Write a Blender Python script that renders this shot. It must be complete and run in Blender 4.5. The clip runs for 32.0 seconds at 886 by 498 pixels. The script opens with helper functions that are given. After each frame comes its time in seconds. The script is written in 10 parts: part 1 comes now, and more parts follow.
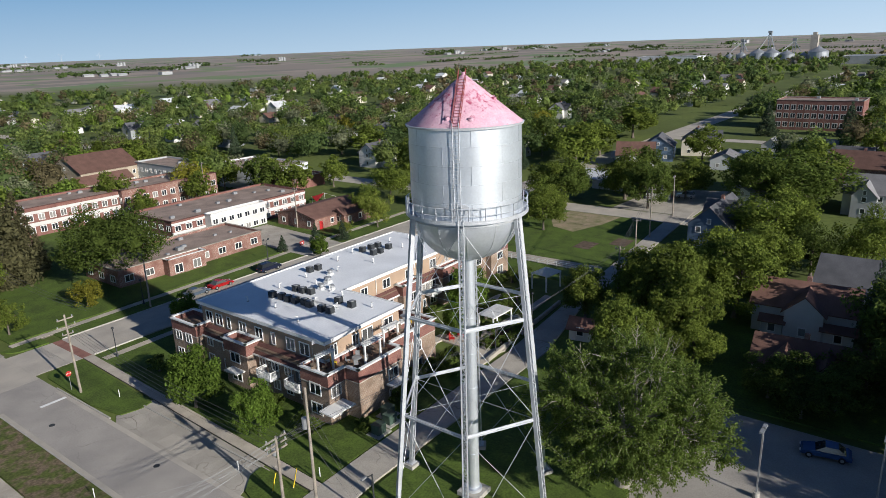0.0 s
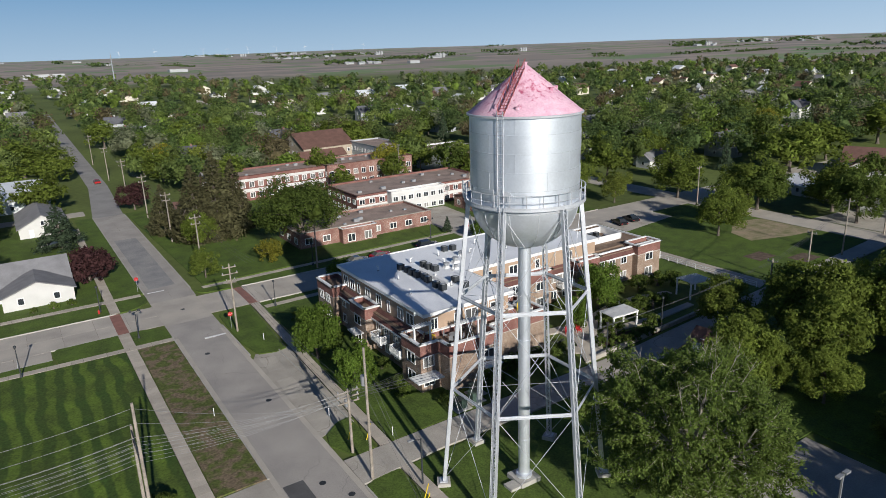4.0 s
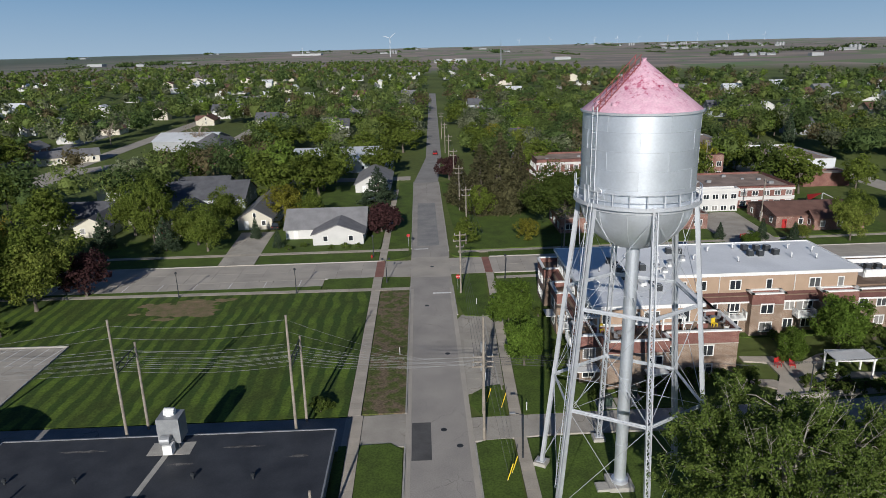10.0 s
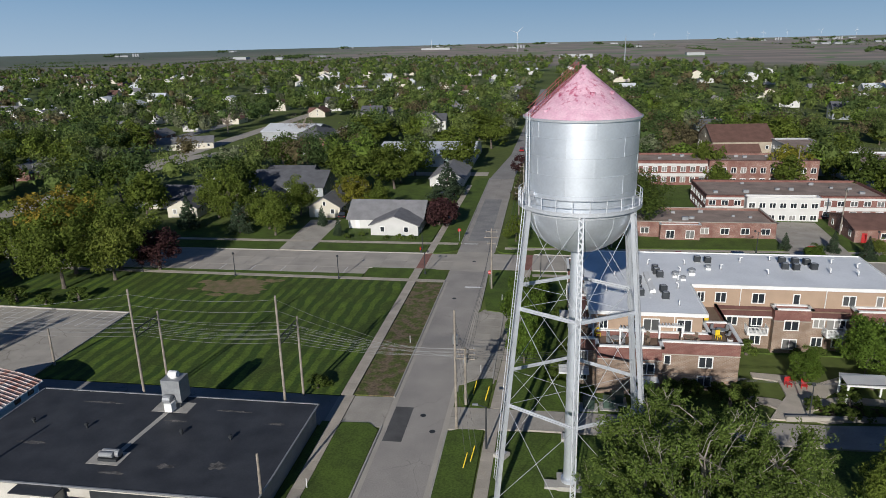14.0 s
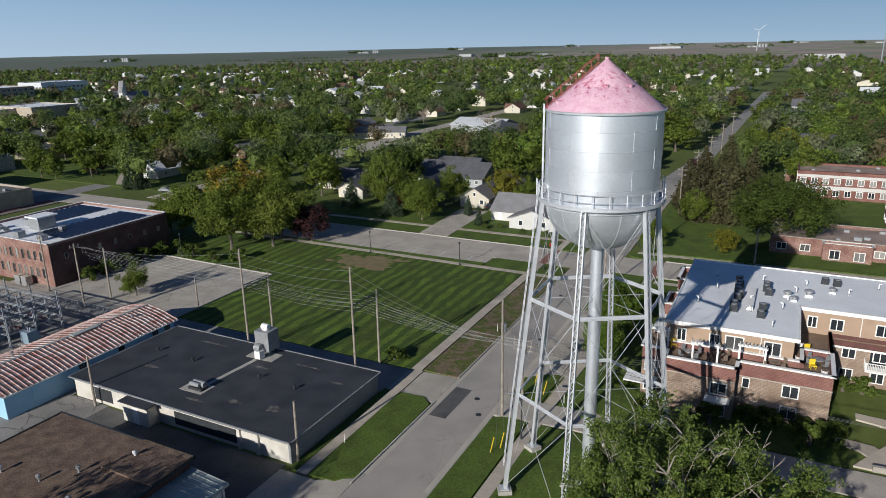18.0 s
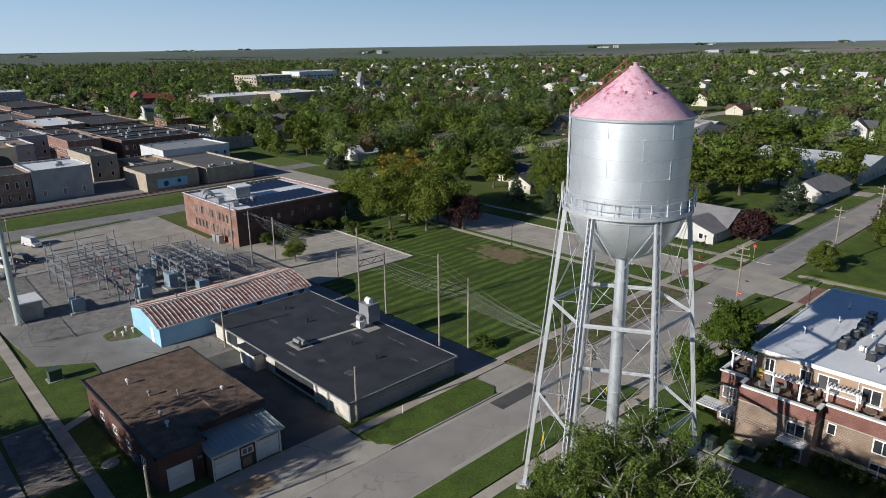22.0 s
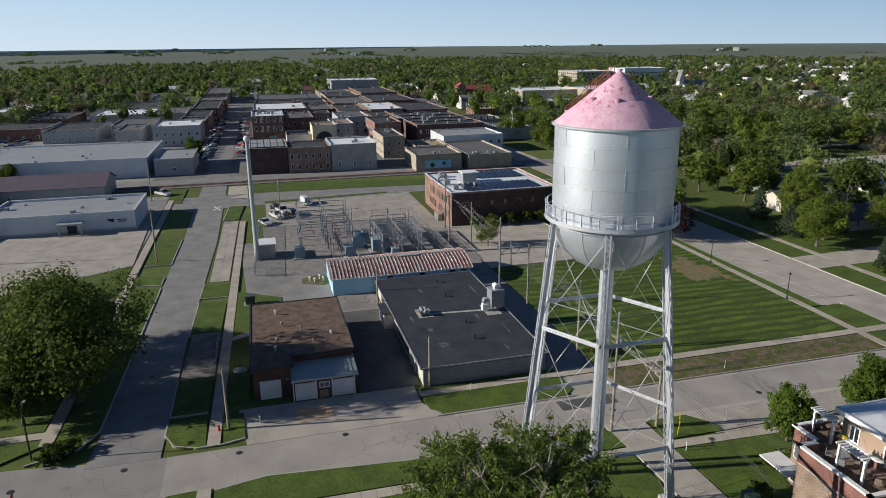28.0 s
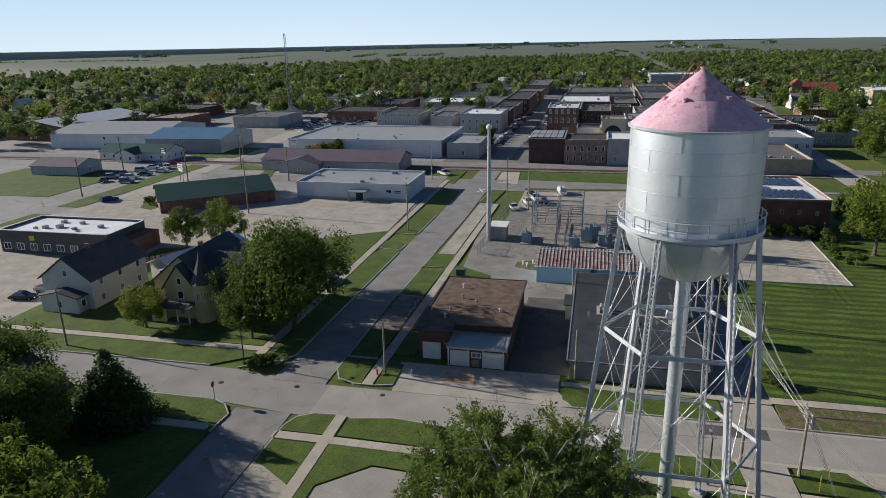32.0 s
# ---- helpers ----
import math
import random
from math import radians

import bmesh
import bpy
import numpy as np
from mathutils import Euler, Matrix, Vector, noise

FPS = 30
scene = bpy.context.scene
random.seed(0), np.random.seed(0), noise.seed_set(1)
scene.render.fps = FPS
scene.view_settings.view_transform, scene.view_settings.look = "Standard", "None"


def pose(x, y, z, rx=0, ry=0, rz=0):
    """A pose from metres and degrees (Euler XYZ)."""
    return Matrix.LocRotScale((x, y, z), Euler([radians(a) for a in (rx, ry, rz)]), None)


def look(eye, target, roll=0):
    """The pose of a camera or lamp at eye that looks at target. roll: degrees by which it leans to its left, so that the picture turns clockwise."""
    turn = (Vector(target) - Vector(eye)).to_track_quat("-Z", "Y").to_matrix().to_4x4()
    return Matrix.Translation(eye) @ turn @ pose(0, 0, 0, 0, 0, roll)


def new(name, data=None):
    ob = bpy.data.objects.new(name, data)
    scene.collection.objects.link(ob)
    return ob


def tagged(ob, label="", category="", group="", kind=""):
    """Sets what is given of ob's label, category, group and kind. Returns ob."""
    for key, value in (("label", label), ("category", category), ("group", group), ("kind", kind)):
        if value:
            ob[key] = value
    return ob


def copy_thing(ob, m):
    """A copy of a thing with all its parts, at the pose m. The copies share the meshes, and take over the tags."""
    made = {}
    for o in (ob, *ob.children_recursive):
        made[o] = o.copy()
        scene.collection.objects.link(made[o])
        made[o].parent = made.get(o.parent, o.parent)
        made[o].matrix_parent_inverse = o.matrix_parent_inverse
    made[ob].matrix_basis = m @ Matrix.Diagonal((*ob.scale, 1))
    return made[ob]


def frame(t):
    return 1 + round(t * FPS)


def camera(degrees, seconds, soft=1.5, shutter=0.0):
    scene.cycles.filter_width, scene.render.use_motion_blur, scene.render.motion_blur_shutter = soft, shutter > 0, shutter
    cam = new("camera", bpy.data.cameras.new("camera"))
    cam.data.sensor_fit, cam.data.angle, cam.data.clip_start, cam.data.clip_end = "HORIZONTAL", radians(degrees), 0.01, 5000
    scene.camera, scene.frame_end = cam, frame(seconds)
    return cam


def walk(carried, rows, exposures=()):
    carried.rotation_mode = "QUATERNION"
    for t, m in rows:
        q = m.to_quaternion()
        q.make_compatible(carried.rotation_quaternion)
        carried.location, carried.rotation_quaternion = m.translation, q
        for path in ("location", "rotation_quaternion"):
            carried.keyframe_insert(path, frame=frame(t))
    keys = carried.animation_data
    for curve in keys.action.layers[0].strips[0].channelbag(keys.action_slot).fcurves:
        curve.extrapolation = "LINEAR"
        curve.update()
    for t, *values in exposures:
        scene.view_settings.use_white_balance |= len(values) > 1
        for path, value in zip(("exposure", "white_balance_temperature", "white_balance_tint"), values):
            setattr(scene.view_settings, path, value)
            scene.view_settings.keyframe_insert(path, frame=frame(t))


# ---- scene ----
EXPOSURE = -0.06
cam = camera(66.39, 32.0, soft=0.7)
# seconds, eye x, y, z, yaw to the left of +y, pitch, roll
PATH = [
    (0, -44.86, -32.06, 41.20, -52.25, -16.83, -2.09),
    (0.5, -43.80, -33.79, 41.27, -50.19, -16.90, -2.07),
    (1, -42.77, -35.53, 41.25, -48.20, -17.00, -2.11),
    (1.5, -41.75, -37.16, 41.17, -45.99, -17.02, -2.21),
    (2, -40.72, -38.64, 41.02, -43.48, -17.02, -2.31),
    (2.5, -39.64, -39.96, 40.85, -40.73, -16.99, -2.26),
    (3, -38.53, -41.15, 40.70, -37.86, -16.95, -2.18),
    (3.5, -37.39, -42.35, 40.65, -35.25, -16.92, -2.09),
    (4, -36.17, -43.55, 40.67, -32.54, -16.89, -1.94),
    (4.5, -34.86, -44.89, 40.70, -29.82, -16.88, -1.86),
    (6.5, -29.11, -49.48, 40.80, -20.59, -16.85, -1.73),
    (7, -27.61, -50.38, 40.89, -18.44, -16.91, -1.68),
    (7.5, -26.08, -51.22, 40.97, -16.21, -16.97, -1.61),
    (8, -24.50, -52.01, 41.00, -13.99, -17.06, -1.55),
    (8.5, -22.83, -52.76, 40.97, -11.39, -17.05, -1.53),
    (9, -21.06, -53.40, 40.84, -4.43, -16.80, -1.57),
    (9.5, -19.32, -53.88, 40.64, -1.47, -16.87, -1.48),
    (10, -17.58, -54.28, 40.46, -1.57, -16.85, -1.47),
    (10.5, -15.84, -54.67, 40.38, -1.65, -16.89, -1.48),
    (11, -14.07, -55.06, 40.42, -0.64, -16.92, -1.47),
    (11.5, -12.25, -55.41, 40.51, 0.95, -16.95, -1.39),
    (12, -10.41, -55.72, 40.65, 1.02, -16.97, -1.46),
    (12.5, -8.51, -56.00, 40.79, 2.61, -16.98, -1.46),
    (13, -6.54, -56.26, 40.91, 4.86, -16.96, -1.34),
    (13.5, -4.63, -56.46, 41.01, 6.97, -17.01, -1.37),
    (14, -2.67, -56.58, 41.08, 9.04, -17.05, -1.38),
    (14.5, -0.68, -56.60, 41.16, 11.20, -17.00, -1.35),
    (16.5, 7.57, -55.83, 40.70, 20.46, -16.86, -1.27),
    (17, 9.57, -55.44, 40.52, 22.83, -16.80, -1.27),
    (17.5, 11.52, -54.91, 40.35, 25.09, -16.78, -1.18),
    (18, 13.42, -54.25, 40.21, 27.35, -16.80, -1.19),
    (18.5, 15.33, -53.53, 40.21, 29.84, -16.78, -1.21),
    (19, 17.30, -52.86, 40.26, 32.41, -16.84, -1.17),
    (19.5, 19.30, -52.08, 40.31, 34.65, -16.84, -1.11),
    (20, 21.19, -51.27, 40.31, 37.02, -16.84, -1.01),
    (20.5, 23.05, -50.41, 40.36, 39.41, -16.83, -0.95),
    (21, 24.88, -49.34, 40.45, 41.81, -16.85, -0.89),
    (21.5, 26.67, -48.21, 40.56, 44.27, -16.89, -0.90),
    (22, 28.47, -47.01, 40.66, 46.79, -16.93, -0.88),
    (22.5, 30.26, -45.72, 40.74, 49.32, -16.92, -0.96),
    (23, 31.99, -44.35, 40.82, 51.74, -16.91, -0.98),
    (23.5, 33.53, -42.87, 40.94, 53.66, -16.97, -0.94),
    (24, 35.07, -41.28, 40.97, 55.60, -17.02, -0.85),
    (24.5, 36.66, -39.63, 40.94, 57.66, -17.00, -0.81),
    (25, 38.26, -37.90, 40.89, 59.79, -16.96, -0.81),
    (25.5, 39.75, -36.00, 40.86, 62.02, -17.00, -0.70),
    (27.5, 44.95, -27.93, 40.97, 72.17, -17.04, -0.59),
    (28, 46.15, -25.92, 40.99, 75.03, -16.93, -0.56),
    (28.5, 47.28, -23.94, 40.97, 77.94, -16.90, -0.37),
    (29, 48.25, -21.83, 41.05, 80.85, -16.99, -0.47),
    (29.5, 49.00, -19.53, 41.21, 83.82, -17.16, -0.78),
    (30, 49.57, -17.09, 41.28, 87.25, -17.24, -1.01),
    (30.5, 49.99, -14.54, 41.24, 90.83, -17.34, -1.16),
    (31, 50.30, -11.97, 41.15, 94.68, -17.33, -1.21),
    (31.5, 50.54, -9.46, 41.09, 98.89, -17.24, -1.18),
    (32, 50.73, -6.92, 41.06, 102.90, -17.11, -1.03),
]
walk(cam, [(t, pose(x, y, z, 90 + pitch, 0, yaw) @ pose(0, 0, 0, 0, 0, roll)) for t, x, y, z, yaw, pitch, roll in PATH],
     exposures=[(t, e + EXPOSURE, k, 10) for t, e, k in ((0.0, 0.36, 6000), (4.0, 0.22, 5950), (9.0, -0.02, 5870), (14.0, -0.05, 5870), (19.0, 0.08, 5950), (25.0, 0.18, 6080), (29.0, 0.29, 6220), (32.0, 0.38, 6240))])

# ---- light: clear spring afternoon, sun low behind the south ----
SUN_EL, SUN_AZ = radians(21.3), math.atan2(-0.99, -0.138)
to_sun = Vector((math.cos(SUN_EL) * math.cos(SUN_AZ), math.cos(SUN_EL) * math.sin(SUN_AZ), math.sin(SUN_EL)))
world = bpy.data.worlds.new("sky")
scene.world = world
world.use_nodes = True
wn = world.node_tree.nodes
sky = wn.new("ShaderNodeTexSky")
sky.sky_type = "NISHITA"
sky.sun_disc = False
sky.sun_elevation = SUN_EL
sky.sun_rotation = math.atan2(to_sun.x, to_sun.y)
sky.altitude = 300
sky.air_density, sky.dust_density, sky.ozone_density = 1.0, 0.3, 4.0
wn["Background"].inputs["Strength"].default_value = 0.052
tint = wn.new("ShaderNodeMix")
tint.data_type, tint.blend_type = "RGBA", "MULTIPLY"
tint.inputs["Factor"].default_value, tint.inputs["B"].default_value = 1.0, (0.64, 0.72, 0.86, 1)
world.node_tree.links.new(sky.outputs["Color"], tint.inputs["A"])
world.node_tree.links.new(tint.outputs["Result"], wn["Background"].inputs["Color"])
sun = new("sun", bpy.data.lights.new("sun", "SUN"))
sun.data.energy, sun.data.angle, sun.data.color = 5.0, radians(0.55), (1.0, 0.91, 0.78)
sun.matrix_world = look(to_sun * 200, (0, 0, 0))


# ---- materials ----
def mat(name, color, rough=0.8, metal=0.0, vary=0.15, scale=1.0, fine=12.0, bump=0.1, dark=None, per_object=0.0, per_island=0.0, spec=0.3):
    """A surface with stains at one scale and grain at a finer one, in metres; dark: a second colour for the stains."""
    m = bpy.data.materials.new(name)
    m.use_nodes = True
    n, l = m.node_tree.nodes, m.node_tree.links
    b = n["Principled BSDF"]
    b.inputs["Roughness"].default_value, b.inputs["Metallic"].default_value = rough, metal
    b.inputs["Specular IOR Level"].default_value = spec
    geo = n.new("ShaderNodeNewGeometry")
    n1 = n.new("ShaderNodeTexNoise")
    n1.inputs["Scale"].default_value, n1.inputs["Detail"].default_value = scale, 5
    l.new(geo.outputs["Position"], n1.inputs["Vector"])
    n2 = n.new("ShaderNodeTexNoise")
    n2.inputs["Scale"].default_value, n2.inputs["Detail"].default_value = fine, 3
    l.new(geo.outputs["Position"], n2.inputs["Vector"])
    ramp = n.new("ShaderNodeMapRange")
    ramp.inputs["From Min"].default_value, ramp.inputs["From Max"].default_value = 0.35, 0.7
    l.new(n1.outputs["Fac"], ramp.inputs["Value"])
    mix = n.new("ShaderNodeMix")
    mix.data_type = "RGBA"
    c2 = dark or tuple(c * (1 - 2 * vary) for c in color)
    mix.inputs["A"].default_value, mix.inputs["B"].default_value = (*color, 1), (*c2, 1)
    l.new(ramp.outputs["Result"], mix.inputs["Factor"])
    hsv = n.new("ShaderNodeHueSaturation")
    l.new(mix.outputs["Result"], hsv.inputs["Color"])
    val = n.new("ShaderNodeMapRange")
    val.inputs["From Min"].default_value, val.inputs["From Max"].default_value = 0.25, 0.75
    val.inputs["To Min"].default_value, val.inputs["To Max"].default_value = 1 - vary, 1 + vary
    l.new(n2.outputs["Fac"], val.inputs["Value"])
    out = val.outputs["Result"]
    for amount, node, sock in ((per_object, "ShaderNodeObjectInfo", "Random"), (per_island, "ShaderNodeNewGeometry", "Random Per Island")):
        if amount:
            src = n.new(node)
            mr = n.new("ShaderNodeMapRange")
            mr.inputs["To Min"].default_value, mr.inputs["To Max"].default_value = 1 - amount, 1 + amount
            l.new(src.outputs[sock], mr.inputs["Value"])
            mu = n.new("ShaderNodeMath")
            mu.operation = "MULTIPLY"
            l.new(out, mu.inputs[0]), l.new(mr.outputs["Result"], mu.inputs[1])
            out = mu.outputs[0]
    l.new(out, hsv.inputs["Value"])
    l.new(hsv.outputs["Color"], b.inputs["Base Color"])
    if bump:
        bp = n.new("ShaderNodeBump")
        bp.inputs["Strength"].default_value, bp.inputs["Distance"].default_value = bump, 0.03
        l.new(n2.outputs["Fac"], bp.inputs["Height"])
        l.new(bp.outputs["Normal"], b.inputs["Normal"])
    return m


def leaf_mat(name, color, per_object=0.2, vary=0.12, scale=0.35):
    m = mat(name, color, 0.75, 0, vary, scale, 2.0, 0, per_object=per_object, per_island=0.4, spec=0.12)
    n, l = m.node_tree.nodes, m.node_tree.links
    b = n["Principled BSDF"]
    tr = n.new("ShaderNodeBsdfTranslucent")
    src = b.inputs["Base Color"].links[0].from_socket
    l.new(src, tr.inputs["Color"])
    mx = n.new("ShaderNodeMixShader")
    mx.inputs["Fac"].default_value = 0.45
    l.new(b.outputs["BSDF"], mx.inputs[1]), l.new(tr.outputs["BSDF"], mx.inputs[2])
    l.new(mx.outputs["Shader"], n["Material Output"].inputs["Surface"])
    return m


def glass_mat():
    """Dark window glass; behind some windows a pale blind is drawn."""
    m = bpy.data.materials.new("window_glass")
    m.use_nodes = True
    n, l = m.node_tree.nodes, m.node_tree.links
    b = n["Principled BSDF"]
    b.inputs["Roughness"].default_value = 0.08
    b.inputs["Specular IOR Level"].default_value = 0.8
    who, step, mix = (n.new(k) for k in ("ShaderNodeObjectInfo", "ShaderNodeMapRange", "ShaderNodeMix"))
    mix.data_type = "RGBA"
    mix.inputs["A"].default_value, mix.inputs["B"].default_value = (0.025, 0.03, 0.036, 1), (0.30, 0.29, 0.27, 1)
    step.inputs["From Min"].default_value, step.inputs["From Max"].default_value = 0.5, 0.95
    l.new(who.outputs["Random"], step.inputs["Value"]), l.new(step.outputs["Result"], mix.inputs["Factor"])
    l.new(mix.outputs["Result"], b.inputs["Base Color"])
    return m


def striped_lawn(name, light, dark, period):
    """Mown grass: bands along y from the mower, clumps and blades."""
    m = mat(name, light, 0.9, 0, 0.40, 0.22, 4.0, 0.6)
    n, l = m.node_tree.nodes, m.node_tree.links
    geo = n.new("ShaderNodeNewGeometry")
    sep = n.new("ShaderNodeSeparateXYZ")
    l.new(geo.outputs["Position"], sep.inputs[0])
    nz = n.new("ShaderNodeTexNoise")
    nz.inputs["Scale"].default_value = 0.15
    l.new(geo.outputs["Position"], nz.inputs["Vector"])
    a = n.new("ShaderNodeMath")
    a.operation = "MULTIPLY_ADD"
    a.inputs[1].default_value = 2.6
    l.new(nz.outputs["Fac"], a.inputs[0]), l.new(sep.outputs["X"], a.inputs[2])
    s = n.new("ShaderNodeMath")
    s.operation = "MULTIPLY"
    s.inputs[1].default_value = 2 * math.pi / period
    l.new(a.outputs[0], s.inputs[0])
    w = n.new("ShaderNodeMath")
    w.operation = "SINE"
    l.new(s.outputs[0], w.inputs[0])
    r = n.new("ShaderNodeMapRange")
    r.inputs["From Min"].default_value, r.inputs["From Max"].default_value = -0.35, 0.35
    l.new(w.outputs[0], r.inputs["Value"])
    mix = n.new("ShaderNodeMix")
    mix.data_type = "RGBA"
    mix.inputs["A"].default_value, mix.inputs["B"].default_value = (*light, 1), (*dark, 1)
    l.new(r.outputs["Result"], mix.inputs["Factor"])
    old = [x for x in n if x.bl_idname == "ShaderNodeMix" and x != mix][0]
    l.new(mix.outputs["Result"], old.inputs["A"])
    old.inputs["B"].default_value = (dark[0] * 1.25, dark[1] * 0.95, dark[2] * 1.1, 1)
    return m


def land_mat():
    """Grass in town, ploughed and sown fields in large lots beyond it."""
    m = mat("land", (0.12, 0.155, 0.035), 0.95, 0, 0.2, 0.02, 0.6, 0.0)
    n, l = m.node_tree.nodes, m.node_tree.links
    geo = n.new("ShaderNodeNewGeometry")
    sc = n.new("ShaderNodeMapping")
    sc.inputs["Scale"].default_value = (0.0016, 0.0024, 0.0)
    l.new(geo.outputs["Position"], sc.inputs["Vector"])
    vo = n.new("ShaderNodeTexVoronoi")
    vo.distance = "CHEBYCHEV"
    vo.inputs["Randomness"].default_value = 0.6
    l.new(sc.outputs["Vector"], vo.inputs["Vector"])
    sep = n.new("ShaderNodeSeparateColor")
    l.new(vo.outputs["Color"], sep.inputs["Color"])
    cr = n.new("ShaderNodeValToRGB")
    cr.color_ramp.interpolation = "CONSTANT"
    cols = ((0.0, (0.27, 0.23, 0.195)), (0.3, (0.33, 0.275, 0.23)), (0.52, (0.23, 0.205, 0.175)), (0.7, (0.20, 0.24, 0.12)), (0.82, (0.29, 0.25, 0.21)), (0.93, (0.17, 0.24, 0.11)))
    el = cr.color_ramp.elements
    el[0].color, el[1].position, el[1].color = (*cols[0][1], 1), cols[1][0], (*cols[1][1], 1)
    for p, c in cols[2:]:
        el.new(p).color = (*c, 1)
    l.new(sep.outputs["Red"], cr.inputs["Fac"])
    ln = n.new("ShaderNodeVectorMath")
    ln.operation = "LENGTH"
    l.new(geo.outputs["Position"], ln.inputs[0])
    mr = n.new("ShaderNodeMapRange")
    mr.inputs["From Min"].default_value, mr.inputs["From Max"].default_value = 900, 1100
    l.new(ln.outputs["Value"], mr.inputs["Value"])
    mix = n.new("ShaderNodeMix")
    mix.data_type = "RGBA"
    b = n["Principled BSDF"]
    src = b.inputs["Base Color"].links[0].from_socket
    crop = n.new("ShaderNodeMix")
    crop.data_type = "RGBA"
    crop.inputs["B"].default_value = (0.09, 0.115, 0.08, 1)
    sx = n.new("ShaderNodeSeparateXYZ")
    l.new(geo.outputs["Position"], sx.inputs[0])
    west = n.new("ShaderNodeMapRange")
    west.inputs["From Min"].default_value, west.inputs["From Max"].default_value = -600, -1500
    west.inputs["To Max"].default_value = 0.88
    l.new(sx.outputs["X"], west.inputs["Value"])
    l.new(west.outputs["Result"], crop.inputs["Factor"]), l.new(cr.outputs["Color"], crop.inputs["A"])
    l.new(mr.outputs["Result"], mix.inputs["Factor"]), l.new(src, mix.inputs["A"]), l.new(crop.outputs["Result"], mix.inputs["B"])
    l.new(mix.outputs["Result"], b.inputs["Base Color"])
    return m


def cracked(m, size, width, colour, amount=0.8):
    """Thin wandering cracks over a surface, in cells of about the given size in metres."""
    n, l = m.node_tree.nodes, m.node_tree.links
    b = n["Principled BSDF"]
    geo, nz, mix, vo, mr, fade, mul, out = (n.new(k) for k in ("ShaderNodeNewGeometry", "ShaderNodeTexNoise", "ShaderNodeMix", "ShaderNodeTexVoronoi", "ShaderNodeMapRange", "ShaderNodeTexNoise", "ShaderNodeMath", "ShaderNodeMix"))
    nz.inputs["Scale"].default_value, nz.inputs["Detail"].default_value = 0.5, 4
    mix.data_type, mix.blend_type, out.data_type = "RGBA", "LINEAR_LIGHT", "RGBA"
    mix.inputs["Factor"].default_value = size * 0.35
    l.new(geo.outputs["Position"], nz.inputs["Vector"]), l.new(geo.outputs["Position"], mix.inputs["A"]), l.new(nz.outputs["Color"], mix.inputs["B"])
    vo.feature = "DISTANCE_TO_EDGE"
    vo.inputs["Scale"].default_value = 1 / size
    l.new(mix.outputs["Result"], vo.inputs["Vector"])
    mr.inputs["From Min"].default_value, mr.inputs["From Max"].default_value = width / size, width * 0.4 / size
    l.new(vo.outputs["Distance"], mr.inputs["Value"])
    fade.inputs["Scale"].default_value = 0.16
    l.new(geo.outputs["Position"], fade.inputs["Vector"])
    gate = n.new("ShaderNodeMapRange")
    gate.inputs["From Min"].default_value, gate.inputs["From Max"].default_value, gate.inputs["To Max"].default_value = 0.45, 0.6, amount
    l.new(fade.outputs["Fac"], gate.inputs["Value"])
    mul.operation = "MULTIPLY"
    l.new(mr.outputs["Result"], mul.inputs[0]), l.new(gate.outputs["Result"], mul.inputs[1])
    l.new(b.inputs["Base Color"].links[0].from_socket, out.inputs["A"])
    out.inputs["B"].default_value = (*colour, 1)
    l.new(mul.outputs[0], out.inputs["Factor"]), l.new(out.outputs["Result"], b.inputs["Base Color"])
    return m


LAND = land_mat()
GRASS = mat("grass", (0.088, 0.136, 0.02), 0.9, 0, 0.38, 0.35, 5.0, 0.6, dark=(0.058, 0.086, 0.016))
LAWN = striped_lawn("mown_lawn", (0.112, 0.17, 0.02), (0.042, 0.08, 0.012), 2.2)
WORN = mat("worn_grass", (0.085, 0.105, 0.024), 0.95, 0, 0.45, 0.7, 4.0, 0.6, dark=(0.165, 0.125, 0.08))
worn_ramp = [x for x in WORN.node_tree.nodes if x.bl_idname == "ShaderNodeMapRange"][0]
worn_ramp.inputs["From Min"].default_value, worn_ramp.inputs["From Max"].default_value = 0.44, 0.58
CONCRETE = mat("concrete_road", (0.46, 0.42, 0.36), 0.85, 0, 0.10, 0.25, 9.0, 0.15, dark=(0.36, 0.33, 0.29), per_object=0.06)
BAY = cracked(mat("pale_concrete", (0.44, 0.405, 0.35), 0.85, 0, 0.13, 0.3, 9.0, 0.15, per_object=0.07), 4.0, 0.07, (0.2, 0.18, 0.15))
WALK = mat("walk_concrete", (0.47, 0.42, 0.35), 0.85, 0, 0.10, 0.5, 9.0, 0.15, per_object=0.09)
ASPHALT = cracked(mat("asphalt", (0.275, 0.268, 0.258), 0.9, 0, 0.15, 0.3, 9.0, 0.25, dark=(0.205, 0.20, 0.193)), 3.4, 0.055, (0.09, 0.087, 0.083), 0.55)
ROAD_A = cracked(mat("worn_road", (0.385, 0.357, 0.322), 0.88, 0, 0.14, 0.22, 7.0, 0.15, dark=(0.30, 0.28, 0.256)), 5.0, 0.05, (0.20, 0.186, 0.17), 0.55)
ROAD_OLD = cracked(mat("old_grey_road", (0.30, 0.29, 0.275), 0.88, 0, 0.14, 0.22, 7.0, 0.15, dark=(0.24, 0.232, 0.22)), 5.0, 0.05, (0.17, 0.163, 0.153), 0.55)
PATCH = mat("asphalt_patch", (0.115, 0.113, 0.113), 0.9, 0, 0.15, 0.6, 9.0, 0.25)
KERB = mat("kerb", (0.44, 0.42, 0.38), 0.85, 0, 0.12, 0.8, 9.0, 0.1)
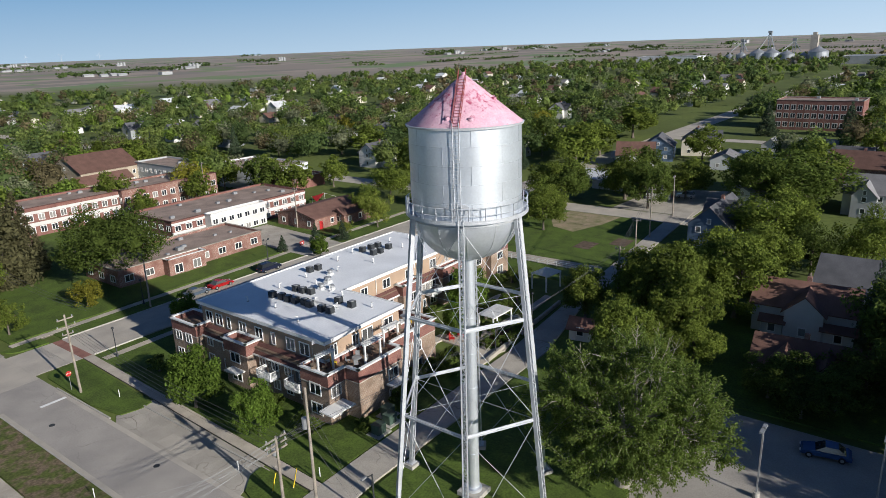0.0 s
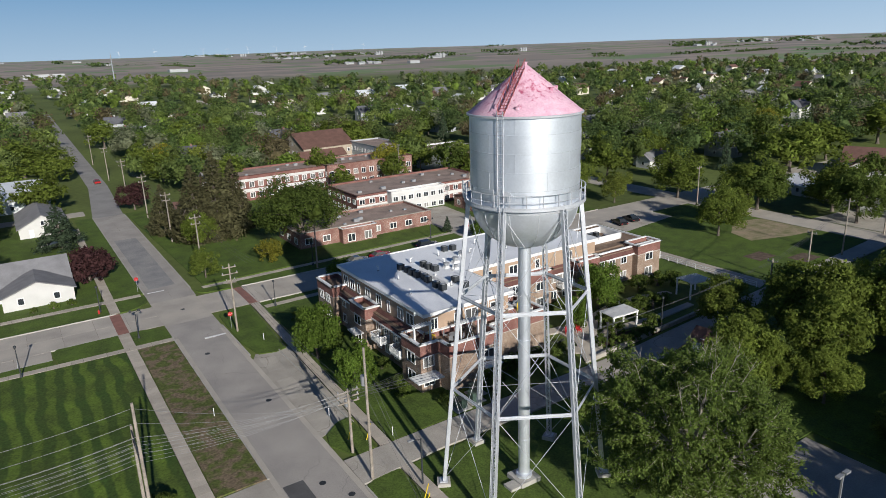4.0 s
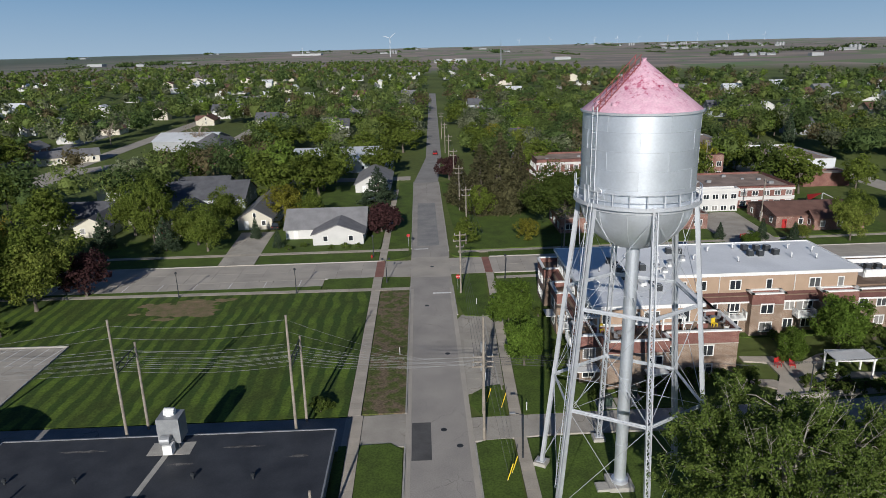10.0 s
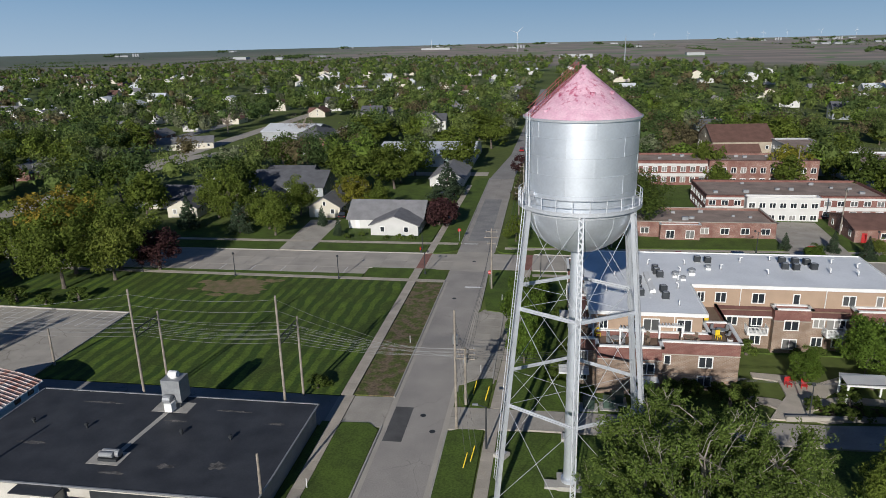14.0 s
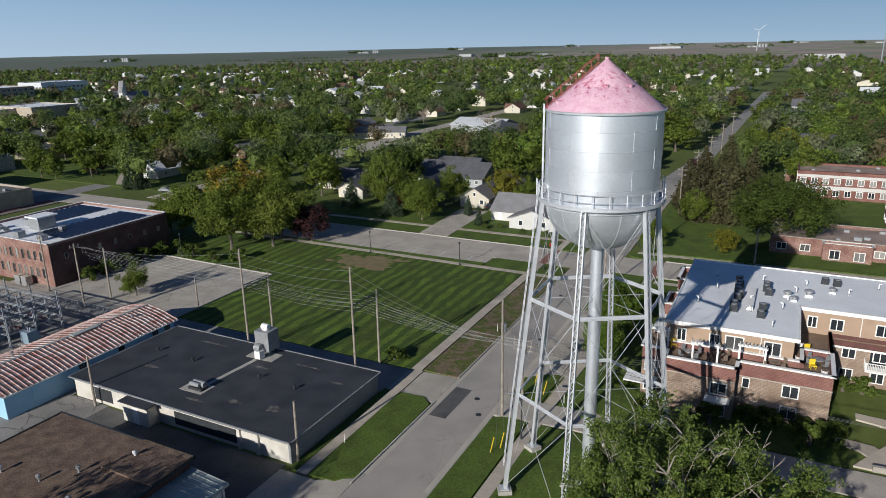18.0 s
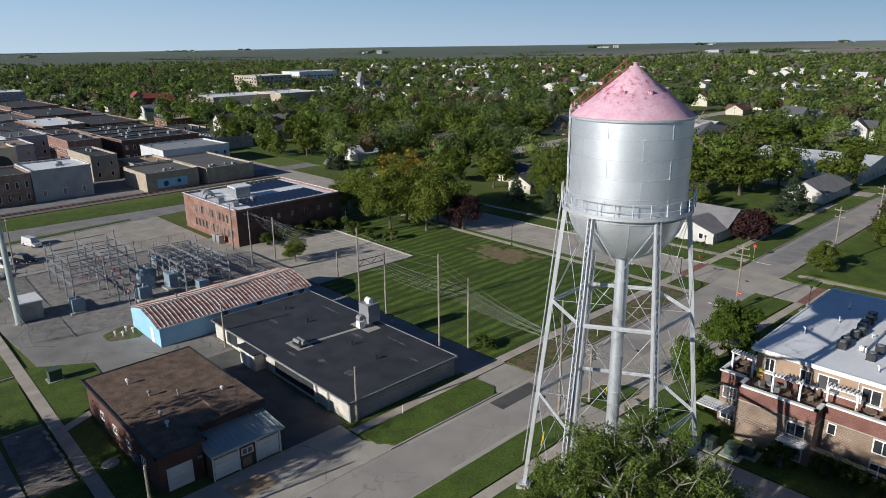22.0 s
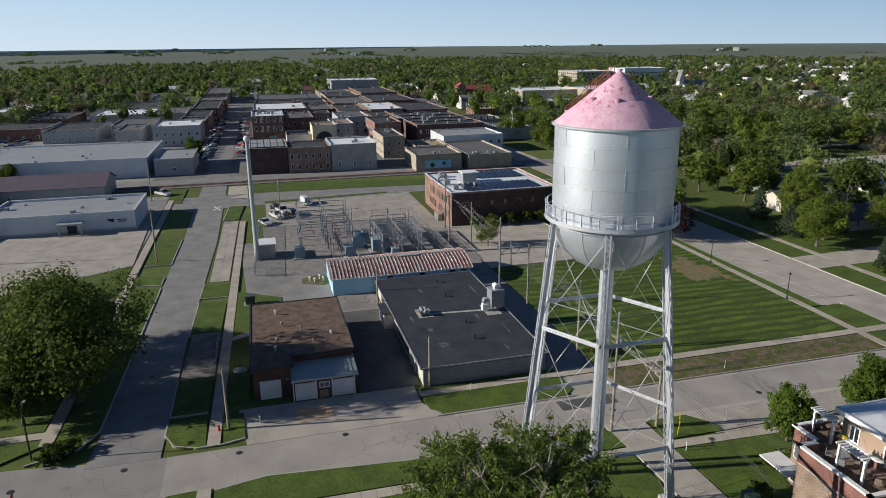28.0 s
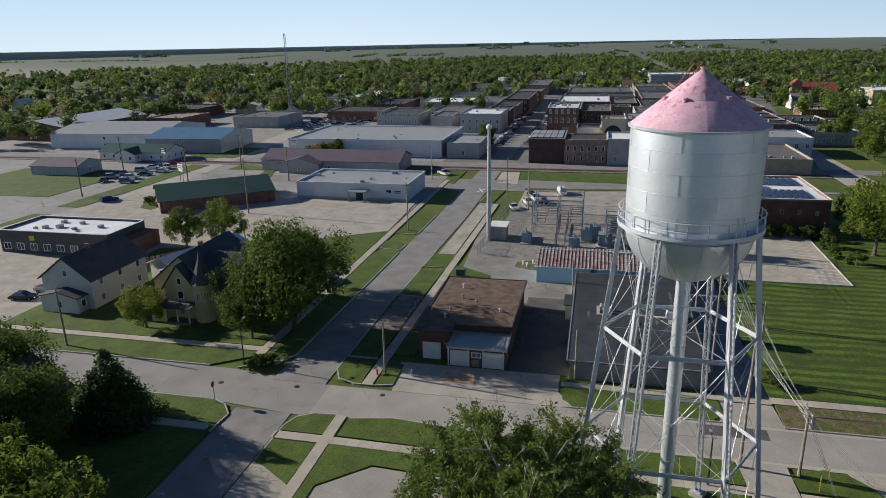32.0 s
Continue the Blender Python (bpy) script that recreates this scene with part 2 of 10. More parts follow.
SILVER = mat("aluminium_paint", (0.77, 0.81, 0.86), 0.42, 0.68, 0.05, 0.5, 5.0, 0.03, per_object=0.035, spec=0.5)
STEEL = mat("silver_steel", (0.62, 0.64, 0.67), 0.5, 0.4, 0.08, 0.8, 9.0, 0.05, spec=0.5)
PINK = mat("weathered_pink_paint", (0.64, 0.425, 0.50), 0.75, 0, 0.13, 1.3, 6.0, 0.12, dark=(0.56, 0.32, 0.41))
# worn streaks that lay the old red coat bare, most of them along the ladder and round the middle seam
pn, pl = PINK.node_tree.nodes, PINK.node_tree.links
p_geo, p_map, p_noise, p_side, p_add, p_ramp, p_mix = (pn.new(k) for k in ("ShaderNodeNewGeometry", "ShaderNodeMapping", "ShaderNodeTexNoise", "ShaderNodeVectorMath", "ShaderNodeMath", "ShaderNodeMapRange", "ShaderNodeMix"))
p_map.inputs["Scale"].default_value = (2.3, 2.3, 1.1)
p_noise.inputs["Scale"].default_value, p_noise.inputs["Detail"].default_value, p_noise.inputs["Roughness"].default_value = 1.0, 8, 0.66
p_side.operation = "DISTANCE"
p_side.inputs[1].default_value = (-1.9, -1.1, 37.4)
p_add.operation = "MULTIPLY_ADD"
p_add.inputs[1].default_value = -0.016
p_ramp.inputs["From Min"].default_value, p_ramp.inputs["From Max"].default_value = 0.45, 0.60
p_mix.data_type = "RGBA"
p_mix.inputs["B"].default_value = (0.36, 0.075, 0.14, 1)
pl.new(p_geo.outputs["Position"], p_map.inputs["Vector"]), pl.new(p_map.outputs["Vector"], p_noise.inputs["Vector"]), pl.new(p_geo.outputs["Position"], p_side.inputs[0])
pl.new(p_side.outputs["Value"], p_add.inputs[0]), pl.new(p_noise.outputs["Fac"], p_add.inputs[2])
p_xyz, p_off, p_abs, p_ring = (pn.new(k) for k in ("ShaderNodeSeparateXYZ", "ShaderNodeMath", "ShaderNodeMath", "ShaderNodeMath"))
p_off.operation, p_abs.operation, p_ring.operation = "SUBTRACT", "ABSOLUTE", "MULTIPLY_ADD"
p_off.inputs[1].default_value, p_ring.inputs[1].default_value = 37.2, -0.045
pl.new(p_geo.outputs["Position"], p_xyz.inputs[0]), pl.new(p_xyz.outputs["Z"], p_off.inputs[0]), pl.new(p_off.outputs[0], p_abs.inputs[0])
pl.new(p_abs.outputs[0], p_ring.inputs[0]), pl.new(p_add.outputs[0], p_ring.inputs[2]), pl.new(p_ring.outputs[0], p_ramp.inputs["Value"])
p_base = pn["Principled BSDF"].inputs["Base Color"]
pl.new(p_base.links[0].from_socket, p_mix.inputs["A"]), pl.new(p_ramp.outputs["Result"], p_mix.inputs["Factor"]), pl.new(p_mix.outputs["Result"], p_base)
RUST = mat("red_primer", (0.34, 0.095, 0.09), 0.7, 0, 0.15, 2.0, 15.0, 0.1)
GLASS = glass_mat()
WHITE = mat("white_paint", (0.78, 0.78, 0.76), 0.6, 0, 0.05, 0.7, 9.0, 0.05)


# ---- builders ----
class MB:
    """A mesh in the making: boxes, bars, prisms and sheets added one after another."""

    def __init__(self):
        self.v, self.f = [], []

    def add(self, verts, faces):
        k = len(self.v)
        self.v += [tuple(v) for v in verts]
        self.f += [tuple(i + k for i in f) for f in faces]
        return self

    def box(self, c, s, rz=0.0, tilt=None):
        hx, hy, hz = s[0] / 2, s[1] / 2, s[2] / 2
        m = Matrix.Rotation(rz, 3, "Z") if tilt is None else tilt
        vs = [Vector(c) + m @ Vector((x * hx, y * hy, z * hz)) for z in (-1, 1) for x, y in ((-1, -1), (1, -1), (1, 1), (-1, 1))]
        return self.add(vs, [(3, 2, 1, 0), (4, 5, 6, 7), (0, 1, 5, 4), (1, 2, 6, 5), (2, 3, 7, 6), (3, 0, 4, 7)])

    def span(self, x0, y0, z0, x1, y1, z1):
        return self.box(((x0 + x1) / 2, (y0 + y1) / 2, (z0 + z1) / 2), (abs(x1 - x0), abs(y1 - y0), abs(z1 - z0)))

    def bar(self, p, q, w, h=None, up=(0, 0, 1)):
        """A square bar from p to q."""
        p, q = Vector(p), Vector(q)
        d = q - p
        if d.length < 1e-6:
            return self
        z = d.normalized()
        u = Vector(up)
        if abs(z.dot(u)) > 0.99:
            u = Vector((1, 0, 0))
        x = u.cross(z).normalized()
        y = z.cross(x)
        return self.box((p + q) / 2, (w, h or w, d.length), tilt=Matrix((x, y, z)).transposed())

    def tube(self, p, q, r0, r1=None, n=10, caps=True):
        p, q = Vector(p), Vector(q)
        r1 = r0 if r1 is None else r1
        z = (q - p).normalized()
        x = (Vector((1, 0, 0)) if abs(z.x) < 0.9 else Vector((0, 1, 0))).cross(z).normalized()
        y = z.cross(x)
        vs = [c + r * (x * math.cos(2 * math.pi * i / n) + y * math.sin(2 * math.pi * i / n)) for c, r in ((p, r0), (q, r1)) for i in range(n)]
        fs = [(i, (i + 1) % n, n + (i + 1) % n, n + i) for i in range(n)]
        if caps:
            fs += [tuple(range(n - 1, -1, -1)), tuple(range(n, 2 * n))]
        return self.add(vs, fs)

    def lathe(self, prof, n=32, a0=0.0, a1=2 * math.pi, c=(0, 0)):
        """A turned sheet through (radius, height) pairs."""
        full = abs(a1 - a0 - 2 * math.pi) < 1e-6
        k = n if full else n + 1
        vs = [(c[0] + r * math.cos(a0 + (a1 - a0) * i / n), c[1] + r * math.sin(a0 + (a1 - a0) * i / n), z) for r, z in prof for i in range(k)]
        fs = [(j * k + i, j * k + (i + 1) % k, (j + 1) * k + (i + 1) % k, (j + 1) * k + i) for j in range(len(prof) - 1) for i in range(n)]
        return self.add(vs, fs)

    def prism(self, pts, z0, z1):
        """An upright block on a plan, counter-clockwise."""
        if sum(a[0] * b[1] - b[0] * a[1] for a, b in zip(pts, pts[1:] + pts[:1])) < 0:
            pts = pts[::-1]
        n = len(pts)
        vs = [(x, y, z) for z in (z0, z1) for x, y in pts]
        return self.add(vs, [tuple(range(n - 1, -1, -1)), tuple(range(n, 2 * n))] + [(i, (i + 1) % n, n + (i + 1) % n, n + i) for i in range(n)])

    def mesh(self, name, material=None, smooth=False):
        me = bpy.data.meshes.new(name)
        me.from_pydata(self.v, [], self.f)
        if material:
            me.materials.append(material)
        if smooth:
            me.polygons.foreach_set("use_smooth", [True] * len(me.polygons))
        me.update()
        return me


def part(name, mb, material, parent, label="", smooth=False):
    """One mesh object under a thing or a part; an MB or a ready mesh."""
    me = mb.mesh(name, material, smooth) if isinstance(mb, MB) else mb
    ob = new(name, me)
    ob.parent = parent
    if label:
        ob["label"] = label
    return ob


def thing(name, label, category, at=(0, 0, 0), rz=0.0, group="", kind=""):
    ob = new(name)
    ob.empty_display_size = 0.2
    ob.matrix_basis = pose(*at, 0, 0, rz)
    return tagged(ob, label, category, group, kind)


def solid(name, mb, material, label, category="", kind="structure", group="", smooth=False):
    ob = new(name, mb.mesh(name, material, smooth))
    return tagged(ob, label, category, group, kind)


def slab(name, pts, z0, z1, material, label, category):
    return solid(name, MB().prism(pts, z0, z1), material, label, category)


def rect(x0, y0, x1, y1):
    return [(x0, y0), (x1, y0), (x1, y1), (x0, y1)]


# ---- the land, one sheet to the horizon ----
def land():
    rings = [0, 60, 150, 300, 600, 1000, 1600, 2400, 3200, 4000, 4600, 4900]
    n = 72
    vs, fs = [(0, 0, -0.06)], []
    for r in rings[1:]:
        for i in range(n):
            a = 2 * math.pi * i / n
            far = max(0.0, (r - 1400) / 3500)
            z = -0.06 + far * (17 + 5 * noise.noise((math.cos(a) * 3, math.sin(a) * 3, r * 0.0006)))
            vs.append((r * math.cos(a), r * math.sin(a), z))
    fs += [(0, 1 + i, 1 + (i + 1) % n) for i in range(n)]
    for k in range(len(rings) - 2):
        o = 1 + k * n
        fs += [(o + i, o + n + i, o + n + (i + 1) % n, o + (i + 1) % n) for i in range(n)]
    solid("ground", MB().add(vs, fs), LAND, "flat town grass running out into brown ploughed fields", "ground", smooth=True)


land()
Z_ROAD, Z_LAWN, Z_WALK = 0.0, 0.13, 0.145


def paving(name, p, q, width, length, z, material, label, category="pavement", rows=1, gap=0.028):
    """A strip from p to q of cast panels with open joints: a dark bed and one object for each panel."""
    p, q = Vector((*p, 0)), Vector((*q, 0))
    d = q - p
    ang = math.atan2(d.y, d.x)
    n = max(1, round(d.length / length))
    step, w = d.length / n, width / rows
    bed = solid(name, MB().box((d.length / 2, 0, (z - 0.03 - 0.11) / 2), (d.length, width, z - 0.03 + 0.11)), JOINT, label, category)
    bed.matrix_basis = pose(p.x, p.y, 0, 0, 0, math.degrees(ang))
    me = MB().box((0, 0, 0), (step - gap, w - gap, 0.05)).mesh("panel", material)
    for i in range(n):
        for j in range(rows):
            ob = new("panel", me)
            ob.parent = bed
            ob.location = ((i + 0.5) * step, (j + 0.5) * w - width / 2, z - 0.025 + 0.004 * noise.noise((p.x + i * 1.7, p.y + j * 2.3, 3)))
    return bed


def kerb(pts, label="worn concrete kerb along the road edge"):
    mb = MB()
    for a, b in zip(pts, pts[1:]):
        mb.bar((*a, 0.02), (*b, 0.02), 0.18, 0.25)
    return solid("kerb", mb, KERB, label, "kerb")


def arc(cx, cy, r, a0, a1, n=6):
    return [(cx + r * math.cos(radians(a0 + (a1 - a0) * i / n)), cy + r * math.sin(radians(a0 + (a1 - a0) * i / n))) for i in range(n + 1)]


def lawn(pts, material=None, label="short green grass beside the street", name="lawn", z=None):
    return slab(name, pts, -0.1, Z_LAWN if z is None else z, material or GRASS, label, "lawn")


JOINT = mat("joint_dirt", (0.16, 0.145, 0.12), 0.95, 0, 0.2, 1.0, 9.0, 0.1)

# street A runs along y past the tower, B crosses it in the north, C in the south
paving("road_a", (-16.7, -38), (-16.7, 62), 7.4, 9.1, Z_ROAD, ROAD_A, "smooth grey concrete street with pale gutters", "road", rows=1, gap=0.008)
for gx in (-20.1, -13.3):
    slab("gutter", rect(gx - 0.3, -7, gx + 0.3, 56), -0.05, 0.008, CONCRETE, "pale concrete gutter beside the kerb", "gutter")
paving("road_a_north", (-16.6, 74), (-16.6, 150), 7.6, 6.0, Z_ROAD, ROAD_A, "grey concrete street running north between trees", "road", rows=2)
slab("road_a_far", [(-20.4, 150), (-13, 150), (-10.5, 197), (-4.4, 540), (-9.9, 540), (-16.2, 197)], -0.1, 0, ROAD_OLD, "long grey street into the distance", "road")
slab("road_crossing", rect(-20.4, 62, -13, 74), -0.1, 0.0, CONCRETE, "grey concrete street crossing", "road")
slab("road_a_south", [(-20.4, -38), (-20.4, -39), (-22.3, -53), (-22.4, -320), (-14.4, -320), (-14.4, -53), (-13, -39), (-13, -38)], -0.1, 0.0, ROAD_OLD, "worn grey concrete street under trees", "road")
paving("road_b_west", (-112, 67.5), (-20.4, 67.5), 9.6, 4.6, Z_ROAD, CONCRETE, "wide grey concrete street with dark joints", "road", rows=2)
paving("road_b_east", (-13, 68.2), (84, 68.2), 9.6, 4.6, Z_ROAD, CONCRETE, "wide grey concrete street with dark joints", "road", rows=2)
slab("road_b_far_west", rect(-900, 62.7, -112, 72.3), -0.1, 0.0, CONCRETE, "grey street running west", "road")
slab("road_b_far_east", rect(84, 63.4, 800, 73), -0.1, 0.0, CONCRETE, "grey street running east", "road")
slab("road_c", [(-900, -36), (-900, -43), (-106, -44), (-44, -45.8), (-26, -45.6), (-20.4, -46), (-20.4, -38.7), (-48, -38.6), (-104, -36.8)], -0.1, 0.02, ASPHALT, "patched dark asphalt side street", "road")
slab("road_c_east", rect(-13.2, -47, 220, -40), -0.1, 0.004, ASPHALT, "dark asphalt side street in shade", "road")
slab("bay_base", [(-13.0, 18.6), (-8.45, 20.6), (-7.45, 43.4), (-12.2, 43.6), (-13.0, 42)], -0.05, 0.006, BAY, "pale buff concrete beside the road", "pavement")
paving("parking_bay", (-10.85, 19.5), (-10.1, 43), 4.3, 3.0, 0.012, BAY, "pale buff concrete kerbside parking bay", "pavement", rows=2)
paving("parking_bay_b", (-110, 60.8), (-36, 60.8), 3.7, 4.6, 0.008, CONCRETE, "concrete kerbside parking bay with painted lines", "pavement")
slab("asphalt_patch", rect(-19.7, 5.4, -17.6, 12.6), -0.05, 0.012, PATCH, "dark rectangular asphalt patch in the street", "patch")
slab("asphalt_strip", rect(-19.2, 82, -14.6, 122), -0.05, 0.010, mat("worn_asphalt", (0.23, 0.228, 0.228), 0.9, 0, 0.3, 0.35, 6, 0.1, dark=(0.31, 0.30, 0.285)), "worn dark asphalt overlay on the street", "patch")
# crosswalk of red brick and stop lines
BRICKRED = mat("red_pavers", (0.30, 0.15, 0.12), 0.85, 0, 0.15, 0.7, 12, 0.1)
slab("paver_band_west", rect(-27.0, 62.7, -25.4, 72.3), -0.05, 0.012, BRICKRED, "red paver crossing band", "crossing")
slab("paver_band_east", rect(-6.6, 63.4, -5.2, 73), -0.05, 0.012, BRICKRED, "red paver crossing band", "crossing")
for k, (x0, y0, x1, y1) in enumerate(((-16.5, 53.4, -13.4, 53.9), (-19.8, 79.6, -17, 80.0))):
    slab("stop_line", rect(x0, y0, x1, y1), -0.02, 0.012, WHITE, "white painted stop line", "marking")

# pavements
W = "weathered concrete sidewalk with open joints"
paving("sidewalk_a_west", (-26.3, 55.4), (-26.3, 14.4), 1.5, 1.5, Z_WALK, WALK, W)
paving("sidewalk_a_west_south", (-25.9, 14.4), (-25.8, -9.8), 1.3, 1.5, Z_WALK, WALK, W)
paving("sidewalk_a_crossing", (-26.3, 62.6), (-26.3, 56.7), 1.6, 1.5, Z_WALK, WALK, W)
paving("sidewalk_a_north", (-26, 72.6), (-25.4, 140), 1.5, 1.5, Z_WALK, WALK, W)
paving("sidewalk_a_east", (-5.9, 63.2), (-8.0, 13.2), 1.35, 1.5, Z_WALK, WALK, W)
paving("sidewalk_a_east_south", (-8.1, 8.8), (-8.6, -33), 1.35, 1.5, Z_WALK, WALK, W)
slab("sidewalk_a_east_end", rect(-9.3, -40, -7.9, -33), -0.1, Z_WALK, WALK, W, "pavement")
paving("sidewalk_b_south", (-98, 57.2), (-20.5, 56.0), 1.3, 1.5, Z_WALK, WALK, W)
paving("sidewalk_b_north", (-112, 79.0), (-21, 79.3), 1.4, 1.5, Z_WALK, WALK, W)
paving("sidewalk_b_north_east", (-11, 76.6), (84, 79.5), 1.4, 1.5, Z_WALK, WALK, W)
paving("sidewalk_b_south_east", (-5, 60.3), (24, 61.0), 1.4, 1.5, Z_WALK, WALK, W)
paving("sidewalk_c", (-21.2, -33.5), (-120, -31.6), 1.4, 1.5, Z_WALK, WALK, W)
slab("sidewalk_c_south", rect(-150, -51.6, -26, -50.2), -0.1, Z_WALK, WALK, W, "pavement")
slab("sidewalk_a_far_south", rect(-29, -200, -27.6, -51.6), -0.1, Z_WALK, WALK, W, "pavement")
slab("sidewalk_se", rect(-13.6, -34.6, 30, -33.3), -0.1, Z_WALK + 0.004, WALK, W, "pavement")
slab("sidewalk_a_south_east", rect(-9.2, -200, -7.9, -48), -0.1, Z_WALK, WALK, W, "pavement")

# lawns and verges, west side from north to south
lawn([(-25.3, 80.1), (-20.5, 80.1), (-20.4, 150), (-24.6, 150)], label="green verge between street and sidewalk")
lawn([(-51, 72.4), (-26.9, 72.4), (-26.9, 78.3), (-51, 78.2)])
lawn([(-112, 72.4), (-58.2, 72.4), (-58.2, 78.2), (-112, 78.1)])
lawn([(-25.3, 72.4)] + arc(-24.6, 76.9, 4.2, -80, 10) + [(-20.5, 78.6), (-25.3, 78.5)], label="rounded green corner of the verge")
lawn([(-51.8, 80), (-26.9, 80.1), (-26.2, 150), (-51.8, 150)], label="front lawn of the pale gabled house")
lawn([(-112, 79.8), (-58.4, 79.9), (-58.4, 92), (-112, 92)], label="front lawns of grey-roofed houses")
lawn([(-35.4, 56.9), (-27.1, 56.8), (-27.1, 62.6), (-35.2, 62.6), (-35.9, 61.5)])
lawn([(-25.4, 56.8), (-20.5, 56.7)] + arc(-24.5, 58.6, 4.0, -5, 88) + [(-25.4, 62.6)], label="rounded green corner of the verge")
lawn([(-98, 58), (-36, 57), (-36, 58.8), (-98, 58.9)])
lawn(rect(-25.4, 14.7, -20.5, 55.2), WORN, "patchy worn verge with bare soil")
lawn([(-69, 14.4), (-27.1, 14.4), (-27.1, 55.3), (-98, 56.5), (-112, 56.5), (-112, 38), (-69, 37)], LAWN, "large green lawn mown in stripes")
lawn([(-25.2, 8.4), (-21.9, 8.6), (-20.6, 7.2), (-20.6, -7.5), (-22.2, -9.4), (-25.1, -9.6)], label="green verge beside the dark-roofed building")
lawn([(-27.4, 8.4), (-26.6, 8.4), (-26.5, -9.6), (-27.4, -9.6)])
lawn([(-27.1, -38.6)] + arc(-24.6, -35.2, 3.4, -90, 0) + [(-21.2, -34.3), (-27.1, -34.4)], label="rounded grass corner by the side street")
lawn([(-27.3, -32.7), (-21.4, -32.5), (-21.8, -30.2), (-27.3, -30.4)])
lawn([(-53, -32.2), (-30.2, -32.7), (-30.2, -29.7), (-52, -29.6)], label="green lawn beside the brick garage")
lawn([(-37.5, -38.5), (-28.5, -38.5), (-28.5, -34.4), (-37.5, -34.2)])
lawn([(-65.5, -37.9), (-52, -38.3), (-52, -34), (-65.5, -33.5)])
lawn([(-75, -37.6), (-67.5, -37.9), (-67.5, -33.4), (-74, -33.2)])
lawn([(-137, -35.2), (-122, -36.2), (-122.4, -32.6), (-137, -31.4)])
lawn([(-75, -50), (-26.5, -50), (-24.4, -47.5), (-27.5, -45.9), (-75, -45.1)], label="grass verge under the large tree")
lawn([(-109, -49.6), (-89, -49.6), (-88.9, -44.8), (-107.5, -44.4)])
lawn([(-83, -50), (-77.6, -50), (-76.7, -45.3), (-81.2, -45.1)])
lawn([(-27.4, -200), (-22.6, -200), (-22.6, -56), (-26.8, -50.2), (-27.4, -50.2)], label="green verge along the south street")
lawn([(-70, -96), (-29.2, -96), (-29.2, -51.8), (-90, -51.8), (-74, -78)], label="front gardens of old houses")
# east side
lawn([(-12.7, 49)] + arc(-10.2, 60.5, 2.2, 170, 100, 4) + [(-6.9, 62.6), (-7.9, 43.0), (-9.5, 42.6), (-11.8, 43.2)], label="green verge with a stop sign")
lawn([(-12.4, 15)] + [(-13.0, 16.4), (-12.4, 18.6), (-10.6, 20.2), (-8.9, 20.6), (-9.0, 13.3), (-11.6, 13.1)], label="rounded grass island between drive and parking bay")
lawn([(-12.9, 7.8), (-11.4, 8.7), (-9.0, 8.5), (-9.3, -20), (-9.6, -33), (-13.2, -33), (-14.2, -28), (-12.9, -14)], label="green verge beside the water tower")
lawn([(-13.6, -34.6), (-9.5, -34.6), (-9.5, -39.6)] + arc(-10.8, -36.8, 2.8, -80, -170, 4), label="rounded grass corner")
lawn([(-7.7, -34.7), (-4.2, -34.7), (-0.6, -34.7), (-3.8, -39.6), (-7.7, -39.6)])
lawn([(-7.4, 8.5), (30, 8.9), (30, -11.4), (12, -11.4), (2, -12.5), (-4.7, -19), (-5.2, -27.5), (-1, -32), (28.5, -32.4), (28.5, -33.2), (-7.9, -33.2)], label="shaded lawn around the water tower legs")
lawn([(-7.2, 13.3), (0, 13.6), (22, 13.9), (22, 23), (21, 31.5), (58, 31.5), (58, 15.5), (72, 17.5), (72, 62.5), (-5.4, 62.5)], label="garden around the apartment building")
lawn([(-14.2, -200), (-9.4, -200), (-9.4, -47.4), (-11.5, -47.2), (-13.4, -48.6), (-14.2, -50.5)], label="green verge along the south street")
lawn([(-7.7, -47.4), (60, -47.4), (60, -200), (-7.7, -200)], label="shaded gardens of old houses")
lawn([(-12.6, 75.8)] + arc(-10.4, 75.5, 2.0, 200, 270, 4) + [(-6.9, 73.2), (-6.9, 76.2)])
lawn([(-5.0, 73.2), (84, 73.2), (84, 78.7), (-5.0, 76.3)])
lawn([(-10.5, 78), (84, 81), (84, 150), (-12.4, 150)], label="wide lawns of the care home")
lawn([(30, 8.9), (47, 12), (75, 14.8), (75, -39), (30, -39)], label="shaded back gardens")
for k in (((-20.4, 57), (-20.4, 14.6)), ((-20.4, 8.2), (-20.5, -9)), ((-13, 57), (-12.9, 43.6)), ((-9, 43), (-9, 20.5)), ((-13, 8), (-12.9, -14), (-14.2, -28), (-13.2, -33)), ((-20.4, 80), (-20.4, 150)), ((-12.8, 78), (-12.8, 150)),
          ((-112, 72.35), (-58, 72.35)), ((-51, 72.35), (-26, 72.35)), ((-36, 62.65), (-27, 62.65)), ((-5, 73.1), (84, 73.1)), ((-5, 63.3), (84, 63.3)), ((-98, 58.9), (-36, 58.9)), ((-22.5, -56), (-22.5, -200)), ((-14.3, -52), (-14.3, -200))):
    kerb(k)

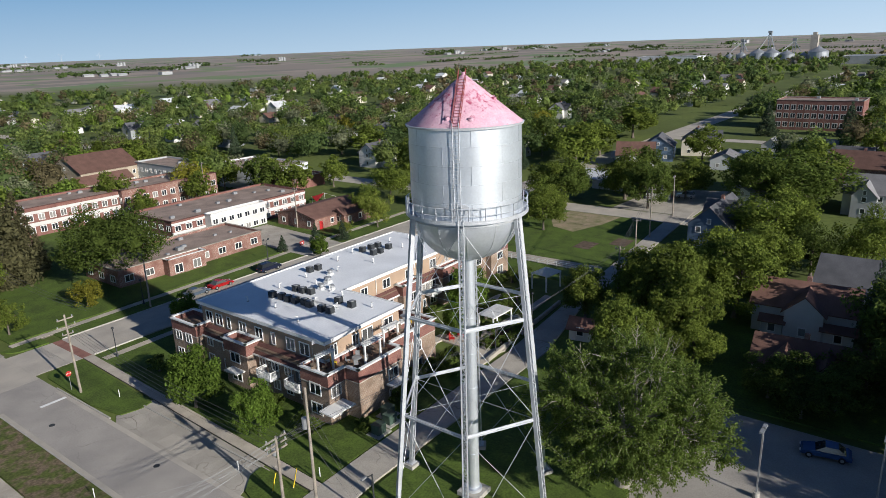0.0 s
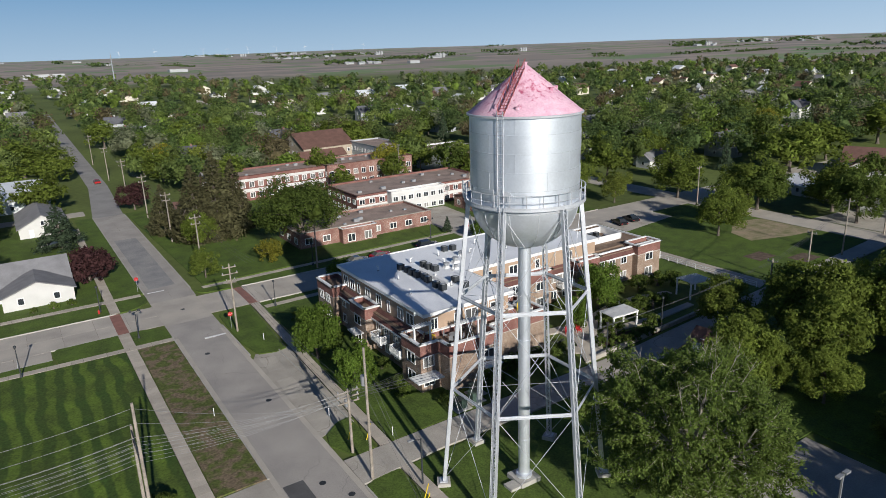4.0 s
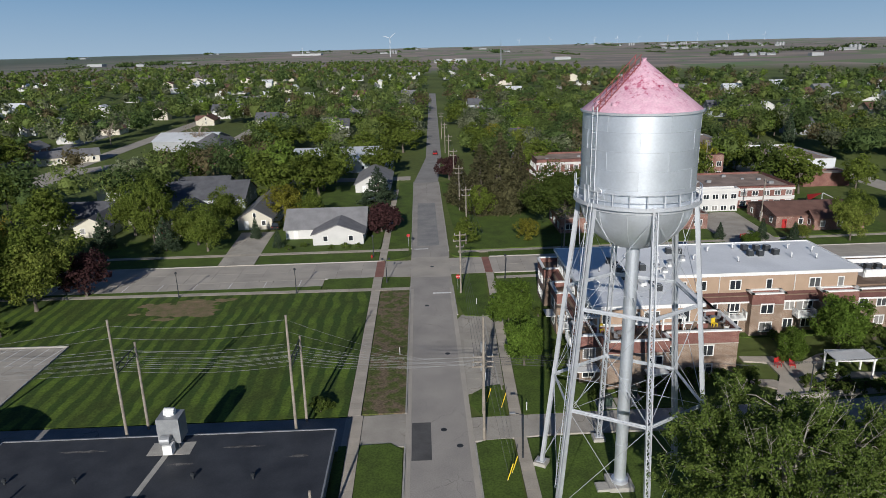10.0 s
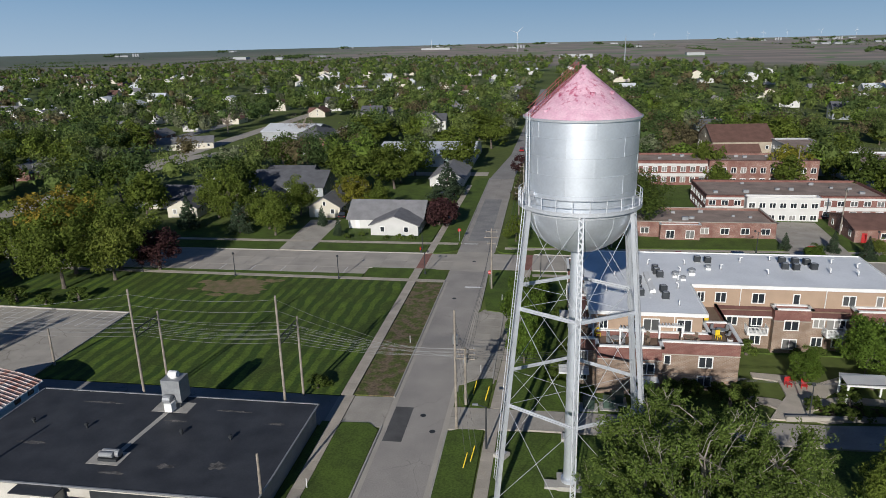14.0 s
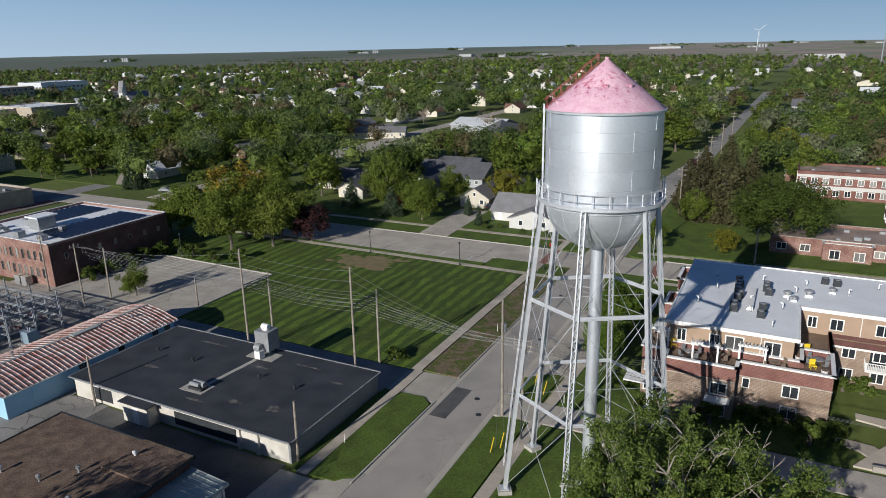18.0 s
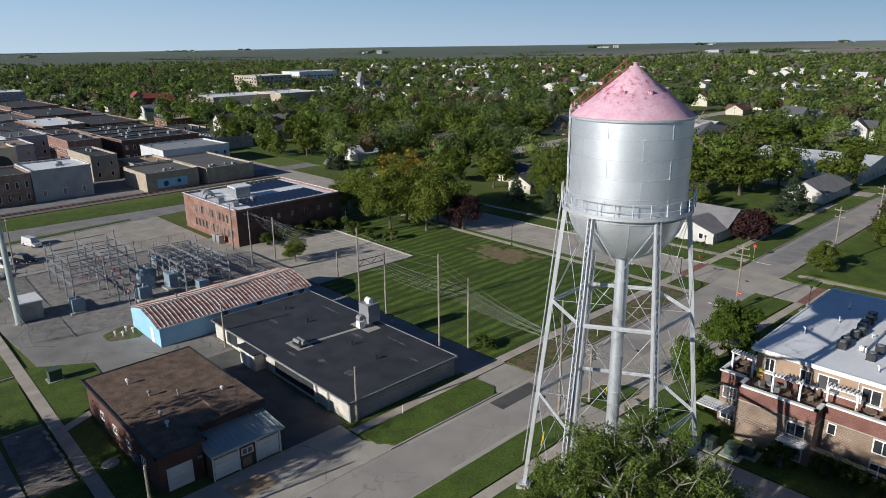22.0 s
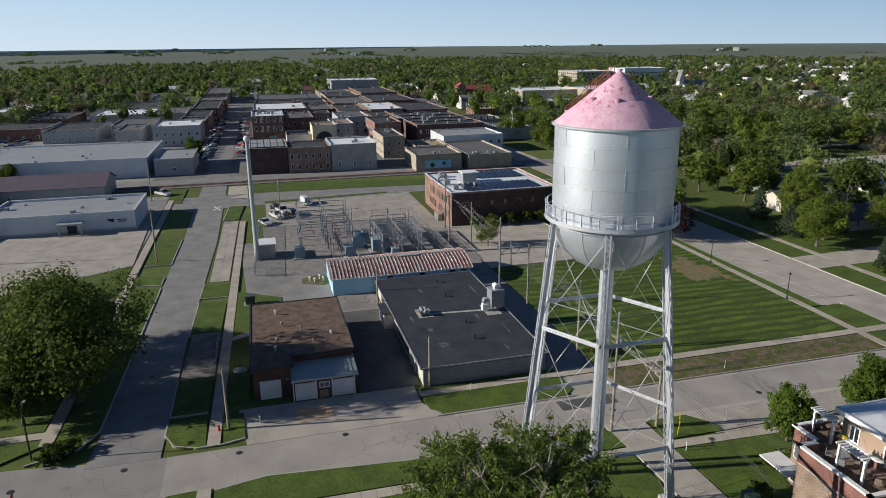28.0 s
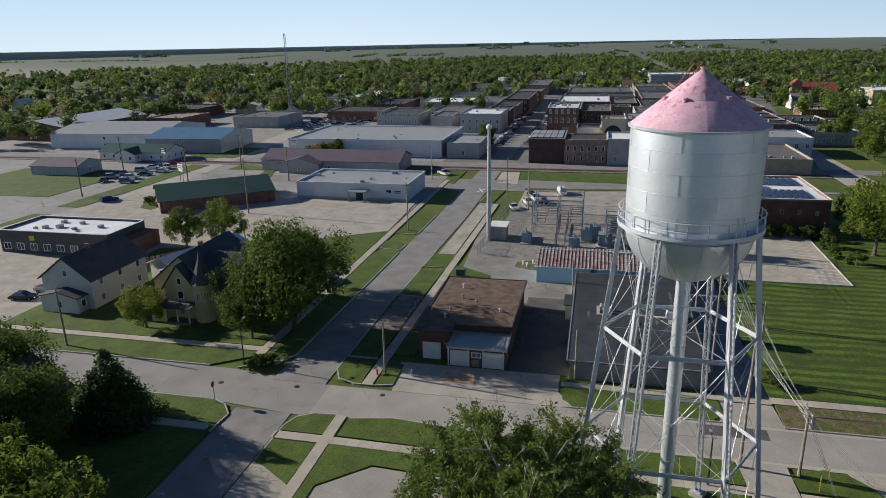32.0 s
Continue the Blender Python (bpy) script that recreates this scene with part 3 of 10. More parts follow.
for k in (((-27.1, -38.7), (-24.6, -38.7), (-22.2, -37.6), (-21.2, -35.2), (-21.2, -32.6), (-21.8, -30.2)), ((-37.5, -38.6), (-28.5, -38.6), (-28.5, -34.4)), ((-65.5, -38.0), (-52, -38.4), (-52, -34)), ((-75, -37.7), (-67.5, -38.0), (-67.5, -33.4)),
          ((-75, -45.0), (-27.5, -45.8), (-24.4, -47.4), (-22.6, -52)), ((-107.5, -44.3), (-88.9, -44.7), (-89, -49.6)), ((-81.2, -45.0), (-76.7, -45.2), (-77.6, -50)), ((-137, -35.3), (-122, -36.3), (-122.4, -32.6)),
          ((-13.7, -34.7), (-13.5, -37.3), (-12.4, -39.0), (-10.4, -39.7), (-3.8, -39.7)), ((-14.3, -50.5), (-13.4, -48.6), (-11.5, -47.1), (-7.7, -47.3))):
    kerb(k)

# drives, aprons, yards and lots
slab("drive_west", [(-27.2, 8.6), (-20.4, 8.0), (-20.4, 14.7), (-27.2, 14.3)], -0.1, 0.03, BAY, "pale concrete drive crossing the verge", "pavement")
slab("alley_west", rect(-75, 7.7, -27.2, 14.3), -0.1, 0.02, ASPHALT, "dark narrow alley beside the flat-roofed building", "pavement")
slab("apron", [(-28.2, -31), (-20.4, -30), (-20.4, -8), (-24, -10), (-28.2, -10)], -0.1, 0.03, BAY, "pale concrete garage apron with a rust stain", "pavement")
slab("rust_stain", [(-26.6, -24.6), (-26.3, -20.6), (-23.8, -20.4), (-23.6, -24.4)], 0.0, 0.036, mat("rust_stain", (0.40, 0.25, 0.13), 0.9, 0, 0.2, 0.9, 8, 0.1, dark=(0.42, 0.34, 0.25)), "orange rust stain on the concrete", "stain")
slab("yard", rect(-55, -16.7, -28.2, -9.2), -0.1, 0.026, cracked(mat("yard_asphalt", (0.135, 0.132, 0.128), 0.9, 0, 0.25, 0.3, 8, 0.2, dark=(0.085, 0.084, 0.083)), 3.0, 0.08, (0.05, 0.05, 0.05)), "dark asphalt yard between the buildings", "pavement")
slab("yard_back", [(-100, -32), (-52, -29.5), (-52, -16.5), (-55, -9), (-61.5, -9), (-61.5, 7.7), (-75, 7.7), (-75, 14), (-100, 14)], -0.1, 0.016, cracked(mat("yard_concrete", (0.30, 0.285, 0.265), 0.9, 0, 0.2, 0.2, 8, 0.2, dark=(0.2, 0.195, 0.185)), 4.0, 0.09, (0.11, 0.105, 0.1)), "stained grey concrete service yard", "pavement")
slab("shoulder", [(-38, -38.4), (-52, -38), (-52, -33.9), (-38, -34.2)], -0.05, 0.02, mat("broken_asphalt", (0.24, 0.22, 0.195), 0.95, 0, 0.3, 0.6, 5, 0.4, dark=(0.13, 0.12, 0.11)), "broken patched asphalt shoulder", "pavement")
paving("shoulder_far", (-76, -35.2), (-121, -34.3), 3.4, 3.0, 0.02, BAY, "broken pale concrete shoulder", "pavement", rows=2)
slab("parking_lot_west", [(-112, 14), (-69.2, 14), (-69.2, 36.6), (-112, 37.6)], -0.1, 0.02, BAY, "pale concrete car park with painted bays", "pavement")
slab("lot_brick", [(-138.5, -26), (-100, -26), (-100, 14), (-142, 14)], -0.1, 0.012, BAY, "wide pale concrete lot behind the brick building", "pavement")
slab("parking_lot_south", [(-5, -27.4), (-0.8, -31.9), (28.4, -32.3), (28.4, -11.6), (12, -11.6), (2, -12.7), (-4.6, -19)], -0.1, 0.05, mat("lot_concrete", (0.36, 0.335, 0.30), 0.9, 0, 0.12, 0.25, 7, 0.2, dark=(0.29, 0.27, 0.245)), "grey car park beside the large tree", "pavement")
slab("lot_entry", [(-3.6, -39.8), (6, -39.8), (6, -32), (-0.4, -32)], -0.1, 0.045, BAY, "concrete entry to the car park", "pavement")
slab("alley_east", [(-13, 8.3), (-4, 9.1), (31, 9.2), (47, 12.2), (120, 17), (120, 21), (48, 15.3), (28, 13.6), (-1, 13.3), (-13, 13)], -0.1, 0.15, BAY, "pale concrete lane behind the apartments", "pavement")
slab("drive_north", [(-58.1, 72.4), (-51.1, 72.4), (-52, 97), (-59.5, 97)], -0.1, 0.14, BAY, "pale concrete house drive", "pavement")
slab("road_cross_north", rect(-60, 155, -21.5, 161), -0.1, 0.004, CONCRETE, "narrow concrete cross street", "road")
slab("road_northwest_straight", rect(-151, 150.2, -143, 420), -0.1, 0.05, CONCRETE, "pale straight street between houses", "road")
slab("road_northwest", [(-149, 76), (-141, 76), (-139, 150), (-136, 186), (-112, 217), (-100, 262), (-104, 420), (-111, 420), (-107, 266), (-118, 224), (-145, 190), (-148, 150)], -0.1, 0.06, CONCRETE, "pale street curving between houses", "road")
slab("lawn_east", [(72, 17.6), (105.4, 20), (105.4, 62.6), (72, 62.6)], -0.1, 0.12, GRASS, "wide lawn beside the apartments", "lawn")
slab("bare_soil", [(88, 34), (97, 31), (105, 30), (105.2, 43), (98, 45), (90, 40)], -0.1, 0.128, mat("bare_soil", (0.33, 0.26, 0.18), 0.95, 0, 0.2, 0.4, 5, 0.2, dark=(0.16, 0.17, 0.07)), "patch of bare tan soil in the grass", "soil")
for gx, gy in ((80, 27), (85.5, 21.5)):
    slab("garden_plot", rect(gx - 2.6, gy - 1.8, gx + 2.6, gy + 1.8), -0.1, 0.135, mat("dug_soil", (0.15, 0.11, 0.08), 0.95, 0, 0.25, 1.2, 6, 0.3), "dug brown garden plot", "garden")
slab("parking_lot_east", [(74, 54.5), (92, 57), (92, 63.2), (74, 63.2)], -0.1, 0.13, BAY, "pale car park behind the apartments", "pavement")
slab("gravel_lot", [(114, 16), (146, 16), (140, 34), (114, 36)], -0.1, 0.06, BAY, "pale gravel yard among houses", "pavement")
slab("road_east_ns", rect(106, 12, 113.5, 600), -0.1, 0.008, CONCRETE, "grey side street behind the apartments", "road")

slab("restaurant_lot", [(-30, -96.2), (-70, -96.2), (-74, -78.2), (-110, -100), (-118, -137), (-80, -145), (-30, -150)], -0.1, 0.117, BAY, "pale concrete restaurant car park", "pavement")
slab("shop_lot", [(-74.4, -78), (-90.4, -51.9), (-122, -53), (-122, -88), (-110, -99.8)], -0.1, 0.111, BAY, "wide pale concrete shop car park", "pavement")

slab("garden_walk", [(23.2, 25.6), (27.5, 25.2), (29.4, 22.8), (33.6, 25.4), (39.4, 27), (45, 27), (51.5, 25.4), (51.5, 24.2), (44.6, 25.6), (39.4, 25.6), (35.2, 24.6), (30.6, 20.6), (26, 14.4), (22.4, 14.4), (25.8, 20), (26, 23.6), (23.2, 24.2)], -0.05, 0.156, WALK, "curved pale garden walk", "path")
slab("ramp", [(64.8, 44), (68.2, 44), (68.4, 18), (64.6, 17)], -0.05, 0.16, WALK, "concrete ramp beside the lawn", "path")

slab("road_school", rect(238, -70, 246, 63.3), -0.1, 0.03, CONCRETE, "pale street in front of the school", "road")
slab("school_walk", rect(262, 2, 284.8, 6), -0.1, 0.05, WALK, "pale walk before the school", "path")


# ---- the water tower ----
def polar(r, deg, z=0.0):
    return Vector((r * math.cos(radians(deg)), r * math.sin(radians(deg)), z))


def water_tower():
    tw = thing("water_tower", "tall silver steel water tower with a faded pink roof", "water tower")
    R, ZB, ZT = 4.56, 27.9, 35.2
    # shell of lapped plates, five courses
    courses = 5
    h = (ZT - ZB) / courses
    for c in range(courses):
        off = 0.012 if c % 2 else 0.0
        for k in range(6):
            a0 = radians(60 * k + (13 if c % 2 else 41))
            a1 = a0 + radians(60.35)
            r = R + off + (0.006 if k % 2 else 0)
            mb = MB().lathe([(r, ZB + c * h), (r, ZB + (c + 1) * h + 0.03)], 16, a0, a1)
            part("shell_plate", mb, SILVER, tw, smooth=True)
    seam = MB()
    for c in range(courses + 1):
        z = ZB + c * h
        seam.lathe([(R - 0.02, z - 0.03), (R + 0.03, z - 0.014), (R + 0.03, z + 0.014), (R - 0.02, z + 0.03)], 64)
    for c in range(courses):
        for k in range(6):
            a = 60 * k + (13 if c % 2 else 41)
            seam.bar(polar(R + 0.024, a, ZB + c * h + 0.02), polar(R + 0.024, a, ZB + (c + 1) * h - 0.02), 0.012, 0.024)
    part("seams", seam, mat("weld_paint", (0.60, 0.63, 0.67), 0.45, 0.6, 0.05, 0.8, 9.0, 0), tw, "raised riveted plate seams")
    # bowl of gores
    prof = [(R * math.cos(radians(t)), ZB - 4.2 * math.sin(radians(t))) for t in range(0, 86, 6)] + [(0.55, ZB - 4.2)]
    for k in range(12):
        part("bowl_plate", MB().lathe(prof, 6, radians(30 * k + 5), radians(30 * k + 35)), SILVER, tw, smooth=True)
    seam = MB()
    for k in range(12):
        for (r0, z0), (r1, z1) in zip(prof, prof[1:]):
            seam.bar(polar(r0 + 0.015, 30 * k + 5, z0), polar(r1 + 0.015, 30 * k + 5, z1 - 0.01), 0.06, 0.03)
    part("bowl_seams", seam, STEEL, tw)
    # roof cone
    for k in range(12):
        for r0, r1 in ((4.74, 2.45), (2.5, 0.16)):
            z0, z1 = 35.12 + (4.74 - r0) * 0.81, 35.12 + (4.74 - r1) * 0.81
            up = 0.012 if r0 < 3 else 0
            part("roof_plate", MB().lathe([(r0, z0 - 0.03 + up), (r0, z0 + up), (r1, z1 + up)], 5, radians(30 * k), radians(30 * k + 30.2)), PINK, tw, smooth=True)
    part("roof_rim", MB().lathe([(4.55, 35.02), (4.76, 35.02), (4.78, 35.16), (4.7, 35.2)], 64), STEEL, tw)
    part("finial", MB().tube((0, 0, 38.75), (0, 0, 38.98), 0.17, 0.15, 12).tube((0, 0, 38.98), (0, 0, 39.04), 0.22, 0.22, 12), PINK, tw)
    for a, r in ((222, 4.0), (196, 3.9), (330, 2.5), (40, 2.4), (285, 2.5)):
        z = 35.12 + (4.74 - r) * 0.81
        p = polar(r, a, z)
        part("roof_hatch", MB().tube(p - Vector((0, 0, 0.1)), p + Vector((0, 0, 0.13)), 0.19, 0.19, 14).tube(p + Vector((0, 0, 0.13)), p + Vector((0, 0, 0.17)), 0.23, 0.2, 14), PINK, tw, "round pink roof hatch")
    # roof ladder with hand rails
    lad = MB()
    for s in (-0.28, 0.28):
        side = polar(1, 207 + 90) * s
        for hgt in (0.12, 0.75):
            lad.bar(polar(4.75, 207, 35.15 + hgt) + side, polar(0.6, 207, 38.55 + hgt) + side, 0.04)
        for i in range(8):
            r = 4.6 - i * 0.56
            z = 35.12 + (4.74 - r) * 0.81
            lad.bar(polar(r, 207, z) + side, polar(r, 207, z + 0.78) + side, 0.032)
    for i in range(16):
        r = 4.6 - i * 0.26
        z = 35.12 + (4.74 - r) * 0.81 + 0.1
        side = polar(1, 297) * 0.28
        lad.bar(polar(r, 207, z) - side, polar(r, 207, z) + side, 0.035)
    part("roof_ladder", lad, RUST, tw, "rusty red roof ladder with hand rails")
    # wall ladder with cage hoops
    lad = MB()
    side = polar(1, 297) * 0.25
    for s in (-1, 1):
        lad.bar(polar(R + 0.22, 207, 28.0) + side * s, polar(R + 0.22, 207, 35.6) + side * s, 0.06)
    for i in range(25):
        lad.bar(polar(R + 0.22, 207, 28.1 + i * 0.3) - side, polar(R + 0.22, 207, 28.1 + i * 0.3) + side, 0.035)
    for i in range(6):
        lad.bar(polar(R, 207, 28.4 + i * 1.3) - side, polar(R + 0.22, 207, 28.4 + i * 1.3) - side, 0.05)
    part("shell_ladder", lad, STEEL, tw)
    part("manhole", MB().tube(polar(R - 0.02, 213, 29.0), polar(R + 0.12, 213, 29.0), 0.36, 0.36, 18).tube(polar(R + 0.12, 213, 29.0), polar(R + 0.16, 213, 29.0), 0.42, 0.42, 18), STEEL, tw, "round bolted manhole on the shell")
    # balcony
    part("balcony_floor", MB().lathe([(R - 0.02, 27.86), (5.12, 27.86), (5.12, 28.0), (R - 0.02, 27.98)], 64), STEEL, tw)
    part("balcony_girder", MB().lathe([(R + 0.02, 27.86), (R + 0.02, 27.55), (R + 0.14, 27.52), (R + 0.14, 27.56), (R + 0.06, 27.6)], 64), STEEL, tw)
    for z in (28.5, 29.1):
        part("rail", MB().lathe([(5.05, z), (5.1, z + 0.03), (5.05, z + 0.06), (5.0, z + 0.03), (5.05, z)], 64), STEEL, tw)
    for k in range(24):
        part("rail_post", MB().bar(polar(5.05, 15 * k + 7, 27.9), polar(5.05, 15 * k + 7, 29.12), 0.07), STEEL, tw)
    part("toe_plate", MB().lathe([(5.1, 27.95), (5.11, 28.18)], 64), STEEL, tw)
    # riser with flanges
    prof = [(0.55, 23.8)]
    for z in (21.5, 18.2, 14.8, 11.4, 8.0, 4.6):
        prof += [(0.55, z + 0.1), (0.575, z + 0.09), (0.575, z - 0.09), (0.55, z - 0.1)]
    prof += [(0.55, 1.0), (0.78, 0.9), (0.78, 0.5)]
    part("riser", MB().lathe(prof, 28), SILVER, tw, "wide silver riser pipe with flanged joints")
    part("riser_base", MB().box((0, 0, 0.3), (2.3, 2.3, 0.6)).box((-1.5, -0.4, 0.2), (1.6, 1.2, 0.4)), KERB, tw, "concrete riser footing")
    # six laced legs
    foot, top, zt = 7.75, 4.78, 28.1

    def on_leg(k, z):
        return polar(foot + (top - foot) * z / zt, 30 + 60 * k, z)

    for k in range(6):
        a = 30 + 60 * k
        p, q = on_leg(k, 0.5), on_leg(k, zt)
        tan, rad = polar(1, a + 90), polar(1, a)
        for s in (-1, 1):
            ch = MB()
            for c0, c1 in (((p, q)),):
                ring = []
                for c, w in ((p, 0.24), (q, 0.22)):
                    o = c + tan * w * s
                    ring += [o + rad * 0.17, o - rad * 0.17, o - rad * 0.17 - tan * 0.09 * s, o - rad * 0.15 - tan * 0.09 * s, o - rad * 0.15 - tan * 0.025 * s, o + rad * 0.15 - tan * 0.025 * s, o + rad * 0.15 - tan * 0.09 * s, o + rad * 0.17 - tan * 0.09 * s]
                ch.add(ring, [(i, (i + 1) % 8, 8 + (i + 1) % 8, 8 + i) for i in range(8)] + [(7, 6, 5, 4, 3, 2, 1, 0), tuple(range(8, 16))])
            leg_ob = part("leg_channel", ch, STEEL, tw, "tapering steel leg channel")
        n = 64
        for r in (-0.175, 0.175):
            lace, ring = MB(), []
            ax = (q - p).normalized()
            for i in range(n + 1):
                c = p.lerp(q, i / n) + tan * (0.2 if i % 2 == 0 else -0.2) + rad * r
                ring += [c - ax * 0.045 - rad * 0.01, c + ax * 0.045 - rad * 0.01, c + ax * 0.045 + rad * 0.01, c - ax * 0.045 + rad * 0.01]
            lace.add(ring, [(4 * i + k2, 4 * i + (k2 + 1) % 4, 4 * i + 4 + (k2 + 1) % 4, 4 * i + 4 + k2) for i in range(n) for k2 in range(4)])
            part("lacing", lace, STEEL, leg_ob)
        foot_p = on_leg(k, 0)
        part("base_plate", MB().box((foot_p.x, foot_p.y, 0.55), (0.8, 0.8, 0.08), radians(a)), STEEL, leg_ob)
        part("footing", MB().box((foot_p.x, foot_p.y, 0.25), (1.25, 1.25, 0.5), radians(a)), KERB, tw, "square concrete footing")
        for z in (10.3, 19.3):
            u, v = on_leg(k, z), on_leg((k + 1) % 6, z)
            strut = part("strut", MB().bar(u, v, 0.2, 0.04).bar(u + Vector((0, 0, 0.1)), v + Vector((0, 0, 0.1)), 0.05, 0.16, up=(0, 0, 1)).bar(u - Vector((0, 0, 0.1)), v - Vector((0, 0, 0.1)), 0.05, 0.16, up=(0, 0, 1)), STEEL, tw)
            part("tie_rod", MB().tube(u, Vector((0, 0, z)), 0.02, 0.02, 6), STEEL, tw)
        for z0, z1 in ((0.8, 10.2), (10.4, 19.2), (19.4, 27.4)):
            for i, j in ((k, (k + 1) % 6), ((k + 1) % 6, k)):
                part("brace_rod", MB().tube(on_leg(i, z0), on_leg(j, z1), 0.022, 0.022, 6), STEEL, tw)
    # ladder up the leg
    lad = MB()
    p, q = on_leg(3, 3.0), on_leg(3, 28.2)
    tan, rad = polar(1, 300), polar(1, 210)
    for s in (-1, 1):
        lad.bar(p + rad * 0.42 + tan * 0.2 * s, q + rad * 0.42 + tan * 0.2 * s, 0.05)
    for i in range(84):
        c = p.lerp(q, i / 84) + rad * 0.42
        lad.bar(c - tan * 0.2, c + tan * 0.2, 0.03)
    part("leg_ladder", lad, STEEL, tw)
    # aerials fixed to the balcony
    for a in (30, 150, 205):
        ant = MB()
        for s in (-2.5, 2.5):
            ant.bar(polar(5.2, a + s, 28.2), polar(5.2, a + s, 29.6), 0.1, 0.06)
        part("antenna_panel", ant, STEEL, tw, "pale panel aerials on the rail")


water_tower()


# ---- building parts ----
def brick_mat(name, c1, c2, mortar=(0.42, 0.38, 0.33), rough=0.9):
    m = mat(name, c1, rough, 0, 0.12, 0.5, 14, 0.1)
    n, l = m.node_tree.nodes, m.node_tree.links
    geo = n.new("ShaderNodeNewGeometry")
    sep = n.new("ShaderNodeSeparateXYZ")
    l.new(geo.outputs["Position"], sep.inputs[0])
    add = n.new("ShaderNodeMath")
    l.new(sep.outputs["X"], add.inputs[0]), l.new(sep.outputs["Y"], add.inputs[1])
    com = n.new("ShaderNodeCombineXYZ")
    l.new(add.outputs[0], com.inputs["X"]), l.new(sep.outputs["Z"], com.inputs["Y"])
    br = n.new("ShaderNodeTexBrick")
    br.inputs["Scale"].default_value = 1.0
    br.inputs["Brick Width"].default_value, br.inputs["Row Height"].default_value = 0.42, 0.16
    br.inputs["Mortar Size"].default_value = 0.014
    br.inputs["Color1"].default_value, br.inputs["Color2"].default_value, br.inputs["Mortar"].default_value = (*c1, 1), (*c2, 1), (*mortar, 1)
    l.new(com.outputs[0], br.inputs["Vector"])
    old = [x for x in n if x.bl_idname == "ShaderNodeMix"][0]
    l.new(br.outputs["Color"], old.inputs["A"])
    old.inputs["B"].default_value = (*[c * 0.8 for c in c2], 1)
    return m


BRICK_TAN = brick_mat("brown_brick", (0.32, 0.235, 0.172), (0.255, 0.18, 0.13))
BRICK_MAROON = brick_mat("maroon_brick", (0.255, 0.118, 0.096), (0.20, 0.092, 0.078), (0.3, 0.2, 0.16))
BRICK_RED = brick_mat("red_brick", (0.285, 0.145, 0.112), (0.225, 0.112, 0.09))
BRICK_DARK = brick_mat("brown_red_brick", (0.15, 0.075, 0.06), (0.115, 0.058, 0.048), (0.17, 0.12, 0.1))
TAN = mat("tan_siding", (0.40, 0.29, 0.205), 0.8, 0, 0.06, 0.6, 10, 0.08)
MAROON_ROOF = mat("maroon_shingles", (0.135, 0.065, 0.055), 0.9, 0, 0.15, 0.8, 12, 0.2)
MEMBRANE = mat("white_membrane", (0.84, 0.855, 0.87), 0.6, 0, 0.05, 0.2, 4.0, 0.04, dark=(0.72, 0.735, 0.75))
BROWN_DECK = mat("brown_deck", (0.22, 0.155, 0.11), 0.85, 0, 0.15, 0.6, 10, 0.15)
DARK = mat("dark_metal", (0.05, 0.055, 0.06), 0.6, 0.2, 0.15, 1.5, 20, 0.05)
GREY = mat("grey_metal", (0.36, 0.37, 0.38), 0.5, 0.4, 0.1, 1.5, 15, 0.05)
YELLOW = mat("yellow_plastic", (0.75, 0.55, 0.03), 0.5, 0, 0.05, 2, 15, 0)
GREENBOX = mat("green_enamel", (0.07, 0.11, 0.085), 0.5, 0, 0.08, 2, 15, 0)
RED = mat("red_paint", (0.45, 0.03, 0.03), 0.5, 0, 0.08, 2, 15, 0)
WOOD = mat("weathered_wood", (0.25, 0.19, 0.14), 0.9, 0, 0.2, 2.0, 20, 0.2)
MESHES = {}


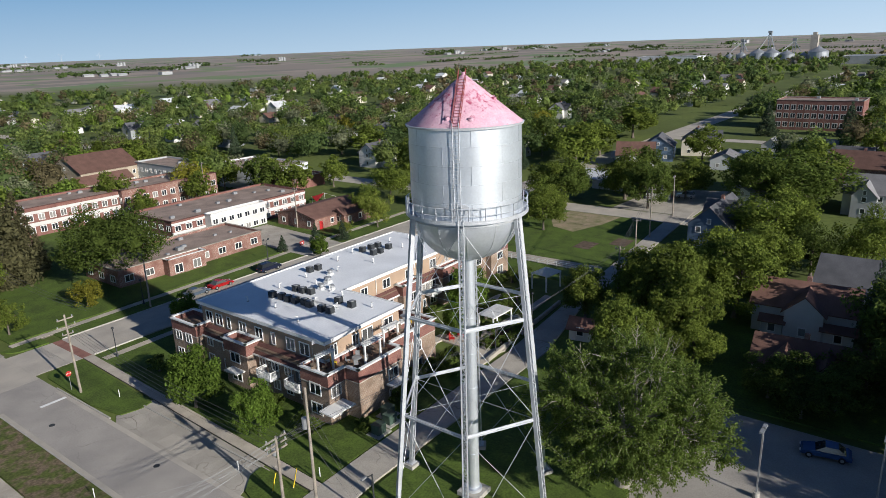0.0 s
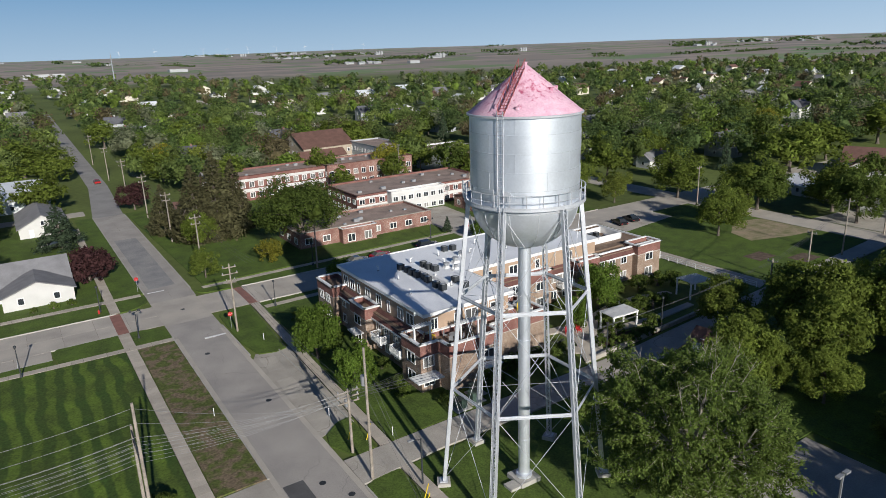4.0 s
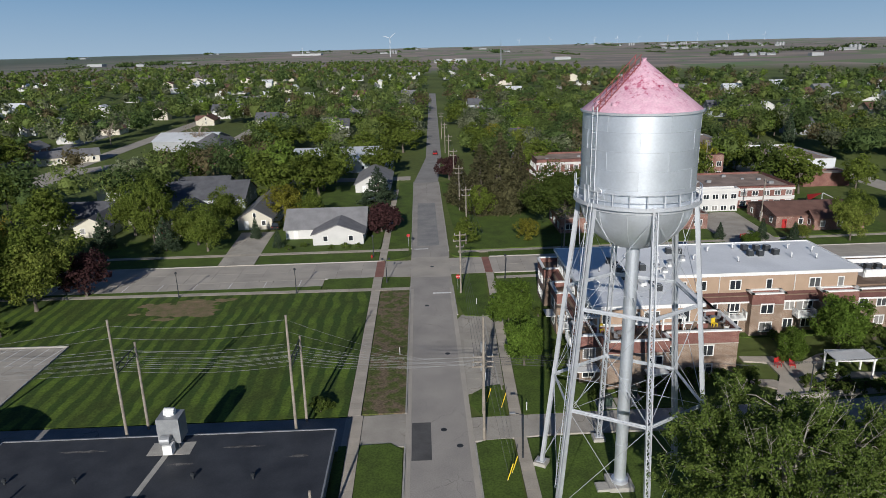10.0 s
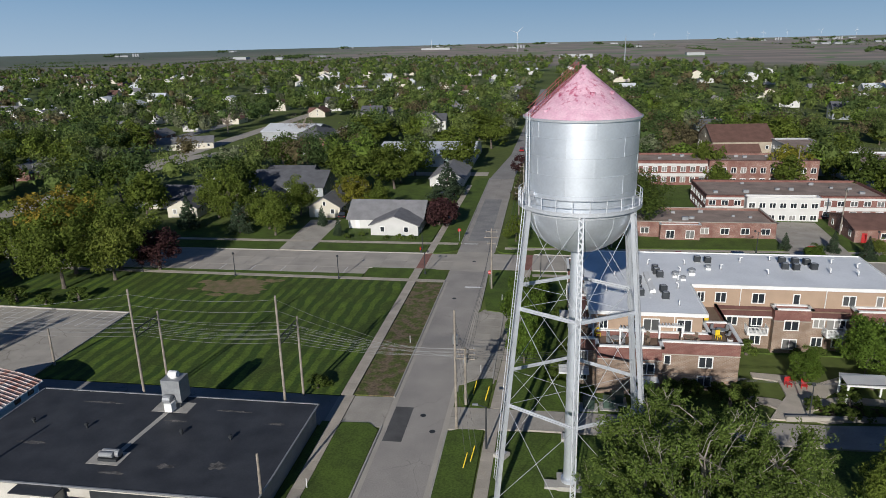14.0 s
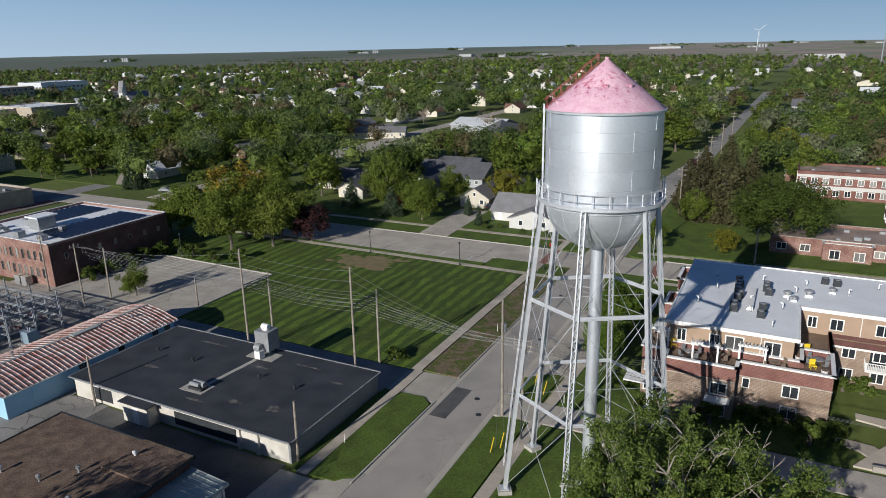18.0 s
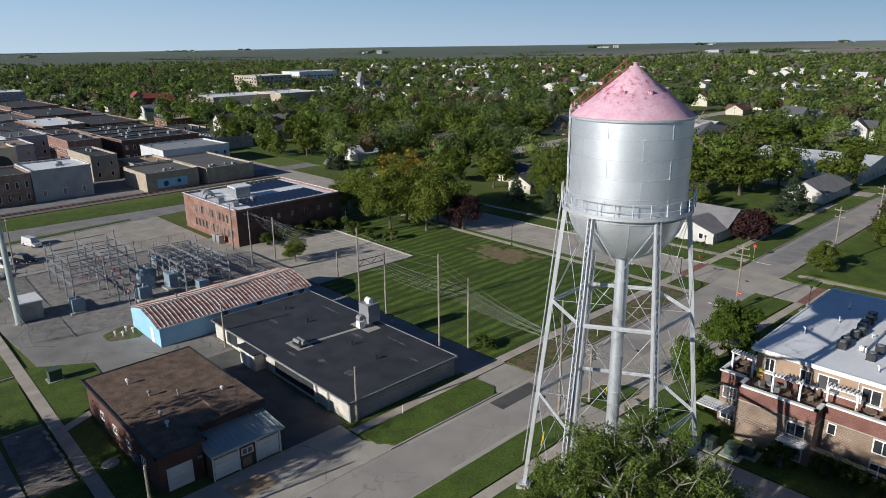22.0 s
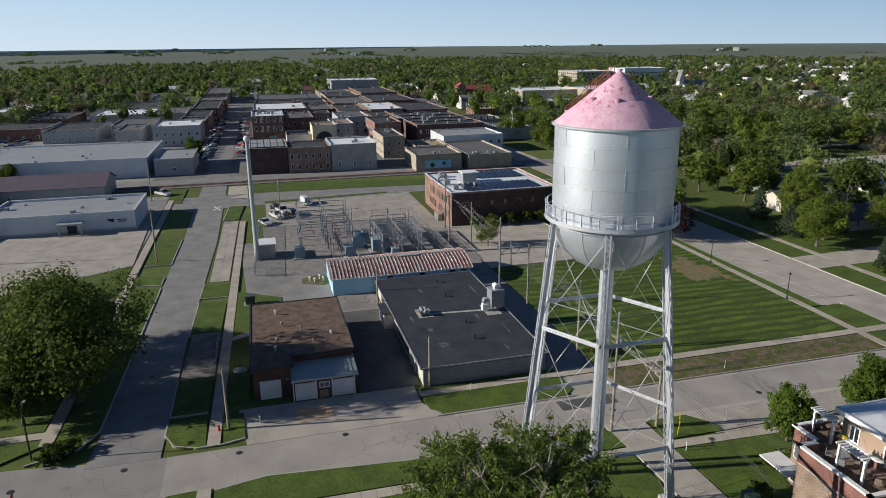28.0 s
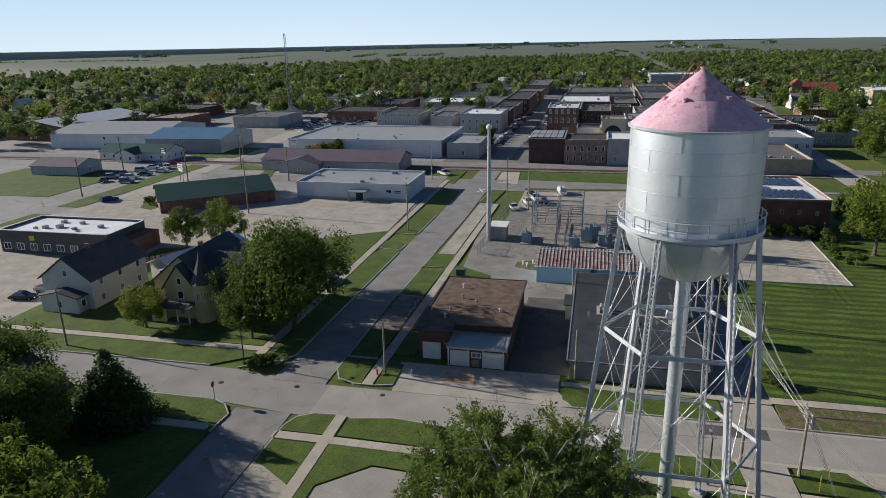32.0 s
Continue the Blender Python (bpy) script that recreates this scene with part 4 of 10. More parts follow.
def sash(w, h, leaves, with_pane=True):
    """Frame and panes of one window as one joined skin: vertices, faces, and which faces are glass."""
    t = min(0.13, w * 0.12)
    xs = [-w / 2]
    for i in range(leaves):
        lo, hi = -w / 2 + w * i / leaves, -w / 2 + w * (i + 1) / leaves
        xs += [lo + (t if i == 0 else 0.05), hi - (t if i == leaves - 1 else 0.05)]
    xs += [w / 2]
    zs = [0, t * 0.8, h - t, h]
    at, vs, fs, glass = {}, [], [], []

    def v(x, y, z):
        return at.setdefault((round(x, 3), y, round(z, 3)), len(at)) if (round(x, 3), y, round(z, 3)) in at else (vs.append((x, y, z)), at.setdefault((round(x, 3), y, round(z, 3)), len(at)))[1]

    def quad(a, b, c, d, g=0):
        fs.append((v(*a), v(*b), v(*c), v(*d))), glass.append(g)

    F, P, B = -0.08, -0.025, 0.02
    for i in range(len(xs) - 1):
        for j in range(3):
            x0, x1, z0, z1 = xs[i], xs[i + 1], zs[j], zs[j + 1]
            if i % 2 == 1 and j == 1:
                if with_pane:
                    quad((x0, P, z0), (x1, P, z0), (x1, P, z1), (x0, P, z1), 1)
                quad((x0, F, z0), (x1, F, z0), (x1, P, z0), (x0, P, z0)), quad((x0, P, z1), (x1, P, z1), (x1, F, z1), (x0, F, z1))
                quad((x0, F, z0), (x0, P, z0), (x0, P, z1), (x0, F, z1)), quad((x1, P, z0), (x1, F, z0), (x1, F, z1), (x1, P, z1))
            else:
                quad((x0, F, z0), (x1, F, z0), (x1, F, z1), (x0, F, z1))
        quad((xs[i], B, 0), (xs[i + 1], B, 0), (xs[i + 1], F, 0), (xs[i], F, 0)), quad((xs[i], F, h), (xs[i + 1], F, h), (xs[i + 1], B, h), (xs[i], B, h))
    for j in range(3):
        quad((-w / 2, B, zs[j]), (-w / 2, F, zs[j]), (-w / 2, F, zs[j + 1]), (-w / 2, B, zs[j + 1])), quad((w / 2, F, zs[j]), (w / 2, B, zs[j]), (w / 2, B, zs[j + 1]), (w / 2, F, zs[j + 1]))
    return vs, fs, glass


def window(parent, x, y, z, w, h, face, leaves=2, frame=None, name="window", split=False):
    """A framed window on a wall whose outward side looks to the angle face; z is the sill."""
    key = (round(w, 2), round(h, 2), leaves, frame.name if frame else "w", split)
    if key not in MESHES:
        vs, fs, glass = sash(w, h, leaves, not split)
        me = MB().add(vs, fs).mesh("window", frame or WHITE)
        me.materials.append(GLASS)
        me.polygons.foreach_set("material_index", glass)
        MESHES[key] = (me, MB().span(-w / 2 + 0.08, -0.03, 0.06, w / 2 - 0.08, 0.0, h - 0.08).mesh("pane", GLASS) if split else None)
    ob = new(name, MESHES[key][0])
    ob.parent = parent
    ob.matrix_basis = pose(x, y, z, 0, 0, face + 90)
    if split:
        pn = new("pane", MESHES[key][1])
        pn.parent = ob
    return ob


def far_windows(parent, rows, leaves=2, frame=None):
    """Small windows of a distant front, joined: rows of (x, y, z, w, h, face)."""
    mb, glass = MB(), []
    for x, y, z, w, h, face in rows:
        vs, fs, g = sash(w, h, leaves)
        m = pose(x, y, z, 0, 0, face + 90)
        mb.add([m @ Vector(p) for p in vs], fs)
        glass += g
    me = mb.mesh("glazing", frame or WHITE)
    me.materials.append(GLASS)
    me.polygons.foreach_set("material_index", glass)
    ob = new("glazing", me)
    ob.parent = parent
    return tagged(ob, kind="stuff")


def coping(parent, poly, z, wide=0.42, high=0.2, material=None, name="coping"):
    mb = MB()
    for a, b in zip(poly, poly[1:] + poly[:1]):
        d = (Vector((*b, 0)) - Vector((*a, 0))).normalized() * wide * 0.5
        mb.bar((a[0] - d.x, a[1] - d.y, z), (b[0] + d.x, b[1] + d.y, z), wide, high)
    return part(name, mb, material or WHITE, parent)


def parapet(parent, poly, z0, z1, t, material, name="parapet"):
    mb = MB()
    for a, b in zip(poly, poly[1:] + poly[:1]):
        d = (Vector((*b, 0)) - Vector((*a, 0))).normalized()
        nrm = Vector((-d.y, d.x, 0)) * (t / 2 - 0.015)
        mb.bar(Vector((*a, (z0 + z1) / 2)) + nrm - d * 0.01, Vector((*b, (z0 + z1) / 2)) + nrm + d * 0.01, t, z1 - z0)
    return part(name, mb, material, parent)


def balcony(parent, x, y, z, w, d, face):
    b = part("balcony", MB().box((0, -d / 2, 0), (w, d, 0.18)), WHITE, parent, "white railed balcony")
    b.matrix_basis = pose(x, y, z, 0, 0, face + 90)
    rail = MB()
    for zz in (0.2, 1.05):
        rail.bar((-w / 2, 0, zz), (-w / 2, -d, zz), 0.07).bar((-w / 2, -d, zz), (w / 2, -d, zz), 0.07).bar((w / 2, -d, zz), (w / 2, 0, zz), 0.07)
    part("rail", rail, WHITE, b)
    n = int(w / 0.16)
    bal = MB()
    for i in range(n + 1):
        xx = -w / 2 + w * i / n
        bal.box((xx, -d, 0.62), (0.05, 0.04, 0.86))
    for i in range(int(d / 0.16)):
        for s in (-1, 1):
            bal.box((s * w / 2, -i * 0.16 - 0.08, 0.62), (0.04, 0.05, 0.86))
    part("balusters", bal, WHITE, b)
    for s in (-1, 1):
        part("post", MB().box((s * (w / 2 - 0.1), -d + 0.1, 0.55), (0.14, 0.14, 1.1)), WHITE, b)
    part("door", MB().box((0, -0.02, 1.1), (1.6, 0.06, 2.1)), GLASS, b)
    return b


def condenser():
    c = thing("air_conditioner", "square dark rooftop condenser with a fan grille", "air conditioner", group="rooftop condensers")
    part("casing", MB().box((0, 0, 0.45), (0.85, 0.85, 0.8)), DARK, c)
    part("fan_guard", MB().lathe([(0.36, 0.86), (0.36, 0.92), (0.1, 0.94), (0.02, 0.94)], 16), GREY, c)
    part("pad", MB().box((0, 0, 0.03), (0.95, 0.95, 0.06)), GREY, c)
    return c


def pergola(x, y, z, w, d, h, rz=0.0, label="white timber pergola on the terrace", n=9):
    p = thing("pergola", label, "pergola", (x, y, z), rz)
    for sx in (-1, 1):
        for sy in ((-1, 1) if d > 1.5 else (0,)):
            part("post", MB().box((sx * (w / 2 - 0.2), sy * (d / 2 - 0.2), h / 2), (0.2, 0.2, h)), WHITE, p)
    for sy in ((-1, 1) if d > 1.5 else (-0.4, 0.4)):
        part("beam", MB().box((0, sy * (d / 2 - 0.2), h), (w, 0.1, 0.22)), WHITE, p)
    for i in range(n):
        part("rafter", MB().box((-w / 2 + w * (i + 0.5) / n, 0, h + 0.16), (0.14, d, 0.14)), WHITE, p)
    return p


def apartments():
    ap = thing("apartment_building", "three-storey brick apartment building with a white roof and terraces", "apartment building")
    low = [(0.9, 51.4), (0.9, 45.6), (2.1, 45.6), (2.1, 39.4), (0.8, 39.4), (0.8, 34.8), (2.1, 34.8), (2.1, 24.8), (0.8, 24.8), (0.8, 20.2),
           (3.6, 20.2), (3.6, 18.2), (11.0, 18.2), (11.0, 20.2), (20.2, 20.2), (20.2, 33.0), (27.4, 33.0), (27.4, 31.8), (31.9, 31.8), (31.9, 33.0),
           (37.3, 33.0), (37.3, 31.8), (42.4, 31.8), (42.4, 33.0), (51.6, 33.0), (51.6, 31.8), (57.2, 31.8), (57.2, 47.2), (20, 47.2), (20, 51.4)]
    part("wall", MB().prism(low, -0.1, 5.55), BRICK_TAN, ap, "brown brick lower walls")
    part("deck", MB().prism(low, 5.55, 5.72), BROWN_DECK, ap)
    for bay in (rect(0.9, 45.6, 4.5, 51.4), rect(0.8, 34.8, 3.0, 39.4), [(0.8, 20.2), (3.6, 20.2), (3.6, 18.2), (11, 18.2), (11, 20.2), (20.2, 20.2), (20.2, 26.5), (17.2, 26.5), (17.2, 22.8), (3.0, 22.8), (3.0, 24.8), (0.8, 24.8)],
                rect(27.4, 31.8, 31.9, 33.3), rect(37.3, 31.8, 42.4, 33.3), rect(51.6, 31.8, 57.2, 35.0)):
        for p, q in zip(bay, bay[1:] + bay[:1]):
            d = (Vector((*q, 0)) - Vector((*p, 0))).normalized()
            side = Vector((-d.y, d.x, 0)) * 0.115
            part("parapet", MB().bar(Vector((*p, 5.55)) + side - d * 0.01, Vector((*q, 5.55)) + side + d * 0.01, 0.26, 1.6), BRICK_MAROON, ap)
        coping(ap, bay, 6.42)
        coping(ap, bay, 4.72, 0.12, 0.12, BAY, "string_course")
    # maroon lean-to roofs between the bays
    for a, b, face in (((2.1, 39.4), (2.1, 45.6), "w"), ((2.1, 24.8), (2.1, 34.8), "w"), ((20.2, 33.0), (27.4, 33.0), "s"), ((31.9, 33.0), (37.3, 33.0), "s"), ((42.4, 33.0), (51.6, 33.0), "s")):
        if face == "w":
            vs = [(1.75, a[1], 4.95), (1.75, b[1], 4.95), (2.9, b[1], 6.15), (2.9, a[1], 6.15), (1.75, a[1], 4.75), (1.75, b[1], 4.75), (2.9, b[1], 5.0), (2.9, a[1], 5.0)]
        else:
            vs = [(a[0], 32.6, 4.95), (b[0], 32.6, 4.95), (b[0], 33.35, 6.1), (a[0], 33.35, 6.1), (a[0], 32.6, 4.75), (b[0], 32.6, 4.75), (b[0], 33.35, 5.0), (a[0], 33.35, 5.0)]
        part("lean_to_roof", MB().add(vs, [(0, 1, 2, 3), (7, 6, 5, 4), (0, 4, 5, 1), (2, 6, 7, 3), (0, 3, 7, 4), (1, 5, 6, 2)]), MAROON_ROOF, ap, "maroon shingled lean-to roof")
        part("fascia", MB().bar((1.75, a[1], 4.86) if face == "w" else (a[0], 32.58, 4.86), (1.75, b[1], 4.86) if face == "w" else (b[0], 32.58, 4.86), 0.06, 0.24), WHITE, ap)
    edge = [(20.2, 33.3), (20.2, 26.6)]
    coping(ap, edge, 6.15, 0.3, 0.2)
    part("east_terrace_wall", MB().span(20.0, 26.5, 5.6, 20.25, 33.3, 6.1), BRICK_MAROON, ap)
    # upper storey
    up = [(3.2, 47.1), (3.2, 23.0), (16.3, 23.0), (16.3, 33.5), (42.9, 33.5), (42.9, 47.1)]
    part("upper_wall", MB().prism(up, 5.6, 8.6), TAN, ap, "tan upper storey walls")
    roof = [(2.8, 47.5), (2.8, 22.5), (16.7, 22.5), (16.7, 33.1), (43.3, 33.1), (43.3, 47.5)]
    part("roof", MB().prism(roof, 8.6, 8.98), MEMBRANE, ap, "white membrane flat roof")
    coping(ap, roof, 8.9, 0.2, 0.42, WHITE, "roof_edge")
    low_roof = rect(43.5, 35.2, 57.0, 47.0)
    part("low_roof", MB().prism(low_roof, 5.72, 5.95), BROWN_DECK, ap, "brown gravel roof of the lower wing")
    coping(ap, rect(43.4, 33.2, 57.1, 47.1), 6.1, 0.3, 0.25)
    part("screen", MB().span(47, 38, 5.9, 54, 38.2, 7.1).span(47, 43, 5.9, 54, 43.2, 7.1).span(46.9, 38, 5.9, 47.1, 43.2, 7.1).span(53.9, 38, 5.9, 54.1, 43.2, 7.1), WHITE, ap, "pale equipment screen on the roof")
    # windows: upper west, upper south, wing
    for y, w in ((45.5, 1.5), (43.3, 1.5), (41.2, 0.8), (38.3, 1.5), (35.0, 1.5), (32.2, 0.8), (29.0, 1.6), (26.5, 1.8)):
        window(ap, 3.2, y, 6.2, w, 1.7, 180, 2 if w > 1 else 1, split=True)
    for x, w, z, h in ((4.6, 1.1, 6.5, 1.6), (8.2, 1.2, 5.9, 2.1), (10.3, 2.0, 5.8, 2.3), (14.2, 1.8, 6.4, 1.7)):
        window(ap, x, 23.0, z, w, h, -90, split=True)
    for x, w in ((18.2, 1.1), (20.8, 1.5), (25.6, 1.7), (30.4, 0.9), (36.9, 1.7), (40.6, 0.9)):
        window(ap, x, 33.5, 6.45, w, 1.5, -90, 2 if w > 1 else 1, split=True)
    for y in (49.8, 47.5):
        for z in (0.9, 3.5):
            window(ap, 0.9, y, z, 1.5, 1.4, 180, split=True)
    for z in (0.9, 3.4):
        window(ap, 0.8, 37.2, z, 2.0, 1.5, 180, split=True)
        window(ap, 0.8, 22.4, z, 1.9, 1.5, 180, split=True)
        for y in (44.4, 41.0, 33.4, 31.0, 28.6, 26.0):
            window(ap, 2.1, y, z, 1.3, 1.4, 180, split=True)
    for x, z, w in ((1.9, 3.3, 1.6), (1.9, 0.8, 1.6), (9.4, 2.9, 1.8), (9.4, 0.3, 1.8), (12.0, 3.4, 0.8), (16.4, 3.1, 1.7), (16.4, 0.6, 1.7)):
        window(ap, x, 18.2 if 3.6 < x < 11 else 20.2, z, w, 1.5 if w > 1 else 1.2, -90, 2 if w > 1 else 1, split=True)
    for x in (22.4, 25.6, 33.4, 36.0, 44.0, 46.6, 49.4):
        for z in (0.7, 3.4):
            window(ap, x, 33.0, z, 1.5, 1.4, -90, split=True)
    for x in (29.6, 39.8, 54.4):
        for z in (0.7, 3.4):
            window(ap, x, 31.8, z, 1.9, 1.5, -90, split=True)
    for y in (34, 38, 42):
        for z in (0.8, 3.5):
            window(ap, 57.2, y, z, 1.4, 1.4, 0, split=True)
    for y in (22.5, 25.5, 29.5):
        window(ap, 20.2, y, 3.3, 1.3, 1.4, 0, split=True)
    for y in (31.6, 26.4):
        balcony(ap, 2.1, y, 2.75, 2.6, 1.5, 180)
    balcony(ap, 25.4, 33.0, 2.75, 2.6, 1.6, -90)
    balcony(ap, 35.2, 33.0, 2.75, 2.6, 1.6, -90)
    balcony(ap, 57.2, 34, 2.75, 2.4, 1.5, 0)
    for x, y, w, d in ((1.0, 19.2, 3.6, 2.2), (0.2, 36.8, 1.4, 2.6), (9.4, 17.6, 2.6, 1.4)):
        part("entrance_canopy", MB().box((x, y, 2.6), (w, d, 0.16)), WHITE, ap, "white entrance canopy")
    # rain pipes
    for x in (13.0, 23.3, 34.0):
        part("rain_pipe", MB().bar((x, 33.42 if x > 16.5 else 22.92, 5.8), (x, 33.42 if x > 16.5 else 22.92, 8.6), 0.09), WHITE, ap)

    ac = condenser()
    ac.matrix_basis = pose(9.4, 39.6, 8.98)
    for x, y in ((9.6, 37.9), (9.5, 36.5), (9.6, 35.2), (9.9, 33.7), (9.7, 32.5), (9.5, 30.0), (9.6, 28.6), (12.8, 38.7), (12.8, 37.3), (13.1, 36.0), (12.7, 30.2), (12.6, 27.7), (19.5, 43.3), (20.9, 43.0), (31.4, 43.7), (31.0, 40.9), (34.6, 43.2), (33.1, 43.4), (32.4, 40.7), (34.9, 41.1)):
        copy_thing(ac, pose(x, y, 8.98, 0, 0, random.uniform(-6, 6)))
    for i, (x, y) in enumerate(((46.0 + 2.2, 39.2), (49.8, 39.2), (51.4, 39.2), (48.2, 41.6), (49.8, 41.6), (51.4, 41.6))):
        copy_thing(ac, pose(x, y, 5.95))
    v = thing("roof_vent", "white bent vent pipe on the flat roof", "roof vent", (12.2, 41.5, 8.98), group="roof vents")
    part("pipe", MB().tube((0, 0, 0), (0, 0, 0.7), 0.08, 0.08, 8).tube((0, 0, 0.7), (0.3, 0, 0.75), 0.08, 0.08, 8), WHITE, v)
    part("flashing", MB().tube((0, 0, 0), (0, 0, 0.12), 0.2, 0.12, 10), GREY, v)
    for x, y in ((6.5, 41.2), (7.0, 36.1), (11.2, 33.0), (11.4, 29.2), (14.8, 31.6), (15.3, 34.6), (16.2, 38.3), (17.4, 41.8), (22.1, 40.0), (25.6, 43.6), (28.0, 38.2), (30.0, 44.7), (36.5, 39.4), (38.2, 43.8), (39.8, 38.6), (41, 42), (13.9, 25.4), (5.4, 29.9)):
        copy_thing(v, pose(x, y, 8.98, 0, 0, random.uniform(0, 360)))
    d = thing("roof_duct", "long white low duct on the flat roof", "duct", (11.3, 33.2, 8.98))
    part("duct", MB().box((0, 0, 0.22), (0.7, 7.5, 0.4)), WHITE, d)
    part("support", MB().box((0, -3, 0.02), (0.9, 0.2, 0.06)).box((0, 0, 0.02), (0.9, 0.2, 0.06)).box((0, 3, 0.02), (0.9, 0.2, 0.06)), GREY, d)
    for x, y, s in ((15.2, 36.2, 1.0), (16.0, 34.9, 0.8), (17.6, 37.4, 1.1), (20.3, 39.8, 0.9)):
        f = thing("exhaust_fan", "grey mushroom exhaust fan on the flat roof", "exhaust fan", (x, y, 8.98), group="exhaust fans")
        part("kerb", MB().box((0, 0, 0.15 * s), (0.8 * s, 0.8 * s, 0.3 * s)), WHITE, f)
        part("cowl", MB().lathe([(0.28 * s, 0.3 * s), (0.28 * s, 0.55 * s), (0.5 * s, 0.6 * s), (0.48 * s, 0.75 * s), (0.15 * s, 0.9 * s), (0.01, 0.9 * s)], 14), GREY, f)


apartments()
for x, y, w, rz in ((2.2, 21.9, 2.6, -2), (7.6, 19.6, 3.0, 0), (12.3, 20.9, 3.0, 0)):
    pergola(x, y, 5.72, w, 0.9, 2.3, rz, n=8)
pergola(34.0, 19.6, 0.13, 4.9, 3.0, 2.5, -3, "white pergola with open slats in the garden", n=24)
pergola(53.3, 21.6, 0.13, 4.4, 3.4, 2.7, -8, "white pergola over a garden terrace", n=10)


def patio_set(x, y, z, cloth, rz=0):
    t = thing("patio_table", "round patio table on the roof terrace", "table", (x, y, z), rz, "patio tables")
    part("tabletop", MB().lathe([(0.01, 0.74), (0.6, 0.74), (0.62, 0.7), (0.01, 0.69)], 20), cloth, t)
    part("leg", MB().tube((0, 0, 0), (0, 0, 0.7), 0.05, 0.05, 8), DARK, t)
    part("foot", MB().lathe([(0.01, 0.08), (0.28, 0.03), (0.3, 0.0)], 14), DARK, t)
    for k in range(4):
        a = radians(90 * k + 40)
        c = thing("patio_chair", "dark garden chair beside the terrace table", "chair", (x + 1.05 * math.cos(a), y + 1.05 * math.sin(a), z), math.degrees(a) + 90, "terrace chairs")
        part("seat", MB().box((0, 0, 0.42), (0.5, 0.5, 0.06)), cloth, c)
        part("backrest", MB().box((0, -0.24, 0.72), (0.5, 0.06, 0.55)), cloth, c)
        for sx in (-0.2, 0.2):
            for sy in (-0.2, 0.2):
                part("leg", MB().box((sx, sy, 0.2), (0.04, 0.04, 0.4)), DARK, c)


for x, y, m in ((1.9, 23.4, WOOD), (5.9, 20.6, GREY), (8.9, 21.3, WOOD), (14.6, 21.6, WOOD), (18.8, 24.2, GREY)):
    patio_set(x, y, 5.72, m, random.uniform(0, 90))
for x, y in ((3.9, 22.4), (18.3, 23.0), (17.8, 27.0)):
    c = thing("terrace_chair", "bright yellow plastic chair on the terrace", "chair", (x, y, 5.72), 20, "yellow chairs")
    part("seat", MB().box((0, 0, 0.42), (0.62, 0.55, 0.06)), YELLOW, c)
    part("backrest", MB().box((0, 0.26, 0.76), (0.62, 0.06, 0.62)), YELLOW, c)
    for sx in (-0.26, 0.26):
        for sy in (-0.22, 0.22):
            part("leg", MB().box((sx, sy, 0.2), (0.06, 0.06, 0.4)), YELLOW, c)
for x, y in ((16.9, 24.6), (17.1, 28.8), (19.4, 22.0)):
    c = thing("planter", "pale terrace planter with a small shrub", "planter", (x, y, 5.72))
    part("pot", MB().tube((0, 0, 0), (0, 0, 0.5), 0.28, 0.36, 12), WHITE, c)
    part("soil", MB().tube((0, 0, 0.48), (0, 0, 0.52), 0.3, 0.3, 12), BROWN_DECK, c)
for x, y in ((2.6, 14.6), (4.9, 15.0), (6.0, 16.3)):
    c = thing("transformer_box", "dark green ground transformer cabinet", "transformer", (x, y, 0.13), 0, "ground transformers")
    part("cabinet", MB().box((0, 0, 0.65), (1.25, 1.1, 1.1)), GREENBOX, c)
    part("pad", MB().box((0, 0, 0.05), (2.1, 1.9, 0.16)), KERB, c)
    part("lid", MB().box((0, 0, 1.23), (1.33, 1.18, 0.06)), GREENBOX, c)
for x, y, rz in ((26.7, 22.3, 20), (28.4, 22.0, -15), (27.6, 23.4, 160)):
    c = thing("garden_chair", "bright red slatted garden chair on the paved corner", "chair", (x, y, 0.15), rz, "red garden chairs")
    part("seat", MB().box((0, 0, 0.38), (0.7, 0.62, 0.06)), RED, c)
    part("backrest", MB().box((0, 0.34, 0.75), (0.7, 0.06, 0.75)), RED, c)
    for sx in (-0.3, 0.3):
        part("armrest", MB().box((sx, 0.02, 0.62), (0.1, 0.66, 0.05)), RED, c)
        for sy in (-0.26, 0.28):
            part("leg", MB().box((sx, sy, 0.18), (0.06, 0.06, 0.38)), RED, c)
# garden paths and beds of the apartments
slab("garden_path", [(21, 19.5), (24.5, 19), (27, 16.2), (30, 14.6), (28, 14.2), (25, 15.6), (23, 17.6), (21, 18.2)], -0.05, 0.15, WALK, "curved concrete garden path", "path")
slab("garden_path_east", [(26.5, 18), (32, 20.5), (42, 19.6), (50, 20), (50, 18.8), (42, 18.2), (33, 19), (27.5, 16.8)], -0.05, 0.152, WALK, "curved concrete garden path", "path")
slab("garden_bed", [(28.2, 17.4), (31, 18.6), (36, 17.6), (38, 15.2), (30, 14.8)], -0.05, 0.154, mat("bark_mulch", (0.085, 0.05, 0.035), 0.95, 0, 0.25, 1.5, 12, 0.4), "dark mulch bed", "bed")
solid("retaining_wall", MB().bar((24, 14.4, 0.3), (48, 16.2, 0.3), 0.4, 0.6), BAY, "low buff block garden wall", "wall")


